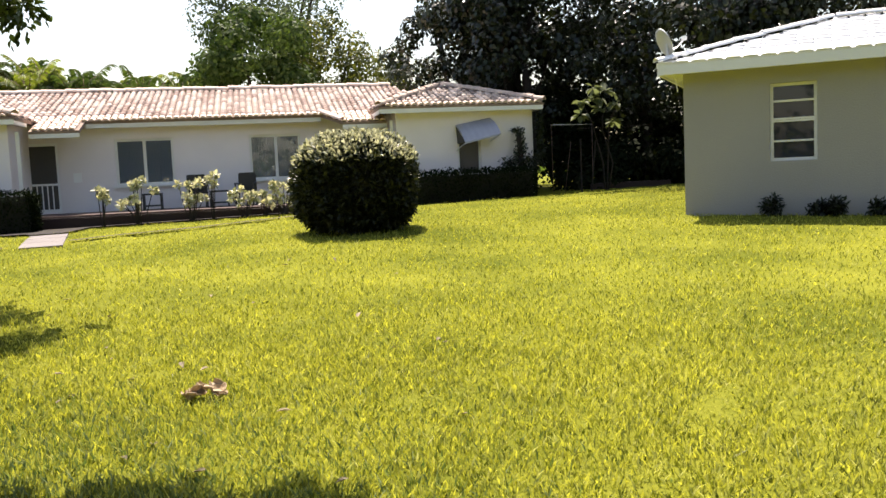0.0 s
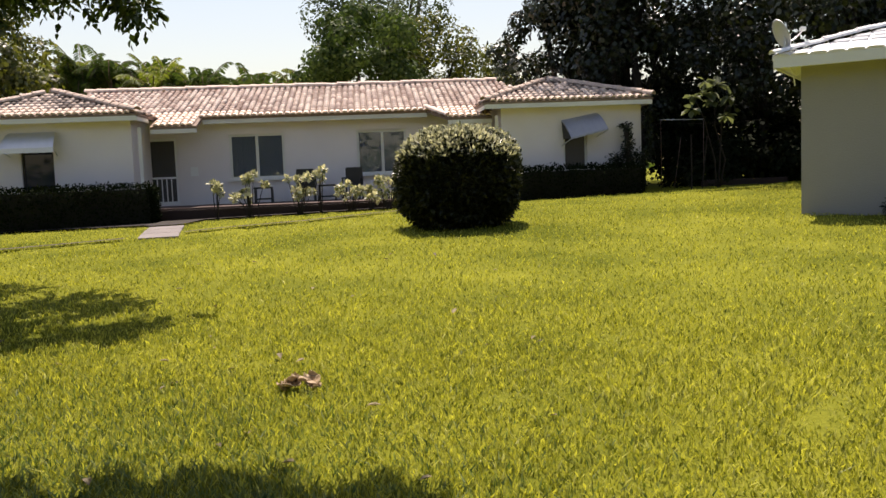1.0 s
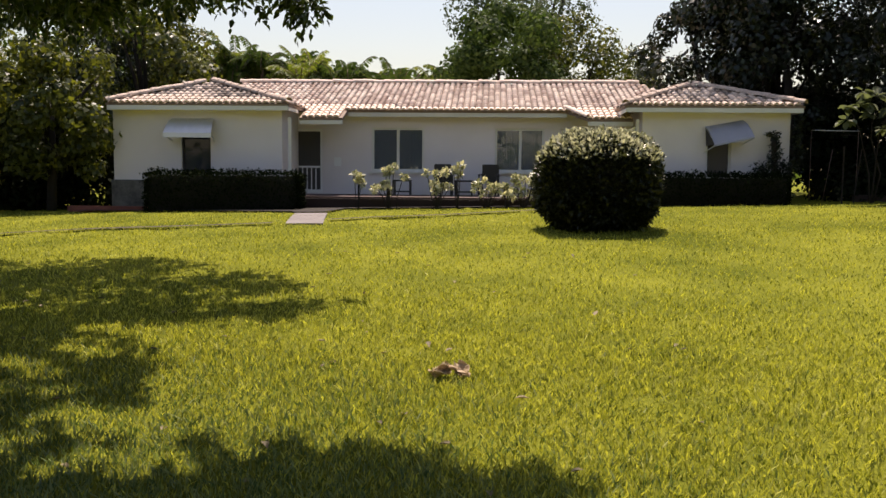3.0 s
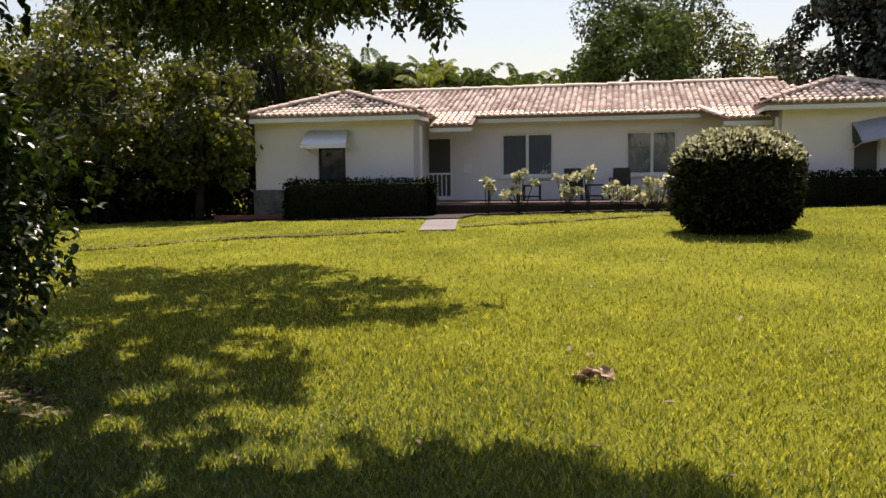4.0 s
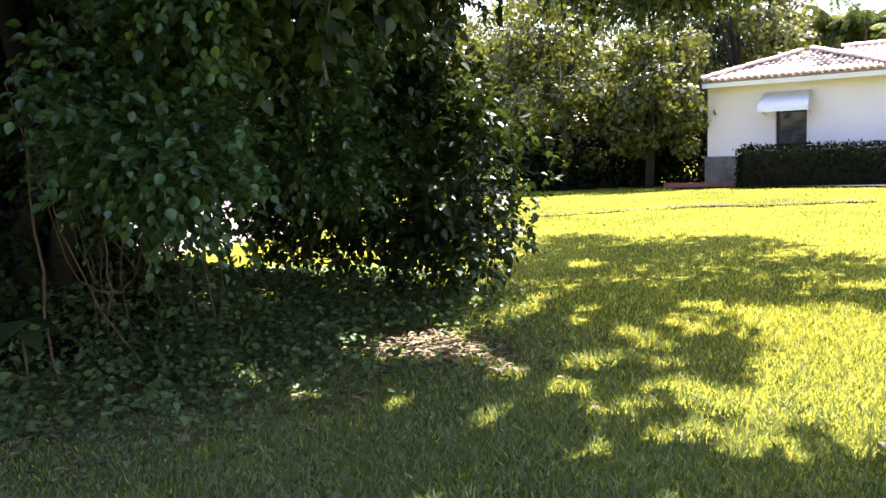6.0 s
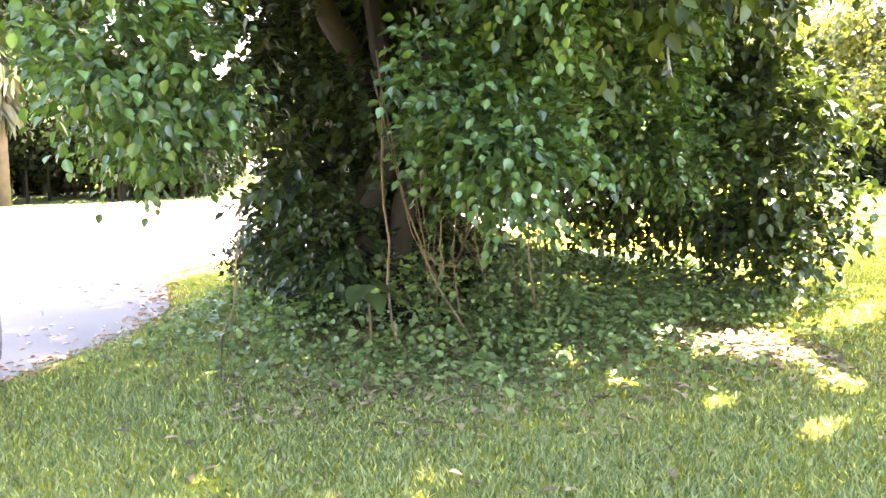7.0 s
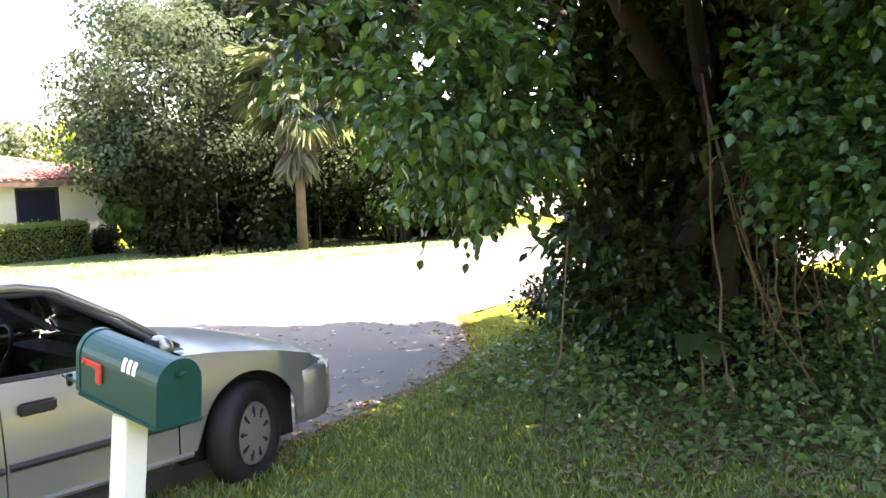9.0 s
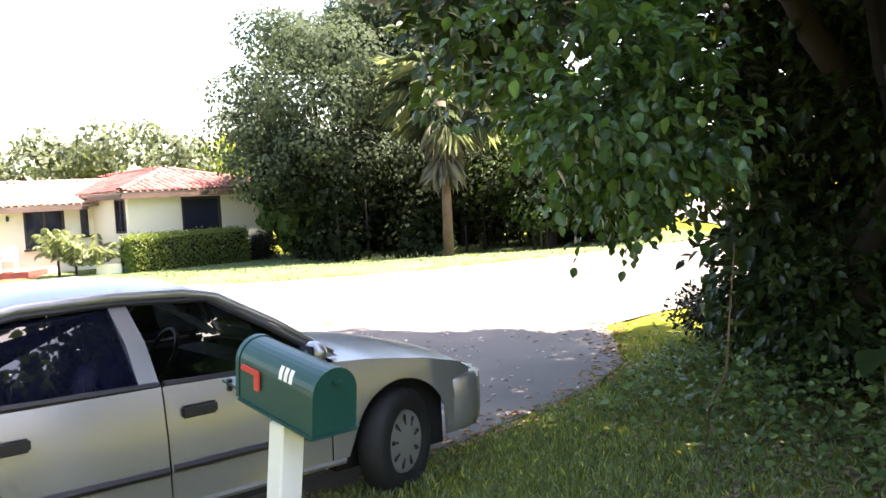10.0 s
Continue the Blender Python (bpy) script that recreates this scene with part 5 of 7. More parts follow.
# pale top leaves: the sun's glint on the bush is put into the colour
LEAF_SUNLIT_TOP = leafy("sunlit_top_leaf", (0.16, 0.17, 0.10), (0.74, 0.72, 0.60), 0.30, rough=0.25, spec=0.7, glow=(1.2, 1.2, 0.8))
# near-black leaves: the bush's shaded front is put into their colour
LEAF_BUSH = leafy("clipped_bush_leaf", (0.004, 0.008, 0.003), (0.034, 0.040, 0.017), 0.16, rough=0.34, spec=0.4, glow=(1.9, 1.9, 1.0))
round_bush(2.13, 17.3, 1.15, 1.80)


def hedge(x0, x1, y0, y1, z0, z1, mat, leaves, label, size=0.07, name="hedge"):
    t = thing(name, label, "hedge")
    n = leaves
    p = np.stack([rng.uniform(x0, x1, n), rng.uniform(y0, y1, n), rng.uniform(z0, z1, n)], 1)
    d = np.zeros((n, 3))
    face = rng.integers(0, 6, n)
    w = 0.05 * rng.normal(size=n)
    for k, (ax, val, s) in enumerate(((2, z1, 1), (1, y0, -1), (1, y0, -1), (0, x0, -1), (0, x1, 1), (1, y1, 1))):
        m = face == k
        p[m, ax] = val + s * w[m]
        d[m, ax] = s
    v, f = leaf_arrays(p, d + 0.9 * rng.normal(size=(n, 3)), size * (0.7 + 0.6 * rng.random(n)), 0.7)
    mesh_of("leaves", v, f, mat, t)
    # solid core: the darkness inside the hedge is put into its colour
    part("shade_core", boxes((x0 + 0.06, x1 - 0.06, y0 + 0.06, y1 - 0.06, z0, z1 - 0.06)), CORE_SHADE, t)
    return t


hedge(-9.38, -5.20, 23.7, 24.5, 0.33, 1.47, LEAF_HEDGE, 9000, "clipped hedge below the wing's window, its shade toned into the leaves")
hedge(4.4, 8.0, 24.0, 24.9, 0.45, 1.52, LEAF_HEDGE, 8000, "clipped hedge along the white wall, its shade toned into the leaves")
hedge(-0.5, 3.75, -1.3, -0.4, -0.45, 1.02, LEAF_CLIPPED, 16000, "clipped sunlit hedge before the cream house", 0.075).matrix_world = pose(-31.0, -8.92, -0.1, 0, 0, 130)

# trees behind and beside the white house
far_tree("broad_tree", "tall green tree behind the white house", 0.7, 41, 0.6, 9.7, 2.8, 16000, 0.19, LEAF_MID, 21, 40, base=0.25, clump=0.3)
far_tree("feathery_tree", "tall thin-leaved tree beyond the roof", 2.2, 52, 0.6, 19, 6.4, 15000, 0.19, LEAF_WOOD, 22, 60, base=0.30, clump=0.2)
far_tree("hazy_tree", "pale green tree beyond the wing's roof", 6.6, 46, 0.6, 7.3, 3.0, 16000, 0.16, LEAF_YARD, 24, 40, base=0.05, clump=0.36)
far_tree("slender_tree", "dark slender tree beside the broad one", 4.2, 44, 0.6, 9.2, 2.3, 12000, 0.17, LEAF_YARD, 23, 44, base=0.05, clump=0.4)
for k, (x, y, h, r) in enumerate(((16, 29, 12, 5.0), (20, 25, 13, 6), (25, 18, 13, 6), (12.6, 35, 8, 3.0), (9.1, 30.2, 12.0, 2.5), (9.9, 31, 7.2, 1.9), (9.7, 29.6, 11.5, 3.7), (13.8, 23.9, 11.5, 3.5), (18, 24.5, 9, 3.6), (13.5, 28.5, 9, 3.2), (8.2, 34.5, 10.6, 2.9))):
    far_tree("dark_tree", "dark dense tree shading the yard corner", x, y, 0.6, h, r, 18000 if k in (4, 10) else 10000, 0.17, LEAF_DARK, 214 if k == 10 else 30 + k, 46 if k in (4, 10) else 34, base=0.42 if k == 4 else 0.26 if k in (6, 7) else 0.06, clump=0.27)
thicket("undergrowth", "undergrowth beside the white house, deep shade toned into its leaves", 9.9, 20, 26.5, 31, 0.5, 4.0, 20000, 0.19, LEAF_SHADY, 41)
thicket("undergrowth", "added low shrubs that stand for the shade behind the planter", 9.3, 17, 26.0, 27.2, 0.5, 1.7, 9000, 0.16, LEAF_SHADY, 47)
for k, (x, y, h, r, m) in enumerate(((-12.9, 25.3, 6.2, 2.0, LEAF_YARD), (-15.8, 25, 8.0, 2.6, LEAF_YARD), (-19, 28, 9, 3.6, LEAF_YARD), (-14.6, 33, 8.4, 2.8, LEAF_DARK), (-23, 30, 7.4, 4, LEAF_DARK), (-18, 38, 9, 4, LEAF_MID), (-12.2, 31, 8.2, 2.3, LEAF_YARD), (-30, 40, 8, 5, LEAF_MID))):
    far_tree("yard_tree", "green tree at the lawn's far edge", x, y, 0.2, h, r, 9500, 0.165, m, 50 + k, 40, base=0.03, clump=0.30)
# filler shrubs where the ground beside the house lies in shade
thicket("undergrowth", "added shrubs that stand for the shade beside the white house", -14.5, -11.6, 26.0, 28.5, 0.1, 3.6, 5000, 0.14, LEAF_SHADY, 48)
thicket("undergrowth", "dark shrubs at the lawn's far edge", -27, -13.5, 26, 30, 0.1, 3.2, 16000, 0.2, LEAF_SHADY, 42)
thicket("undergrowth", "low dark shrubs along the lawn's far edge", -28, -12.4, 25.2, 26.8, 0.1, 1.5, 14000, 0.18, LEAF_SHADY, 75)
for k in range(12):
    # every third palm takes the sunny tone, sunlight put into its leaves
    feather_palm(-16.0 + 1.4 * k + 0.4 * math.sin(5 * k), 47 + 2.5 * math.sin(3 * k), 0.6, 6.35 - 0.11 * k + 0.4 * math.sin(7 * k), 2.0, 200 + k, "green feather palm beyond the roof", 4, LEAF_CLIPPED if k % 3 == 1 else LEAF_MID)
for k, (x, y, h, r) in enumerate(((-12, 55, 8.4, 4), (-6, 56, 7.6, 4), (-18, 54, 9, 4), (-1.5, 57, 5.5, 2.6), (-9, 54, 8.0, 3), (-15, 53, 8.6, 3.2))):
    far_tree("far_tree", "sunlit tree beyond the roof", x, y, 0.6, h, r, 6000, 0.30, LEAF_MID, 70 + k, base=0.1)
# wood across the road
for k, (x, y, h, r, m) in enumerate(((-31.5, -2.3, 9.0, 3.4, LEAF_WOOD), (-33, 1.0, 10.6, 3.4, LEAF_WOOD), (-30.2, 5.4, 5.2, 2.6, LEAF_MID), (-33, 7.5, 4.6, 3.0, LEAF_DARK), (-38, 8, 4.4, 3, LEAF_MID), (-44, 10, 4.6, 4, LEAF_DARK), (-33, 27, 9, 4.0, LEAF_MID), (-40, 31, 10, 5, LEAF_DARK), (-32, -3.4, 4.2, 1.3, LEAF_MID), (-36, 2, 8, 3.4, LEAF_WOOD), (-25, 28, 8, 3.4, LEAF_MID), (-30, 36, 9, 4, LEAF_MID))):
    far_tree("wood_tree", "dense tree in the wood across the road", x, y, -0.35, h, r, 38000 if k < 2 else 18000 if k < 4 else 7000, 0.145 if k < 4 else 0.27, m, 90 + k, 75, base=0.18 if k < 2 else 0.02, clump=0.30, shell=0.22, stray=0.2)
thicket("undergrowth", "undergrowth in the wood across the road, shade toned into its leaves", -34, -27.6, -3.6, 9, -0.35, 4.2, 18000, 0.20, LEAF_SHADY, 43)
thicket("undergrowth", "green undergrowth along the bend of the road", -42, -23, 24.2, 28, -0.1, 3.0, 9000, 0.24, LEAF_MID, 45)
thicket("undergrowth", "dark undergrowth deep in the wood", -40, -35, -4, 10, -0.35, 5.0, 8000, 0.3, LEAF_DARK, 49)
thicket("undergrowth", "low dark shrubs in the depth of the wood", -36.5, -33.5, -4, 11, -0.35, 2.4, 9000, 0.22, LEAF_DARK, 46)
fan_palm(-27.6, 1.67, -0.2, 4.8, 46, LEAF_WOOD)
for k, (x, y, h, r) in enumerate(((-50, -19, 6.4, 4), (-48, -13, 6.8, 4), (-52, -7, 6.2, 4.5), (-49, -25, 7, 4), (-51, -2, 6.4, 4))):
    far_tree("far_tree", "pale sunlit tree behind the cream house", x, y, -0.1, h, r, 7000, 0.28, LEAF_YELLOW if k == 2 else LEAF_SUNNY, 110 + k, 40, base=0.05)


# ---- plants along the terrace and the walls ----
def croton(x, y, z0, h, r, seed, heads):
    g = np.random.default_rng(seed)
    t = thing("croton", "leggy shrub with pale yellow leaf rosettes", "shrub", group="shrubs along the terrace")
    B, A, S, limbs = [], [], [], []
    for k in range(heads):
        top = np.array([x + r * g.uniform(-1, 1), y + 0.25 * g.uniform(-1, 1), z0 + h * g.uniform(0.4, 1.0)])
        limbs.append(([(x + 0.06 * g.normal(), y, z0 - 0.1), ((x + top[0]) / 2, y, z0 + h * 0.3), tuple(top)], [0.018, 0.014, 0.01]))
        m = 20
        d = unit(g.normal(size=(m, 3)) + [0, 0, 0.35])
        B.append(np.repeat(top[None], m, 0) + 0.04 * d)
        A.append(d)
        S.append(0.09 + 0.07 * g.random(m))
    for limb in limbs:
        wood(t, [limb], BARK, "stem", 5)
    v, f = leaf_arrays(np.concatenate(B), np.concatenate(A), np.concatenate(S), 0.85, up=0.5)
    mesh_of("leaves", v, f, LEAF_CROTON, t)


for k, (x, h, r, heads) in enumerate(((-3.6, 1.25, 0.12, 5), (-2.7, 1.25, 0.42, 11), (-1.42, 1.05, 0.36, 10), (-0.86, 1.25, 0.15, 4), (-0.02, 0.85, 0.32, 8), (0.5, 0.7, 0.2, 5), (0.98, 1.05, 0.32, 9))):
    croton(x, 24.2, 0.5, h, r, 300 + k, int(heads * 1.15))


# ---- tree line all round, far off ----
def tree_line():
    t = thing("tree_line", "far ring of trees behind the houses", "trees", kind="stuff")
    g = np.random.default_rng(77)
    cl = []
    for k in range(170):
        a = 2 * math.pi * (k + g.random()) / 170
        r = g.uniform(78, 110)
        h = g.uniform(2.0, 4.6)
        cl.append((r * math.cos(a), r * math.sin(a), h * 0.8, 4.5, 4.5, h))
    foliage("leaves", cl, 14000, 1.1, LEAF_MID, t, 0.7, 0.2, 0.8, 0.0, form="plain")


tree_line()
# unseen trees, added to dim the open sky and darken reflections
for k, (x, y, h, r) in enumerate(((6.5, -8.5, 10.5, 5.2), (-3.0, -9.5, 11, 5.4), (16, -10, 9, 4.5), (15, 3, 8, 3.5))):
    far_tree("sky_screen_tree", "unseen leafy tree added to screen the sky on the lawn's open side", x, y, 0, h, r, 6500, 0.36, LEAF_MID, 140 + k, 34, base=0.32)


# ---- the car ----
PAINT = material("silver_beige_paint", (0.40, 0.392, 0.398), 0.24, 0.06, fine=200, bump=0.0, metal=0.65)
# near-black: shade inside the wheel arches is put into the colour
WELL = material("wheel_well_shade", (0.004, 0.004, 0.004), 0.95, 0.2, fine=60, bump=0.2)
RUBBER = material("black_rubber", (0.009, 0.009, 0.009), 0.75, 0.2, fine=60, bump=0.2)
PLASTIC = material("black_plastic", (0.02, 0.02, 0.022), 0.45, 0.1, bump=0.05)
HUBCAP = material("silver_hubcap", (0.42, 0.41, 0.41), 0.35, 0.15, metal=0.6, bump=0.0)
LAMPGLASS = material("lamp_lens", (0.75, 0.75, 0.72), 0.08, 0.05, bump=0.0)
CLOTH = material("dark_seat_cloth", (0.03, 0.03, 0.035), 0.9, 0.3, fine=150)
TINTED = glass("tinted_car_glass", (0.004, 0.005, 0.014), 0.02, 0.5, 0.45)


CLEAR = window_glass("clear_car_glass", (0.50, 0.55, 0.58), 2.0)
ARCH = 0.368
WHEEL_Z, WHEEL_R = 0.305, 0.32


def car_low(x):
    """Height of the body's lower edge, with the wheel arches cut out of it."""
    z = 0.315 + 0.06 * max(0, x - 0.35)
    for c in (0.0, -2.46):
        d = abs(x - c)
        if d < ARCH:
            z = max(z, WHEEL_Z + 0.02 + math.sqrt(ARCH * ARCH - d * d))
    return z


def curve_at(points, x):
    xs, zs = zip(*points)
    return float(np.interp(x, xs, zs))


SHOULDER = [(-3.46, 0.80), (-3.3, 0.90), (-2.9, 0.935), (-2.2, 0.93), (-1.4, 0.905), (-0.6, 0.88), (-0.2, 0.845), (0.2, 0.785), (0.5, 0.71), (0.66, 0.63), (0.80, 0.52)]
HALF = [(-3.46, 0.62), (-3.35, 0.70), (-3.0, 0.80), (-2.4, 0.838), (-1.2, 0.845), (-0.2, 0.84), (0.25, 0.815), (0.5, 0.77), (0.66, 0.70), (0.76, 0.62), (0.82, 0.52)]


def side_point(x, s, sg):
    """A point of the flank: s runs from the lower edge (0) to the shoulder (1)."""
    z0, z1, h = car_low(x), curve_at(SHOULDER, x), curve_at(HALF, x)
    z = z0 + (max(z1, z0 + 0.03) - z0) * s
    f = (z - 0.52) / 0.42
    y = h * (1 - 0.055 * max(f, 0) ** 2 - 0.05 * min(f, 0) ** 2)
    if 0.47 < z < 0.53:
        y += 0.004
    return (x, sg * y, z)


def flank(x0, x1, sg):
    n = max(4, int(abs(x1 - x0) / 0.035))
    m = 12
    bm = bmesh.new()
    grid = [[bm.verts.new(side_point(x0 + (x1 - x0) * i / n, j / m, sg)) for j in range(m + 1)] for i in range(n + 1)]
    for i in range(n):
        for j in range(m):
            bm.faces.new((grid[i][j], grid[i + 1][j], grid[i + 1][j + 1], grid[i][j + 1]))
    return bm


def deck(x0, x1, crown, inset=0.0, edge=0.0):
    """The top between the two shoulders: bonnet, boot or scuttle."""
    n, m = max(4, int(abs(x1 - x0) / 0.06)), 12
    bm = bmesh.new()
    rows = []
    for i in range(n + 1):
        x = x0 + (x1 - x0) * i / n
        _, y1, z1 = side_point(x, 1, 1)
        y1 -= inset
        rows.append([bm.verts.new((x, y1 * (2 * j / m - 1), z1 + edge + crown * (1 - abs(2 * j / m - 1) ** 2.4))) for j in range(m + 1)])
    for p, q in zip(rows, rows[1:]):
        for j in range(m):
            bm.faces.new((p[j], p[j + 1], q[j + 1], q[j]))
    return bm


def lathe(bm, profile, sides, m):
    rings = []
    for y, r in profile:
        rings.append([bm.verts.new(m @ Vector((r * math.cos(2 * math.pi * k / sides), y, r * math.sin(2 * math.pi * k / sides)))) for k in range(sides)])
    for p, q in zip(rings, rings[1:]):
        for k in range(sides):
            bm.faces.new((p[k], p[(k + 1) % sides], q[(k + 1) % sides], q[k]))
    return rings


def car_wheel(car, x, sg, steer=0.0):
    w = thing("wheel", "", "")
    w.parent = car
    m = Matrix.Translation((x, sg * 0.735, WHEEL_Z)) @ Matrix.Rotation(radians(steer), 4, "Z") @ Matrix.Diagonal((1, sg, 1, 1))
    bm = bmesh.new()
    lathe(bm, [(-0.09, 0.19), (-0.09, 0.29), (-0.06, 0.315), (0.0, 0.32), (0.06, 0.318), (0.085, 0.295), (0.094, 0.25), (0.085, 0.21), (0.05, 0.185)], 36, m)
    part("tyre", bm, RUBBER, w, smooth=True)
    bm = bmesh.new()
    rings = lathe(bm, [(0.055, 0.188), (0.075, 0.183), (0.062, 0.165), (0.070, 0.12), (0.080, 0.06), (0.082, 0.02)], 36, m)
    bm.faces.new(rings[-1])
    part("hubcap", bm, HUBCAP, w, smooth=True)
    for k in range(9):
        a = 2 * math.pi * k / 9
        bm = bmesh.new()
        box(bm, -0.014, 0.014, 0.060, 0.0765, 0.092, 0.168, bevel=0.008)
        bmesh.ops.transform(bm, matrix=m @ Matrix.Rotation(a, 4, "Y"), verts=bm.verts)
        part("vent_slot", bm, PLASTIC, w)


def strip(pts, w0, w1, normal=(0, -1, 0), thick=0.02):
    """A pillar or rail: a flat bar along points, wide in x."""
    bm = bmesh.new()
    pts = [Vector(p) for p in pts]
    rows = []
    for k, p in enumerate(pts):
        w = w0 + (w1 - w0) * k / (len(pts) - 1)
        nrm = Vector(normal)
        rows.append([bm.verts.new(p + Vector((-w / 2, 0, 0))), bm.verts.new(p + Vector((w / 2, 0, 0))), bm.verts.new(p + Vector((w / 2, 0, 0)) - nrm * thick), bm.verts.new(p + Vector((-w / 2, 0, 0)) - nrm * thick)])
    for p, q in zip(rows, rows[1:]):
        for j in range(4):
            bm.faces.new((p[j], p[(j + 1) % 4], q[(j + 1) % 4], q[j]))
    bm.faces.new(rows[0])
    bm.faces.new(rows[-1][::-1])
    return bm


def poly(points, thick=None):
    bm = bmesh.new()
    bm.faces.new([bm.verts.new(p) for p in points])
    return bm


def build_car():
    car = thing("car", "silver-beige four-door saloon parked at the road's edge", "car", (-6.63, -0.70, -0.045), 125.5)
    body = []
    for sg in (-1, 1):
        body += [part("front_wing", flank(-0.50, 0.80, sg), PAINT, car, smooth=True), part("rear_quarter", flank(-3.44, -2.315, sg), PAINT, car, smooth=True)]
        for x0, x1 in ((-1.425, -0.508), (-2.307, -1.433)):
            d = part("door", flank(x0, x1, sg), PAINT, car, smooth=True)
            body.append(d)
            hx = x0 + 0.07
            y = sg * 0.843
            bm = boxes((hx, hx + 0.19, y - 0.012, y + 0.014, 0.735, 0.80), bevel=0.012)
            part("door_handle", bm, PLASTIC, d, "black recessed door handle")
            bm = bmesh.new()
            tube(bm, [(x0 + 0.01, sg * 0.846, 0.505), ((x0 + x1) / 2, sg * 0.850, 0.505), (x1 - 0.01, sg * 0.847, 0.50)], 0.022, 6)
            part("side_moulding", bm, PLASTIC, d)
            bm = bmesh.new()
            tube(bm, [(x0 + 0.01, sg * 0.79, curve_at(SHOULDER, x0) + 0.008), (x1 - 0.01, sg * 0.79, curve_at(SHOULDER, x1) + 0.008)], 0.019, 6)
            part("belt_strip", bm, PLASTIC, d)
        bm = bmesh.new()
        tube(bm, [(-0.50, sg * 0.845, 0.50), (-0.37, sg * 0.842, 0.50)], 0.018, 6)
        part("side_moulding", bm, PLASTIC, car)
        bm = bmesh.new()
        tube(bm, [(-3.2, sg * 0.80, 0.32), (-2.85, sg * 0.82, 0.31), (-2.1, sg * 0.825, 0.305), (-1.2, sg * 0.825, 0.305), (-0.42, sg * 0.825, 0.305)], 0.02, 6)
        part("sill", bm, PAINT, car)
        # pillars and door frames
        yb, yt = sg * 0.765, sg * 0.575
        belt = 0.915
        part("pillar", strip([(-0.42, sg * 0.75, 0.885), (-0.74, sg * 0.68, 1.09), (-1.06, yt, 1.285)], 0.085, 0.07, (0, sg, 0)), PAINT, car)
        part("pillar", strip([(-1.475, yb, belt), (-1.50, sg * 0.69, 1.12), (-1.54, yt, 1.30)], 0.10, 0.09, (0, sg, 0)), PAINT, car)
        part("pillar", strip([(-2.62, yb, 0.93), (-2.45, sg * 0.68, 1.15), (-2.28, yt, 1.29)], 0.22, 0.12, (0, sg, 0)), PAINT, car)
        bm = bmesh.new()
        tube(bm, [(-0.48, sg * 0.775, 0.90), (-0.78, sg * 0.70, 1.10), (-1.08, sg * 0.60, 1.285), (-1.55, sg * 0.585, 1.315), (-2.0, sg * 0.59, 1.31), (-2.28, sg * 0.60, 1.275), (-2.52, sg * 0.70, 1.08)], 0.014, 6)
        part("window_seal", bm, PLASTIC, car)
        bm = bmesh.new()
        tube(bm, [(-0.42, sg * 0.765, 0.915), (-0.72, sg * 0.685, 1.120), (-1.02, sg * 0.588, 1.295), (-1.2, sg * 0.58, 1.332), (-1.55, sg * 0.575, 1.350), (-2.0, sg * 0.575, 1.345), (-2.34, sg * 0.59, 1.29), (-2.62, sg * 0.70, 1.08)], [0.012, 0.016, 0.022, 0.028, 0.028, 0.028, 0.028, 0.028], 8)
        part("roof_rail", bm, PAINT, car, smooth=True)
        part("rear_side_window", poly([(-1.52, yb, belt), (-2.56, yb, 0.93), (-2.42, sg * 0.67, 1.15), (-2.26, yt, 1.27), (-1.58, yt, 1.30)]), TINTED, car)
        part("front_side_window", poly([(-0.50, yb, belt - 0.01), (-1.45, yb, belt), (-1.51, yt, 1.30), (-1.08, yt, 1.275), (-0.78, sg * 0.68, 1.09)]), CLEAR, car)
        bm = bmesh.new()
        bmesh.ops.create_uvsphere(bm, u_segments=16, v_segments=10, radius=1.0, matrix=Matrix.Translation((-0.60, sg * 0.87, 0.955)) @ Matrix.Diagonal((0.055, 0.095, 0.06, 1)))
        mirror = part("door_mirror", bm, PAINT, car, smooth=True)
        part("mirror_glass", boxes((-0.652, -0.644, sg * 0.87 - 0.07, sg * 0.87 + 0.07, 0.915, 0.995), bevel=0.003), TINTED, mirror)
        part("mirror_foot", boxes((-0.62, -0.57, sg * 0.80 - 0.05, sg * 0.80 + 0.05, 0.895, 0.925), bevel=0.008), PLASTIC, mirror)
        car_wheel(car, 0.0, sg, 24)
        car_wheel(car, -2.46, sg)
        part("headlight", boxes((0.60, 0.72, sg * 0.55 - 0.13, sg * 0.55 + 0.13, 0.555, 0.645), bevel=0.02), LAMPGLASS, car, "clear headlight lens")
        part("side_lamp", boxes((0.55, 0.70, sg * 0.70 - 0.03, sg * 0.70 + 0.03, 0.56, 0.63), bevel=0.015), LAMPGLASS, car)
        for wx in (0.0, -2.46):
            part("wheel_well", boxes((wx - 0.40, wx + 0.40, sg * 0.55 - 0.14, sg * 0.55 + 0.14, 0.20, 0.66)), WELL, car)
    for sg in (-1, 1):
        part("door_lining", boxes((-2.35, -0.46, sg * 0.675 - 0.012, sg * 0.675 + 0.012, 0.28, 0.86), bevel=0.004), CLOTH, car)
    part("bonnet", deck(-0.44, 0.66, 0.07), PAINT, car, smooth=True)
    part("boot_lid", deck(-3.44, -2.72, 0.05), PAINT, car, smooth=True)
    part("scuttle", deck(-0.54, -0.45, 0.04, 0.05), PLASTIC, car)
    # roof
    bm = bmesh.new()
    rows = []
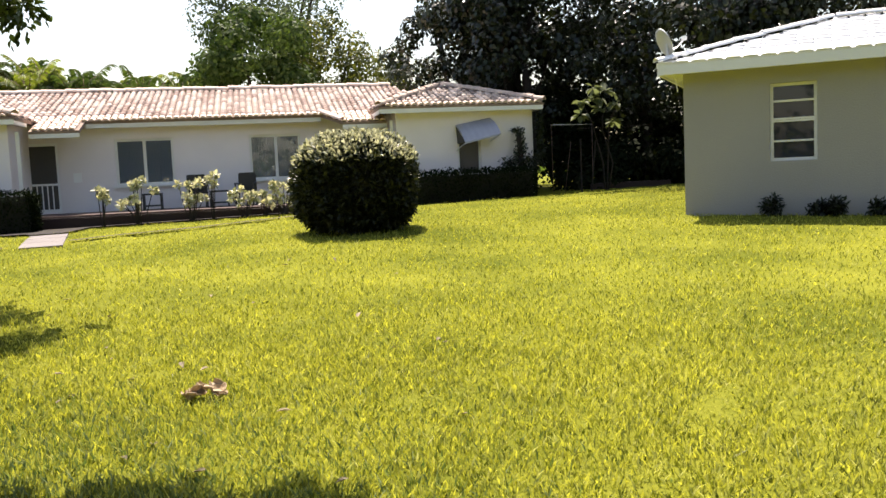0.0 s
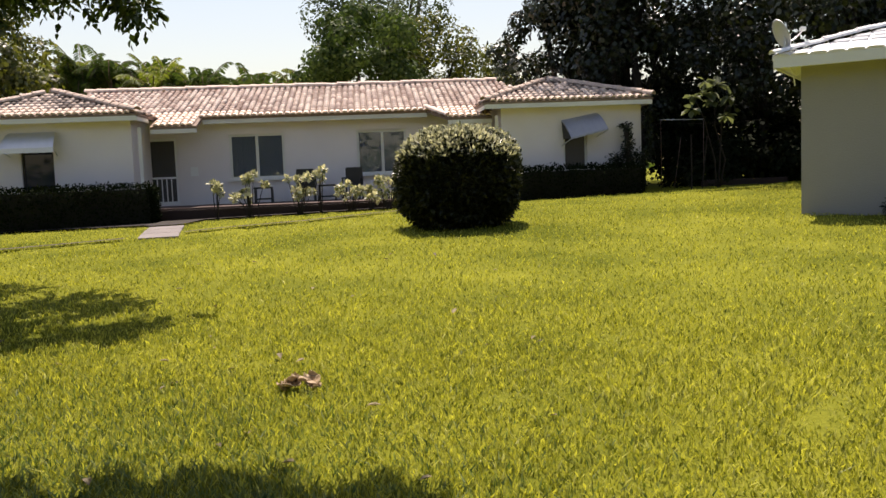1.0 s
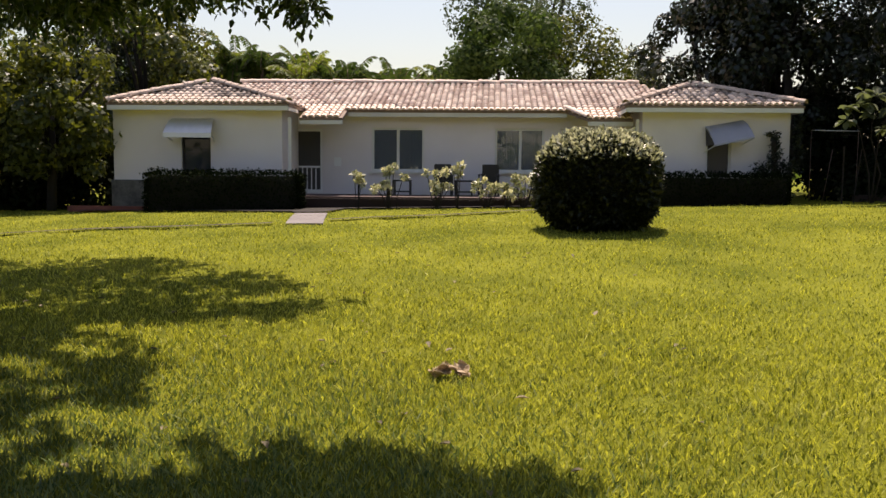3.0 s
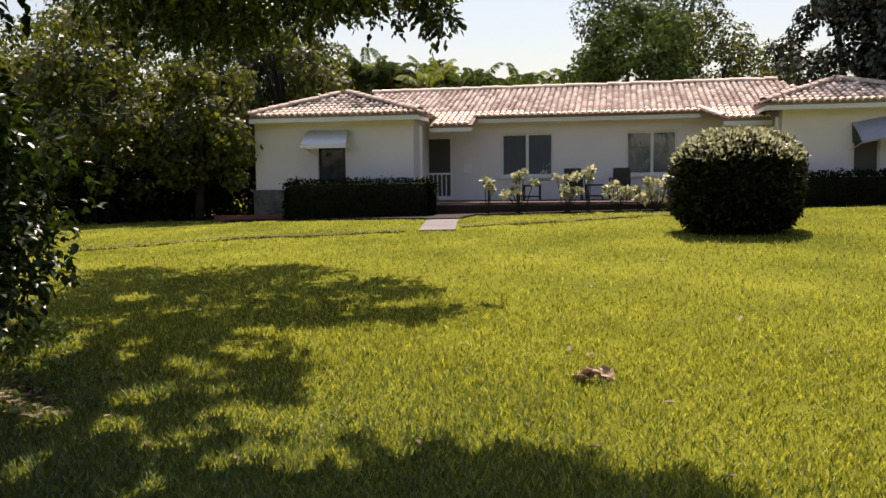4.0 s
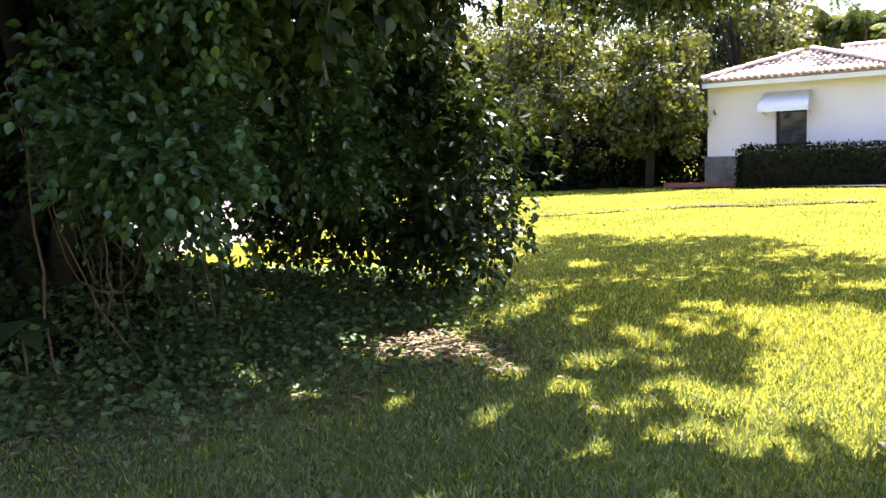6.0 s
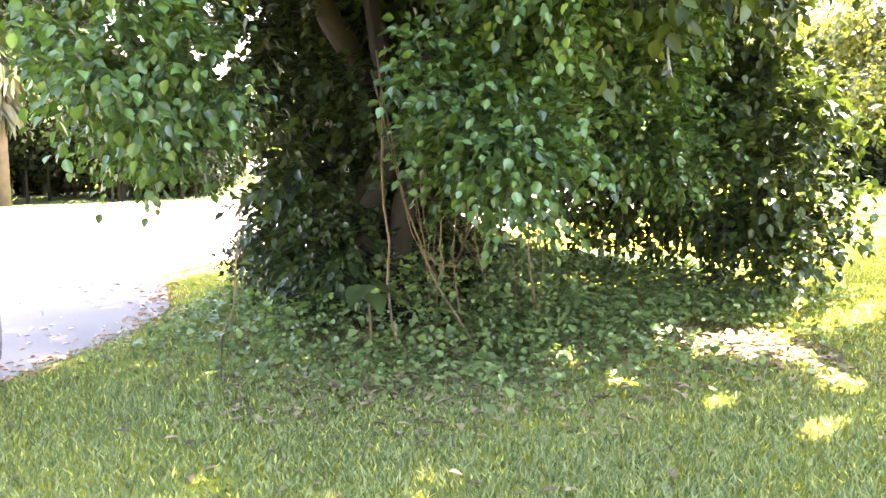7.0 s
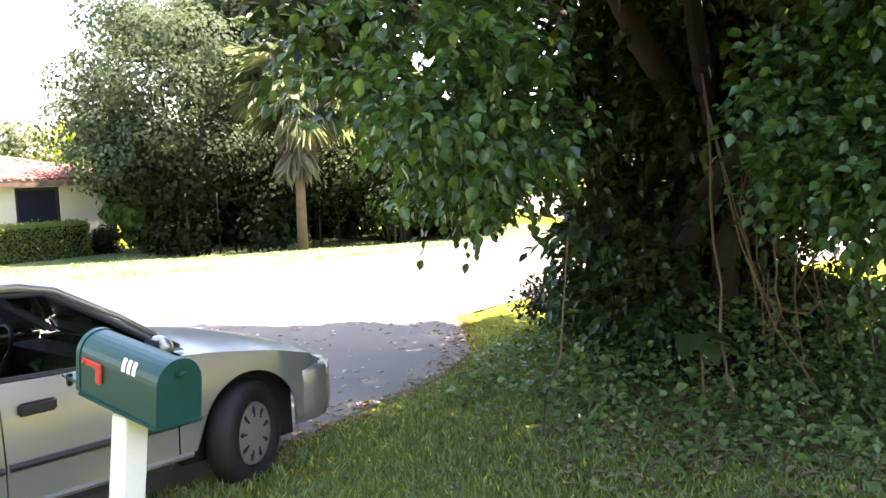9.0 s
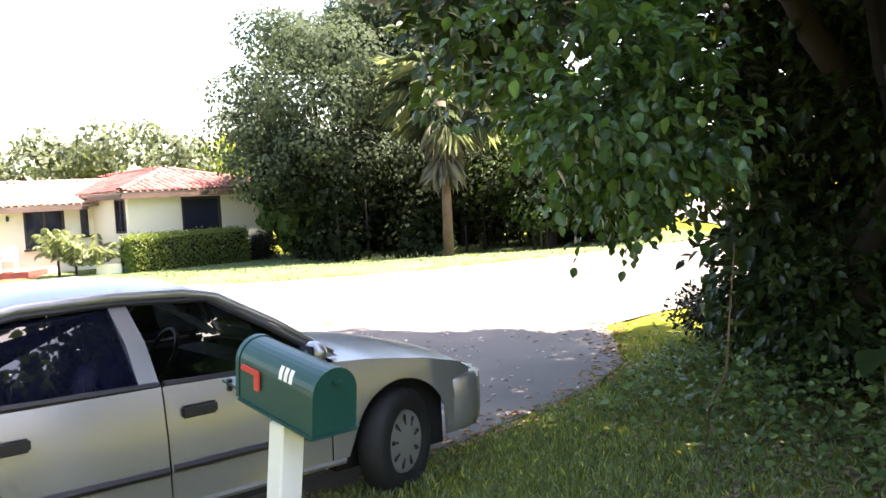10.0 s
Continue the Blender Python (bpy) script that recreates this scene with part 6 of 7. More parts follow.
    for x, z, y in ((-0.98, 1.275, 0.56), (-1.16, 1.345, 0.575), (-1.5, 1.388, 0.585), (-1.9, 1.388, 0.585), (-2.2, 1.350, 0.575), (-2.42, 1.275, 0.56)):
        rows.append([bm.verts.new((x, y * (2 * j / 10 - 1), z + 0.035 * (1 - abs(2 * j / 10 - 1) ** 2.6) - 0.02 * abs(2 * j / 10 - 1) ** 6)) for j in range(11)])
    for p, q in zip(rows, rows[1:]):
        for j in range(10):
            bm.faces.new((p[j], p[j + 1], q[j + 1], q[j]))
    part("roof", bm, PAINT, car, smooth=True)
    part("windscreen", poly([(-0.44, -0.70, 0.895), (-0.44, 0.70, 0.895), (-1.03, 0.55, 1.29), (-1.03, -0.55, 1.29)]), CLEAR, car)
    part("rear_window", poly([(-2.80, -0.66, 0.95), (-2.80, 0.66, 0.95), (-2.31, 0.54, 1.29), (-2.31, -0.54, 1.29)]), TINTED, car)
    # bumpers
    for name, pts in (("front_bumper", [(0.43, -0.775, 0.455), (0.62, -0.76, 0.455), (0.76, -0.64, 0.455), (0.83, -0.40, 0.455), (0.85, 0, 0.455), (0.83, 0.40, 0.455), (0.76, 0.64, 0.455), (0.62, 0.76, 0.455), (0.43, 0.775, 0.455)]),
                      ("rear_bumper", [(-2.9, -0.81, 0.42), (-3.3, -0.76, 0.42), (-3.48, -0.6, 0.42), (-3.52, 0, 0.42), (-3.48, 0.6, 0.42), (-3.3, 0.76, 0.42), (-2.9, 0.81, 0.42)])):
        bm = bmesh.new()
        rows = []
        for p in pts:
            c = Vector(p)
            o = Vector((c.x + 1.3, c.y, 0)).normalized() if p[0] < -2 else Vector((c.x + 0.2, c.y * 1.2, 0)).normalized()
            rows.append([bm.verts.new(c + o * a + Vector((0, 0, b))) for a, b in ((-0.06, 0.165), (0.0, 0.16), (0.012, 0.14), (0.016, 0.03), (0.012, -0.09), (0.0, -0.17), (-0.06, -0.20))])
        for p, q in zip(rows, rows[1:]):
            for j in range(6):
                bm.faces.new((p[j], p[j + 1], q[j + 1], q[j]))
        bm.faces.new(rows[0])
        bm.faces.new(rows[-1][::-1])
        part(name, bm, PAINT, car, smooth=True)
    # inside
    part("cabin_floor", boxes((-2.8, -0.5, -0.74, 0.74, 0.22, 0.30), (-0.78, -0.55, -0.70, 0.70, 0.3, 0.86)), CLOTH, car)
    for y in (-0.36, 0.36):
        part("seat", boxes((-1.75, -1.25, y - 0.25, y + 0.25, 0.30, 0.55), (-1.80, -1.65, y - 0.24, y + 0.24, 0.5, 1.02), bevel=0.04), CLOTH, car)
        rest = part("headrest", boxes((-1.84, -1.72, y - 0.14, y + 0.14, 1.05, 1.24), bevel=0.05), CLOTH, car)
        part("headrest_stem", boxes((-1.79, -1.775, y - 0.07, y - 0.055, 0.98, 1.06), (-1.79, -1.775, y + 0.055, y + 0.07, 0.98, 1.06)), PLASTIC, rest)
    part("rear_seat", boxes((-2.7, -2.2, -0.66, 0.66, 0.30, 0.55), (-2.75, -2.55, -0.66, 0.66, 0.5, 0.98), bevel=0.04), CLOTH, car)
    bm = bmesh.new()
    ring = [Matrix.Translation((-0.98, 0.36, 0.86)) @ Matrix.Rotation(radians(-62), 4, "Y") @ Vector((0.18 * math.cos(a), 0.18 * math.sin(a), 0)) for a in np.linspace(0, 2 * math.pi, 25)]
    tube(bm, ring, 0.015, 6)
    part("steering_wheel", bm, PLASTIC, car)
    for y in (-0.28, 0.2):
        bm = bmesh.new()
        tube(bm, [(-0.46, y, 0.915), (-0.56, y - 0.3, 0.985)], 0.008, 5)
        part("wiper", bm, PLASTIC, car)
    # the hand-sized mirror on the windscreen
    part("inner_mirror", boxes((-0.96, -0.93, -0.11, 0.11, 1.15, 1.21), bevel=0.012), PLASTIC, car)
    return car


build_car()


# ---- the mailbox ----
GREEN = material("dark_green_enamel", (0.006, 0.060, 0.054), 0.38, 0.15, fine=50, bump=0.05)
RED = material("red_enamel", (0.62, 0.06, 0.04), 0.45, 0.2)


def arch(w, h, n=14):
    """Outline of a round-topped box, from the bottom left over the top to the bottom right."""
    r = w / 2
    return [(-r, 0)] + [(-r * math.cos(math.pi * k / n), h - r + r * math.sin(math.pi * k / n)) for k in range(n + 1)] + [(r, 0)]


def arch_solid(bm, x0, x1, w, h, grow=0.0):
    out = arch(w + 2 * grow, h + grow)
    a = [bm.verts.new((x0, y, z)) for y, z in out]
    b = [bm.verts.new((x1, y, z)) for y, z in out]
    bm.faces.new(a[::-1])
    bm.faces.new(b)
    for k in range(len(out)):
        bm.faces.new((a[k], a[(k + 1) % len(out)], b[(k + 1) % len(out)], b[k]))


def build_mailbox():
    m = thing("mailbox", "dark green metal mailbox on a white wooden post", "mailbox", (-3.774, -0.475, 0.0), 37.8)
    tilt = Matrix.Translation((0, 0, 0.942)) @ Matrix.Rotation(0.142, 4, "Y")
    w, h, L = 0.17, 0.22, 0.50

    def put(name, bm, mat, label="", parent=None):
        bmesh.ops.transform(bm, matrix=tilt, verts=bm.verts)
        return part(name, bm, mat, parent or m, label)

    bm = bmesh.new()
    arch_solid(bm, -L, -0.006, w, h)
    put("box", bm, GREEN)
    bm = bmesh.new()
    arch_solid(bm, -0.03, 0.004, w, h, 0.005)
    door = put("door", bm, GREEN)
    put("catch", boxes((0.004, 0.03, -0.018, 0.018, h - 0.05, h - 0.035), bevel=0.004), GREEN, parent=door)
    bm = bmesh.new()
    arch_solid(bm, -L - 0.012, -L + 0.012, w, h, 0.004)
    put("back_rim", bm, GREEN)
    put("base_plate", boxes((-L + 0.01, 0.012, -w / 2 - 0.012, w / 2 + 0.012, -0.012, -0.001), bevel=0.003), GREEN)
    flap = put("rear_flap", boxes((-L - 0.15, -L, -0.075, 0.075, 0.012, 0.024), bevel=0.003), GREEN)
    put("latch", boxes((-L - 0.115, -L - 0.095, -0.075, -0.055, -0.014, 0.036), bevel=0.004), DARKFRAME, "small dark latch", parent=flap)
    flag = put("flag_arm", boxes((-0.455, -0.335, -w / 2 - 0.012, -w / 2 - 0.004, 0.118, 0.138)), RED, "red metal flag")
    put("flag_blade", boxes((-0.365, -0.335, -w / 2 - 0.012, -w / 2 - 0.004, 0.065, 0.118)), RED, parent=flag)
    put("pivot", boxes((-0.45, -0.43, -w / 2 - 0.02, -w / 2 - 0.002, 0.12, 0.136), bevel=0.004), RED, parent=flag)
    for k in range(3):
        bm = bmesh.new()
        c = Vector((-0.215 + 0.032 * k, 0, 0))
        rr = w / 2
        q = []
        for s in (0, 1):
            for ang in (38, 22, 6):
                a = radians(ang)
                q.append((c.x + (0.022 if s else 0) - 0.004 * (ang / 20), -(rr + 0.0015) * math.cos(a), h - rr + (rr + 0.0015) * math.sin(a)))
        v = [bm.verts.new(p) for p in q]
        bm.faces.new((v[0], v[1], v[4], v[3]))
        bm.faces.new((v[1], v[2], v[5], v[4]))
        put("white_bar", bm, WHITE, "plain white number bar")
    bm = bmesh.new()
    lean = [(-0.30, -0.13, -0.1), (-0.24, -0.034, 0.95)]
    ring = []
    for p in lean:
        ring.append([bm.verts.new((p[0] + dx * 0.047, p[1] + dy * 0.047, p[2])) for dx, dy in ((-1, -1), (1, -1), (1, 1), (-1, 1))])
    for k in range(4):
        bm.faces.new((ring[0][k], ring[0][(k + 1) % 4], ring[1][(k + 1) % 4], ring[1][k]))
    bm.faces.new(ring[0][::-1])
    bm.faces.new(ring[1])
    bmesh.ops.bevel(bm, geom=list(bm.edges), offset=0.006, segments=1, affect="EDGES")
    part("post", bm, WHITE, m, "white painted wooden post")
    return m


build_mailbox()


# ---- dish, chairs and small things by the houses ----
def build_dish():
    d = thing("satellite_dish", "grey satellite dish on the roof's corner", "satellite dish", (7.95, 15.85, 3.42), 0)
    bm = bmesh.new()
    rings = []
    for k in range(6):
        r = 0.28 * k / 5
        rings.append([bm.verts.new((1.15 * r * math.cos(a), 0.55 * r * r, r * math.sin(a))) for a in np.linspace(0, 2 * math.pi, 24, endpoint=False)] if k else [bm.verts.new((0, 0, 0))])
    for k in range(24):
        bm.faces.new((rings[0][0], rings[1][k], rings[1][(k + 1) % 24]))
        for p, q in zip(rings[1:], rings[2:]):
            bm.faces.new((p[k], p[(k + 1) % 24], q[(k + 1) % 24], q[k]))
    bmesh.ops.transform(bm, matrix=Matrix.Translation((0.0, 0.0, 0.38)) @ Matrix.Rotation(radians(84), 4, "Z") @ Matrix.Rotation(radians(-24), 4, "X"), verts=bm.verts)
    ob = part("reflector", bm, ALU, d, smooth=True)
    ob.modifiers.new("thick", "SOLIDIFY").thickness = 0.012
    for name, pts, r in (("mast", [(0.02, 0, -0.05), (0.02, 0, 0.34)], 0.025), ("feed_arm", [(0.02, 0, 0.18), (0.22, 0.0, 0.28), (0.36, 0.0, 0.42)], 0.014)):
        bm = bmesh.new()
        tube(bm, pts, r, 8)
        part(name, bm, ALU, d)
    part("feed_horn", boxes((0.31, 0.41, -0.035, 0.035, 0.40, 0.48), bevel=0.012), WHITE, d)
    c = thing("aerial_cable", "white cable looped below the roof's edge", "cable", (8.0, 15.9, 0))
    bm = bmesh.new()
    tube(bm, [(0.0, -0.05, 3.3), (0.05, -0.12, 3.12), (0.14, -0.12, 3.02), (0.27, -0.1, 3.08), (0.2, -0.1, 3.2), (0.1, -0.1, 3.05), (0.13, -0.1, 2.85)], 0.012, 6)
    part("cable", bm, WHITE, c)


build_dish()


def chair(x, y, turn, z):
    c = thing("patio_chair", "dark patio chair on the terrace", "chair", (x, y, z), turn, group="chairs on the terrace")
    part("seat", boxes((-0.26, 0.26, -0.26, 0.24, 0.40, 0.45), bevel=0.02), PLASTIC, c)
    part("backrest", boxes((-0.26, 0.26, 0.22, 0.27, 0.45, 0.95), bevel=0.02), PLASTIC, c)
    for sx in (-0.25, 0.25):
        part("armrest", boxes((sx - 0.03, sx + 0.03, -0.25, 0.24, 0.62, 0.66), bevel=0.01), PLASTIC, c)
        for sy in (-0.23, 0.22):
            part("leg", boxes((sx - 0.02, sx + 0.02, sy - 0.02, sy + 0.02, 0, 0.64)), PLASTIC, c)


chair(-1.36, 26.4, 8, FLOOR - 0.03)
chair(0.0, 26.5, -12, FLOOR - 0.03)


def side_table(x, y, z):
    c = thing("side_table", "low dark side table on the terrace", "table", (x, y, z))
    part("top", boxes((-0.27, 0.27, -0.2, 0.2, 0.42, 0.47), bevel=0.01), PLASTIC, c)
    part("shelf", boxes((-0.24, 0.24, -0.18, 0.18, 0.1, 0.14)), PLASTIC, c)
    for sx in (-0.24, 0.24):
        for sy in (-0.17, 0.17):
            part("leg", boxes((sx - 0.02, sx + 0.02, sy - 0.02, sy + 0.02, 0, 0.42)), PLASTIC, c)


side_table(-2.6, 26.5, FLOOR - 0.03)
side_table(-0.75, 26.6, FLOOR - 0.03)


def sign_plate():
    s = thing("wall_plate", "small pale plate beside the front door", "plate", (-4.72, YC - 0.012, 1.86))
    part("plate", boxes((-0.11, 0.11, -0.02, 0.008, -0.14, 0.13), bevel=0.006), WHITE, s)
    part("dark_bar", boxes((-0.06, 0.06, -0.016, -0.013, -0.025, 0.015)), DARKFRAME, s)


sign_plate()


def yard_clutter():
    """Shaded yard corner: a line with its posts, a red planter edge, a pale climbing plant."""
    z = 0.6
    posts = thing("clothes_line", "thin clothes line between leaning poles", "clothes line", (9.6, 24.6, z))
    for name, pts, r in (("pole", [(0, 0, -0.1), (0, 0, 1.75)], 0.022), ("pole", [(0.35, 0.2, -0.1), (0.55, 0.2, 1.7)], 0.02), ("line", [(-0.1, 0, 2.05), (1.0, 0.1, 2.04), (2.2, 0.1, 2.1)], 0.008)):
        bm = bmesh.new()
        tube(bm, pts, r, 6)
        part(name, bm, BARK, posts)
    p = thing("planter_edge", "low dark red planter wall in deep shade", "planter", (11.3, 25.5, z))
    part("wall", boxes((-1.0, 1.6, 0, 0.2, -0.15, 0.42), bevel=0.02), REDPAINT, p)
    c = thing("climber", "dark cactus-like plant against the white wall", "plant", (7.9, 25.0, 0.6))
    bm = bmesh.new()
    tube(bm, [(0, 0, 0), (0.02, 0, 0.9), (-0.05, 0, 2.0)], [0.12, 0.10, 0.07], 8)
    part("stem", bm, BARK, c)
    foliage("leaves", [(-0.35, -0.1, 1.05, 0.32, 0.2, 0.28), (0.3, -0.1, 1.1, 0.32, 0.2, 0.3), (-0.06, 0, 2.05, 0.16, 0.14, 0.12), (0.0, 0, 1.45, 0.18, 0.15, 0.5), (0.62, 0.1, 2.2, 0.10, 0.12, 0.5), (0.66, 0.1, 1.5, 0.10, 0.12, 0.5)], 1500, 0.10, LEAF_DARK, c, 0.9, 0.2, 0.5)


yard_clutter()


def yard_shrub():
    """A tall leggy shrub with big pale leaves that stands in a shaft of sun before the dark trees."""
    t = thing("tall_shrub", "leggy shrub with big sunlit pale green leaves", "shrub")
    g = np.random.default_rng(21)
    heads = [(9.45, 24.0, 3.35), (9.75, 23.9, 3.75), (10.15, 24.1, 3.65), (10.45, 23.9, 3.3), (10.35, 24.0, 2.8), (9.35, 23.9, 3.0), (10.05, 24.0, 3.15), (10.0, 24.3, 3.5), (9.75, 24.1, 3.4)]
    for k, c in enumerate(heads):
        if k % 3 == 0:
            wood(t, [([(10.3, 24.5, 0.4), (10.2 + 0.05 * k, 24.4, 1.6), ((c[0] + 10.2) / 2, 24.2, c[2] - 0.6), c], [0.03, 0.025, 0.018, 0.01])], BARK, "stem", 5)
        m = 9
        d = unit(g.normal(size=(m, 3)) * [1, 1, 0.5] + [0, -0.1, 0.1])
        v, f = leaf_arrays(np.repeat([c], m, 0) + 0.05 * d, d - [0, 0, 0.25], 0.20 + 0.16 * g.random(m), 0.75, up=0.85, form="oval")
        mesh_of("rosette", v, f, LEAF_SUNNY, t)


yard_shrub()


def garden_frame():
    """A thin pale pipe frame that stands in the dark yard corner."""
    t = thing("garden_frame", "thin pale pipe frame in the dark yard corner", "frame")
    for name, a, b in (("post", (9.08, 25.6, 0.45), (9.07, 25.6, 2.83)), ("brace", (9.40, 25.6, 0.45), (9.68, 25.6, 2.30)), ("post", (10.35, 25.6, 0.45), (10.37, 25.6, 2.83)), ("rail", (9.05, 25.6, 2.83), (10.40, 25.6, 2.81))):
        bm = bmesh.new()
        tube(bm, [a, b], [0.010, 0.010], 8)
        part(name, bm, ALU if name == "rail" else FASCIA, t, smooth=True)


garden_frame()


def wall_weeds():
    a = math.radians(-36)
    for k, (s, h) in enumerate(((1.55, 0.36), (2.35, 0.25), (2.6, 0.32), (3.3, 0.28))):
        x, y = 8.22 + s * math.cos(a) + 0.2 * math.sin(a), 15.75 + s * math.sin(a) - 0.2 * math.cos(a)
        w = thing("weed", "low weed at the foot of the grey wall", "weed", group="weeds along the grey wall")
        z = float(lawn_z(x, y))
        foliage("leaves", [(x, y, z + h * 0.5, 0.2, 0.15, h * 0.5)], 260, 0.09, LEAF_DARK, w, 0.9, 0.0, 0.5, z)


wall_weeds()


def cream_front():
    p = thing("front_shrub", "spiky yellow-green palm shrub before the cream house", "shrub", (0, 0, 0))
    g = np.random.default_rng(5)
    B, A, S = [], [], []
    for cx, cy in ((-30.3, -11.1), (-30.2, -10.5), (-30.2, -9.8)):
        for f in range(14):
            b, a, s, rib = frond_arrays((cx, cy, 0.1 + 0.25 * (cy < -11)), 2.4 * f + 0.4 * g.random(), 1.05 * g.uniform(0.6, 1.1), g.uniform(0.9, 2.3), 0.95, 18, 0.30, g)
            B.append(b), A.append(a), S.append(s)
    v, f = leaf_arrays(np.concatenate(B), np.concatenate(A), np.concatenate(S), 0.22, up=0.8)
    mesh_of("fronds", v, f, LEAF_PALE, p)
    for cx, cy in ((-30.3, -11.1), (-30.2, -10.5), (-30.2, -9.8)):
        wood(p, [([(cx, cy, -0.5), (cx, cy, 0.1 + 0.25 * (cy < -11))], [0.05, 0.04])], BARK, "stem", 6)
    e = thing("dark_shrub", "small dark shrub at the cream house corner", "shrub")
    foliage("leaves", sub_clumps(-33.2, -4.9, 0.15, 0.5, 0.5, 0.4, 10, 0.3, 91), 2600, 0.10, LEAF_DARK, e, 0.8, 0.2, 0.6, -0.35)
    wood(e, [([(-33.2, -4.9, -0.5), (-33.2 + 0.15 * k, -4.9, 0.3)], [0.03, 0.01]) for k in (-1, 0, 1)], BARK, "stem", 5)
    q = thing("low_wall", "low cream wall beside the entrance", "wall", (-30.0, -9.6, -0.4), 90)
    part("wall", boxes((-0.2, 0.62, 0, 0.2, 0, 0.50), bevel=0.02), STUCCO_CREAM, q)
    c = thing("white_chair", "white garden chair on the cream house's step", "chair", (-30.7, -12.85, -0.02), 100)
    part("seat", boxes((-0.25, 0.25, -0.25, 0.25, 0.38, 0.42), bevel=0.02), WHITE, c)
    for k in range(5):
        part("slat", boxes((-0.24 + 0.1 * k, -0.17 + 0.1 * k, 0.22, 0.25, 0.42, 0.85)), WHITE, c)
    for sx in (-0.22, 0.22):
        for sy in (-0.22, 0.22):
            part("leg", boxes((sx - 0.02, sx + 0.02, sy - 0.02, sy + 0.02, 0, 0.38)), WHITE, c)
    s = thing("entrance_step", "red brick entrance step", "step", (-30.2, -13.0, -0.42), 90)
    part("tread", boxes((-2.2, 1.1, -0.1, 2.0, 0, 0.2), bevel=0.02), BRICK_RED, s)
    part("tread", boxes((-2.2, 0.85, 0.25, 2.0, 0.204, 0.40), bevel=0.02), BRICK_RED, s)
    b = thing("green_bin", "small dark green bin beside the hedge", "bin", (-30.0, -8.76, -0.38))
    bm = bmesh.new()
    tube(bm, [(0, 0, 0), (0, 0, 0.30)], [0.10, 0.13], 12)
    part("body", bm, GREEN, b)
    bm = bmesh.new()
    tube(bm, [(0, 0, 0.304), (0, 0, 0.35)], [0.14, 0.12], 12)
    part("lid", bm, GREEN, b)


cream_front()


# ---- litter on the lawn ----
def fallen_husk():
    z = float(lawn_z(-0.2, 6.6)) + 0.02
    h = thing("fallen_husk", "dry brown curled leaves lying on the lawn", "dry leaves", (-0.2, 6.6, z), 0)
    g = np.random.default_rng(8)
    for k in range(8):
        bm = bmesh.new()
        l, wid, curl = g.uniform(0.10, 0.2), g.uniform(0.03, 0.06), g.uniform(0.5, 1.5)
        rows = []
        for i in range(6):
            s = i / 5
            w = wid * math.sin(math.pi * (0.12 + 0.8 * s))
            rows.append([bm.verts.new((l * (s - 0.5), w * b, 0.02 * b * b * curl + 0.05 * curl * (s - 0.5) ** 2 + 0.006 * g.normal())) for b in (-1, -0.4, 0.1, 0.5, 1)])
        for p, q in zip(rows, rows[1:]):
            for j in range(4):
                bm.faces.new((p[j], p[j + 1], q[j + 1], q[j]))
        bmesh.ops.transform(bm, matrix=pose(0.075 * g.normal(), 0.03 * g.normal(), 0.015 + 0.006 * k, g.uniform(-40, 40), g.uniform(-25, 25), g.uniform(0, 360)), verts=bm.verts)
        ob = part("dry_leaf", bm, DRY, h)
        ob.modifiers.new("thick", "SOLIDIFY").thickness = 0.004


fallen_husk()


def litter():
    n = 4170
    x = np.r_[rng.uniform(-13, 2, 150), rng.normal(-6.0, 1.0, 2600), rng.uniform(-12.5, -6.5, 520), rng.normal(-4.65, 0.50, 900)]
    y = np.r_[rng.uniform(2, 14, 150), rng.normal(3.4, 1.0, 2600), rng.uniform(-3, 3.5, 520), rng.normal(5.45, 0.32, 900)]
    edge = np.array(ROAD_NEAR[4:11])
    pick = rng.random(420) * (len(edge) - 1.001)
    i = pick.astype(int)
    rim = edge[i] + (edge[i + 1] - edge[i]) * (pick - i)[:, None] + 0.17 * rng.normal(size=(420, 2))
    q = np.stack([rim[:, 0], rim[:, 1], np.where(road_depth(rim[:, 0], rim[:, 1]) > 0, ROAD_Z + 0.006, ground_z(rim[:, 0], rim[:, 1]) + 0.03)], 1)
    v, f = leaf_arrays(q, rng.normal(size=q.shape) * [1, 1, 0.1], 0.05 + 0.05 * rng.random(420), 0.6, up=0.97)
    tagged(mesh_of("fallen_leaves", v, f, FALLEN), "orange leaves gathered along the road's edge", "leaves", kind="stuff")
    d = road_depth(x, y)
    z = np.where(d > 0, ROAD_Z + 0.006, ground_z(x, y) + 0.015 + 0.045 * rng.random(n))
    p = np.stack([x, y, z], 1)
    for on_road, mat, text in ((True, BLEACHED, "pale dry leaves scattered on the road"), (False, LITTER, "brown leaves lying on the shaded lawn")):
        q = p[(d > 0) == on_road]
        v, f = leaf_arrays(q, rng.normal(size=q.shape) * [1, 1, 0.1], 0.05 + 0.05 * rng.random(len(q)), 0.6, up=0.97)
        tagged(mesh_of("fallen_leaves", v, f, mat), text, "leaves", kind="stuff")
    s = thing("fallen_stick", "pale dry stick at the tree's edge", "stick")
    bm = bmesh.new()
    z = float(lawn_z(-8.4, 11.6))
    tube(bm, [(-9.0, 11.2, z + 0.05), (-8.6, 11.5, z + 0.12), (-8.1, 11.7, z + 0.06)], [0.03, 0.025, 0.012], 6)
    part("stick", bm, VINE, s)


litter()


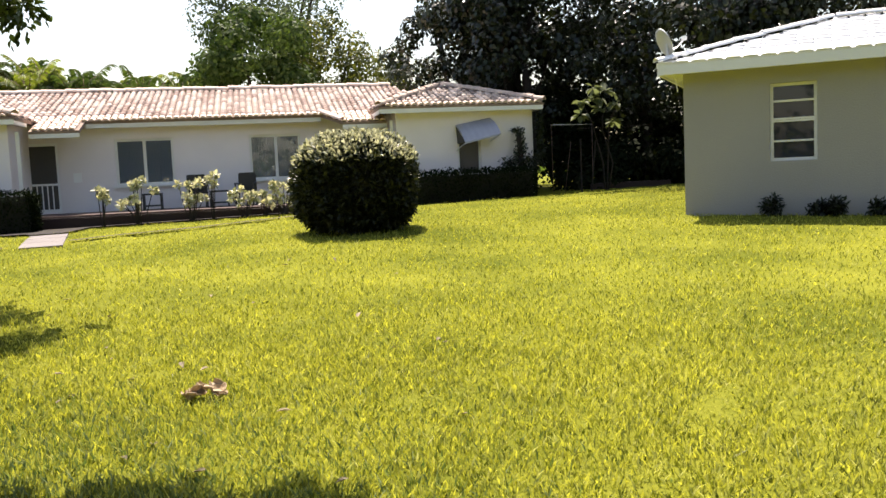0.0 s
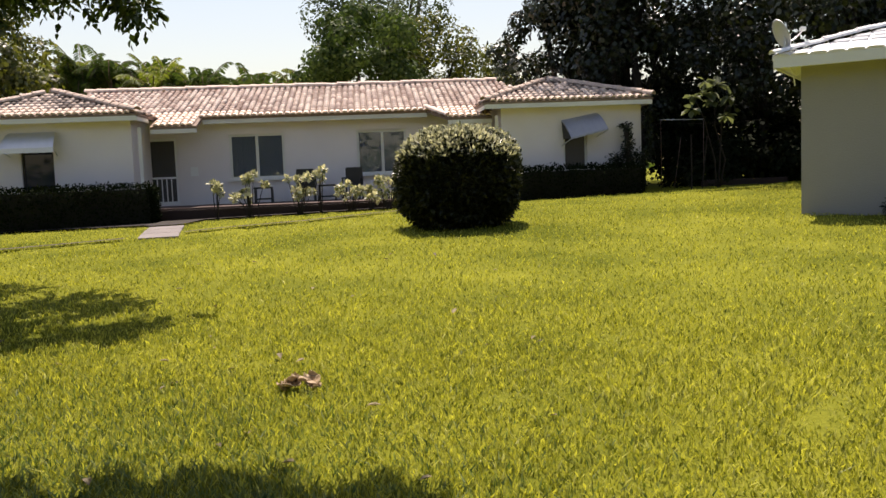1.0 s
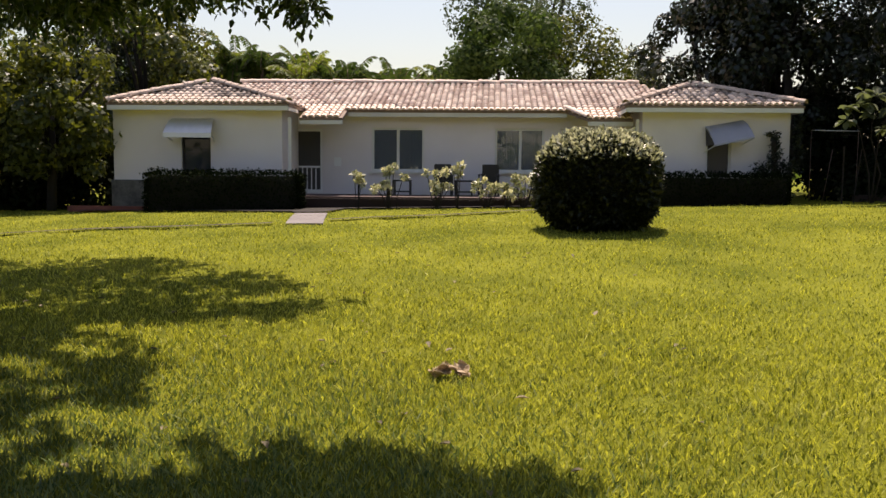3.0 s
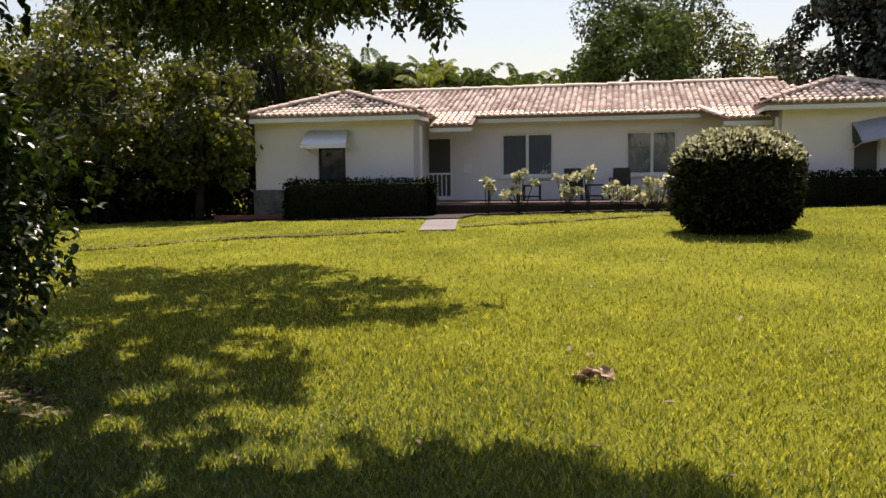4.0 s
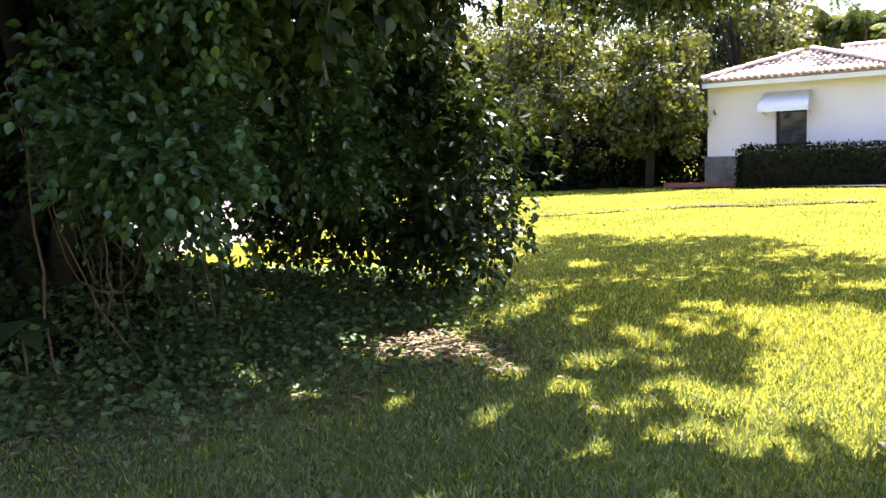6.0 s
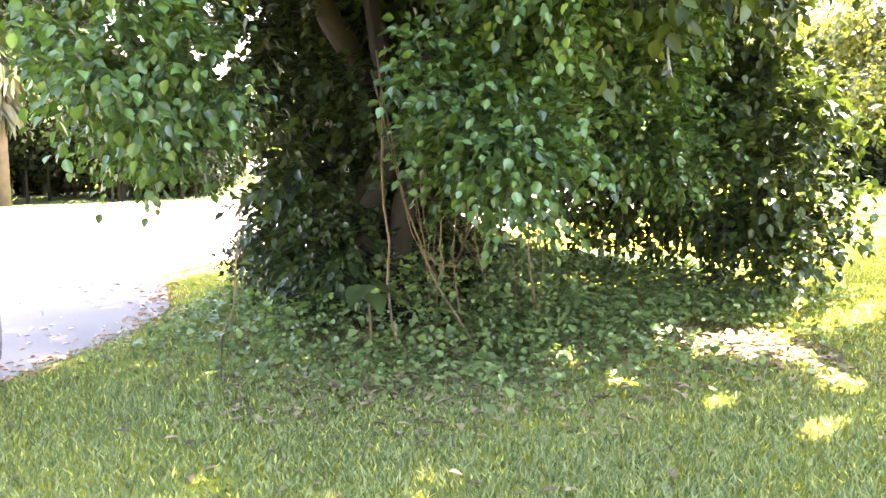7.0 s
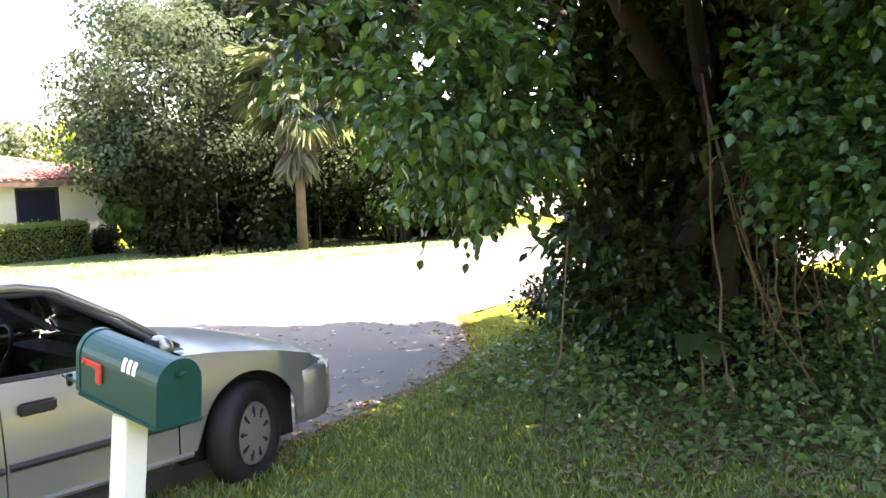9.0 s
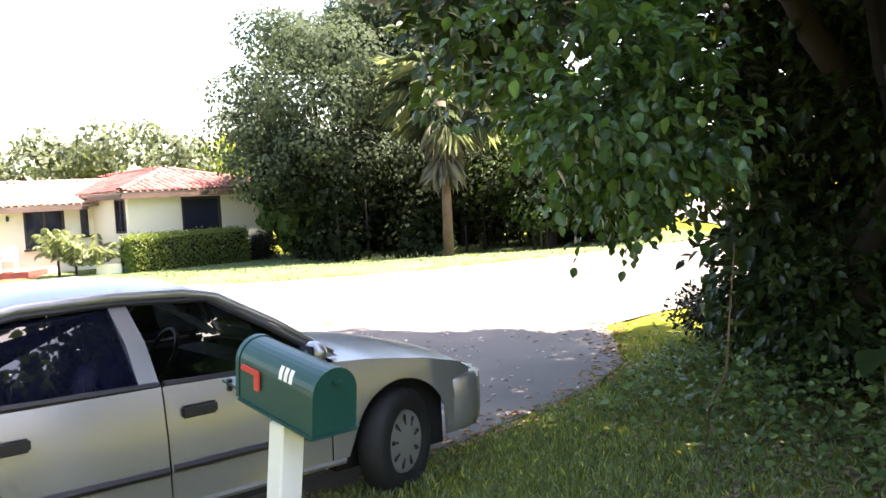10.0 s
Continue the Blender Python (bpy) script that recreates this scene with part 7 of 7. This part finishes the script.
def lawn_edge():
    """A narrow dug edge that crosses the lawn before the house."""
    V, F = [], []
    for run in ([(-11.2, 14.3), (-10.0, 15.5), (-9.05, 16.5), (-7.9, 17.35), (-6.1, 17.95), (-4.4, 18.65)], [(-3.5, 19.45), (-2.7, 20.05), (-1.0, 20.7), (0.86, 22.1), (2.2, 22.9)]):
        pts = []
        for a, b in zip(run, run[1:]):
            for s in np.linspace(0, 1, 12, endpoint=False):
                pts.append((a[0] + (b[0] - a[0]) * s, a[1] + (b[1] - a[1]) * s))
        base = len(V)
        for i, (x, y) in enumerate(pts):
            w = 0.045 + 0.03 * rng.random()
            z = float(lawn_z(x, y)) + 0.035
            V += [(x, y - w * 3, z + 0.012), (x, y + w * 3, z + 0.012)]
        for i in range(len(pts) - 1):
            F.append((base + 2 * i, base + 2 * i + 1, base + 2 * i + 3, base + 2 * i + 2))
    tagged(mesh_of("lawn_edging", V, F, SOIL), "narrow bare soil edge across the lawn", "edging", kind="structure")


lawn_edge()


# ---- grass ----
def grass(name, n, r0, r1, a0, a1, height, width, label, shady=None, blade=None):
    """Single blades round the place where one stands, thinning with distance."""
    r = r0 + (r1 - r0) * rng.random(n)
    a = np.radians(a0 + (a1 - a0) * rng.random(n) + 6 * rng.normal(size=n))
    x, y = -0.2 - r * np.sin(a), 0.1 + r * np.cos(a)
    tufts = 0.5 + 0.5 * np.sin(2.1 * x + 1.3 * np.sin(1.7 * y)) * np.sin(1.9 * y + 0.8 * np.sin(2.3 * x))
    fade = np.clip((r1 - r) / (0.4 * (r1 - r0)), 0, 1) * np.clip((r - r0) / (0.2 * (r1 - r0)) + (r0 < 5), 0, 1)
    ok = (rng.random(n) < fade) & (road_depth(x, y) < 0.03 + 0.07 * rng.normal(size=n)) & (y < 24)
    for cx, cy, rr in ((-7.4, 4.7, 1.9), (-4.8, 5.5, 0.5)):
        ok &= (np.hypot(x - cx, y - cy) > rr * (1 + 0.3 * rng.normal(size=n))) | (rng.random(n) < 0.15)
    px = -4.27 - 0.168 * (y - 18.55)
    ok &= ~((x > px - 0.03) & (x < px + 0.85) & (y > 18.5) & (y < 22.1))
    # blades near the tree take the tone that has its shade put in
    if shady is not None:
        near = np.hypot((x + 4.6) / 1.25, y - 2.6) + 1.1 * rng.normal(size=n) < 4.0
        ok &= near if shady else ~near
    x, y, tufts = x[ok], y[ok], tufts[ok]
    m = len(x)
    z = ground_z(x, y) - 0.005
    h = height * (0.45 + 0.6 * rng.random(m) + 0.35 * tufts)
    w = width * (0.6 + 0.8 * rng.random(m))
    t = rng.uniform(0, 2 * math.pi, m)
    side = np.stack([np.cos(t), np.sin(t), 0 * t], 1)
    lean = rng.normal(size=(m, 3)) * [0.42, 0.42, 0]
    p = np.stack([x, y, z], 1)
    up = np.array([0, 0, 1.0])
    mid = p + h[:, None] * (0.5 * up + 0.24 * lean)
    tip = p + h[:, None] * (0.95 * up + 0.95 * lean)
    hw = 0.55 * w[:, None] * side
    V = np.stack([p, mid + hw, tip, mid - hw], 1).reshape(-1, 3)
    k = 4 * np.arange(m)[:, None]
    tri = np.concatenate([k + [0, 1, 3], k + [3, 1, 2]], 1).reshape(-1, 3)
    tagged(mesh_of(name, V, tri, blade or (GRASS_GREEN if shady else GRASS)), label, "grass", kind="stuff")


grass("grass", 260000, 1.6, 11, -45, 95, 0.060, 0.0090, "sunlit yellow-green lawn grass blades", False)
grass("grass", 175000, 5.5, 28, -42, 60, 0.055, 0.0125, "sunlit yellow-green lawn grass blades", False)
grass("shade_grass", 300000, 1.5, 11, -25, 125, 0.066, 0.0092, "greener lawn grass, toned darker for the tree's shade", True)
grass("grass", 80000, 0.15, 9, -180, 180, 0.055, 0.011, "sunlit yellow-green lawn grass blades", None)
grass("grass", 9000, 6, 22, -95, -42, 0.06, 0.02, "sunlit yellow-green lawn grass blades", None)
grass("grass", 26000, 20, 40, 60, 125, 0.09, 0.035, "lawn grass blades beyond the road", None, GRASS_GREEN)
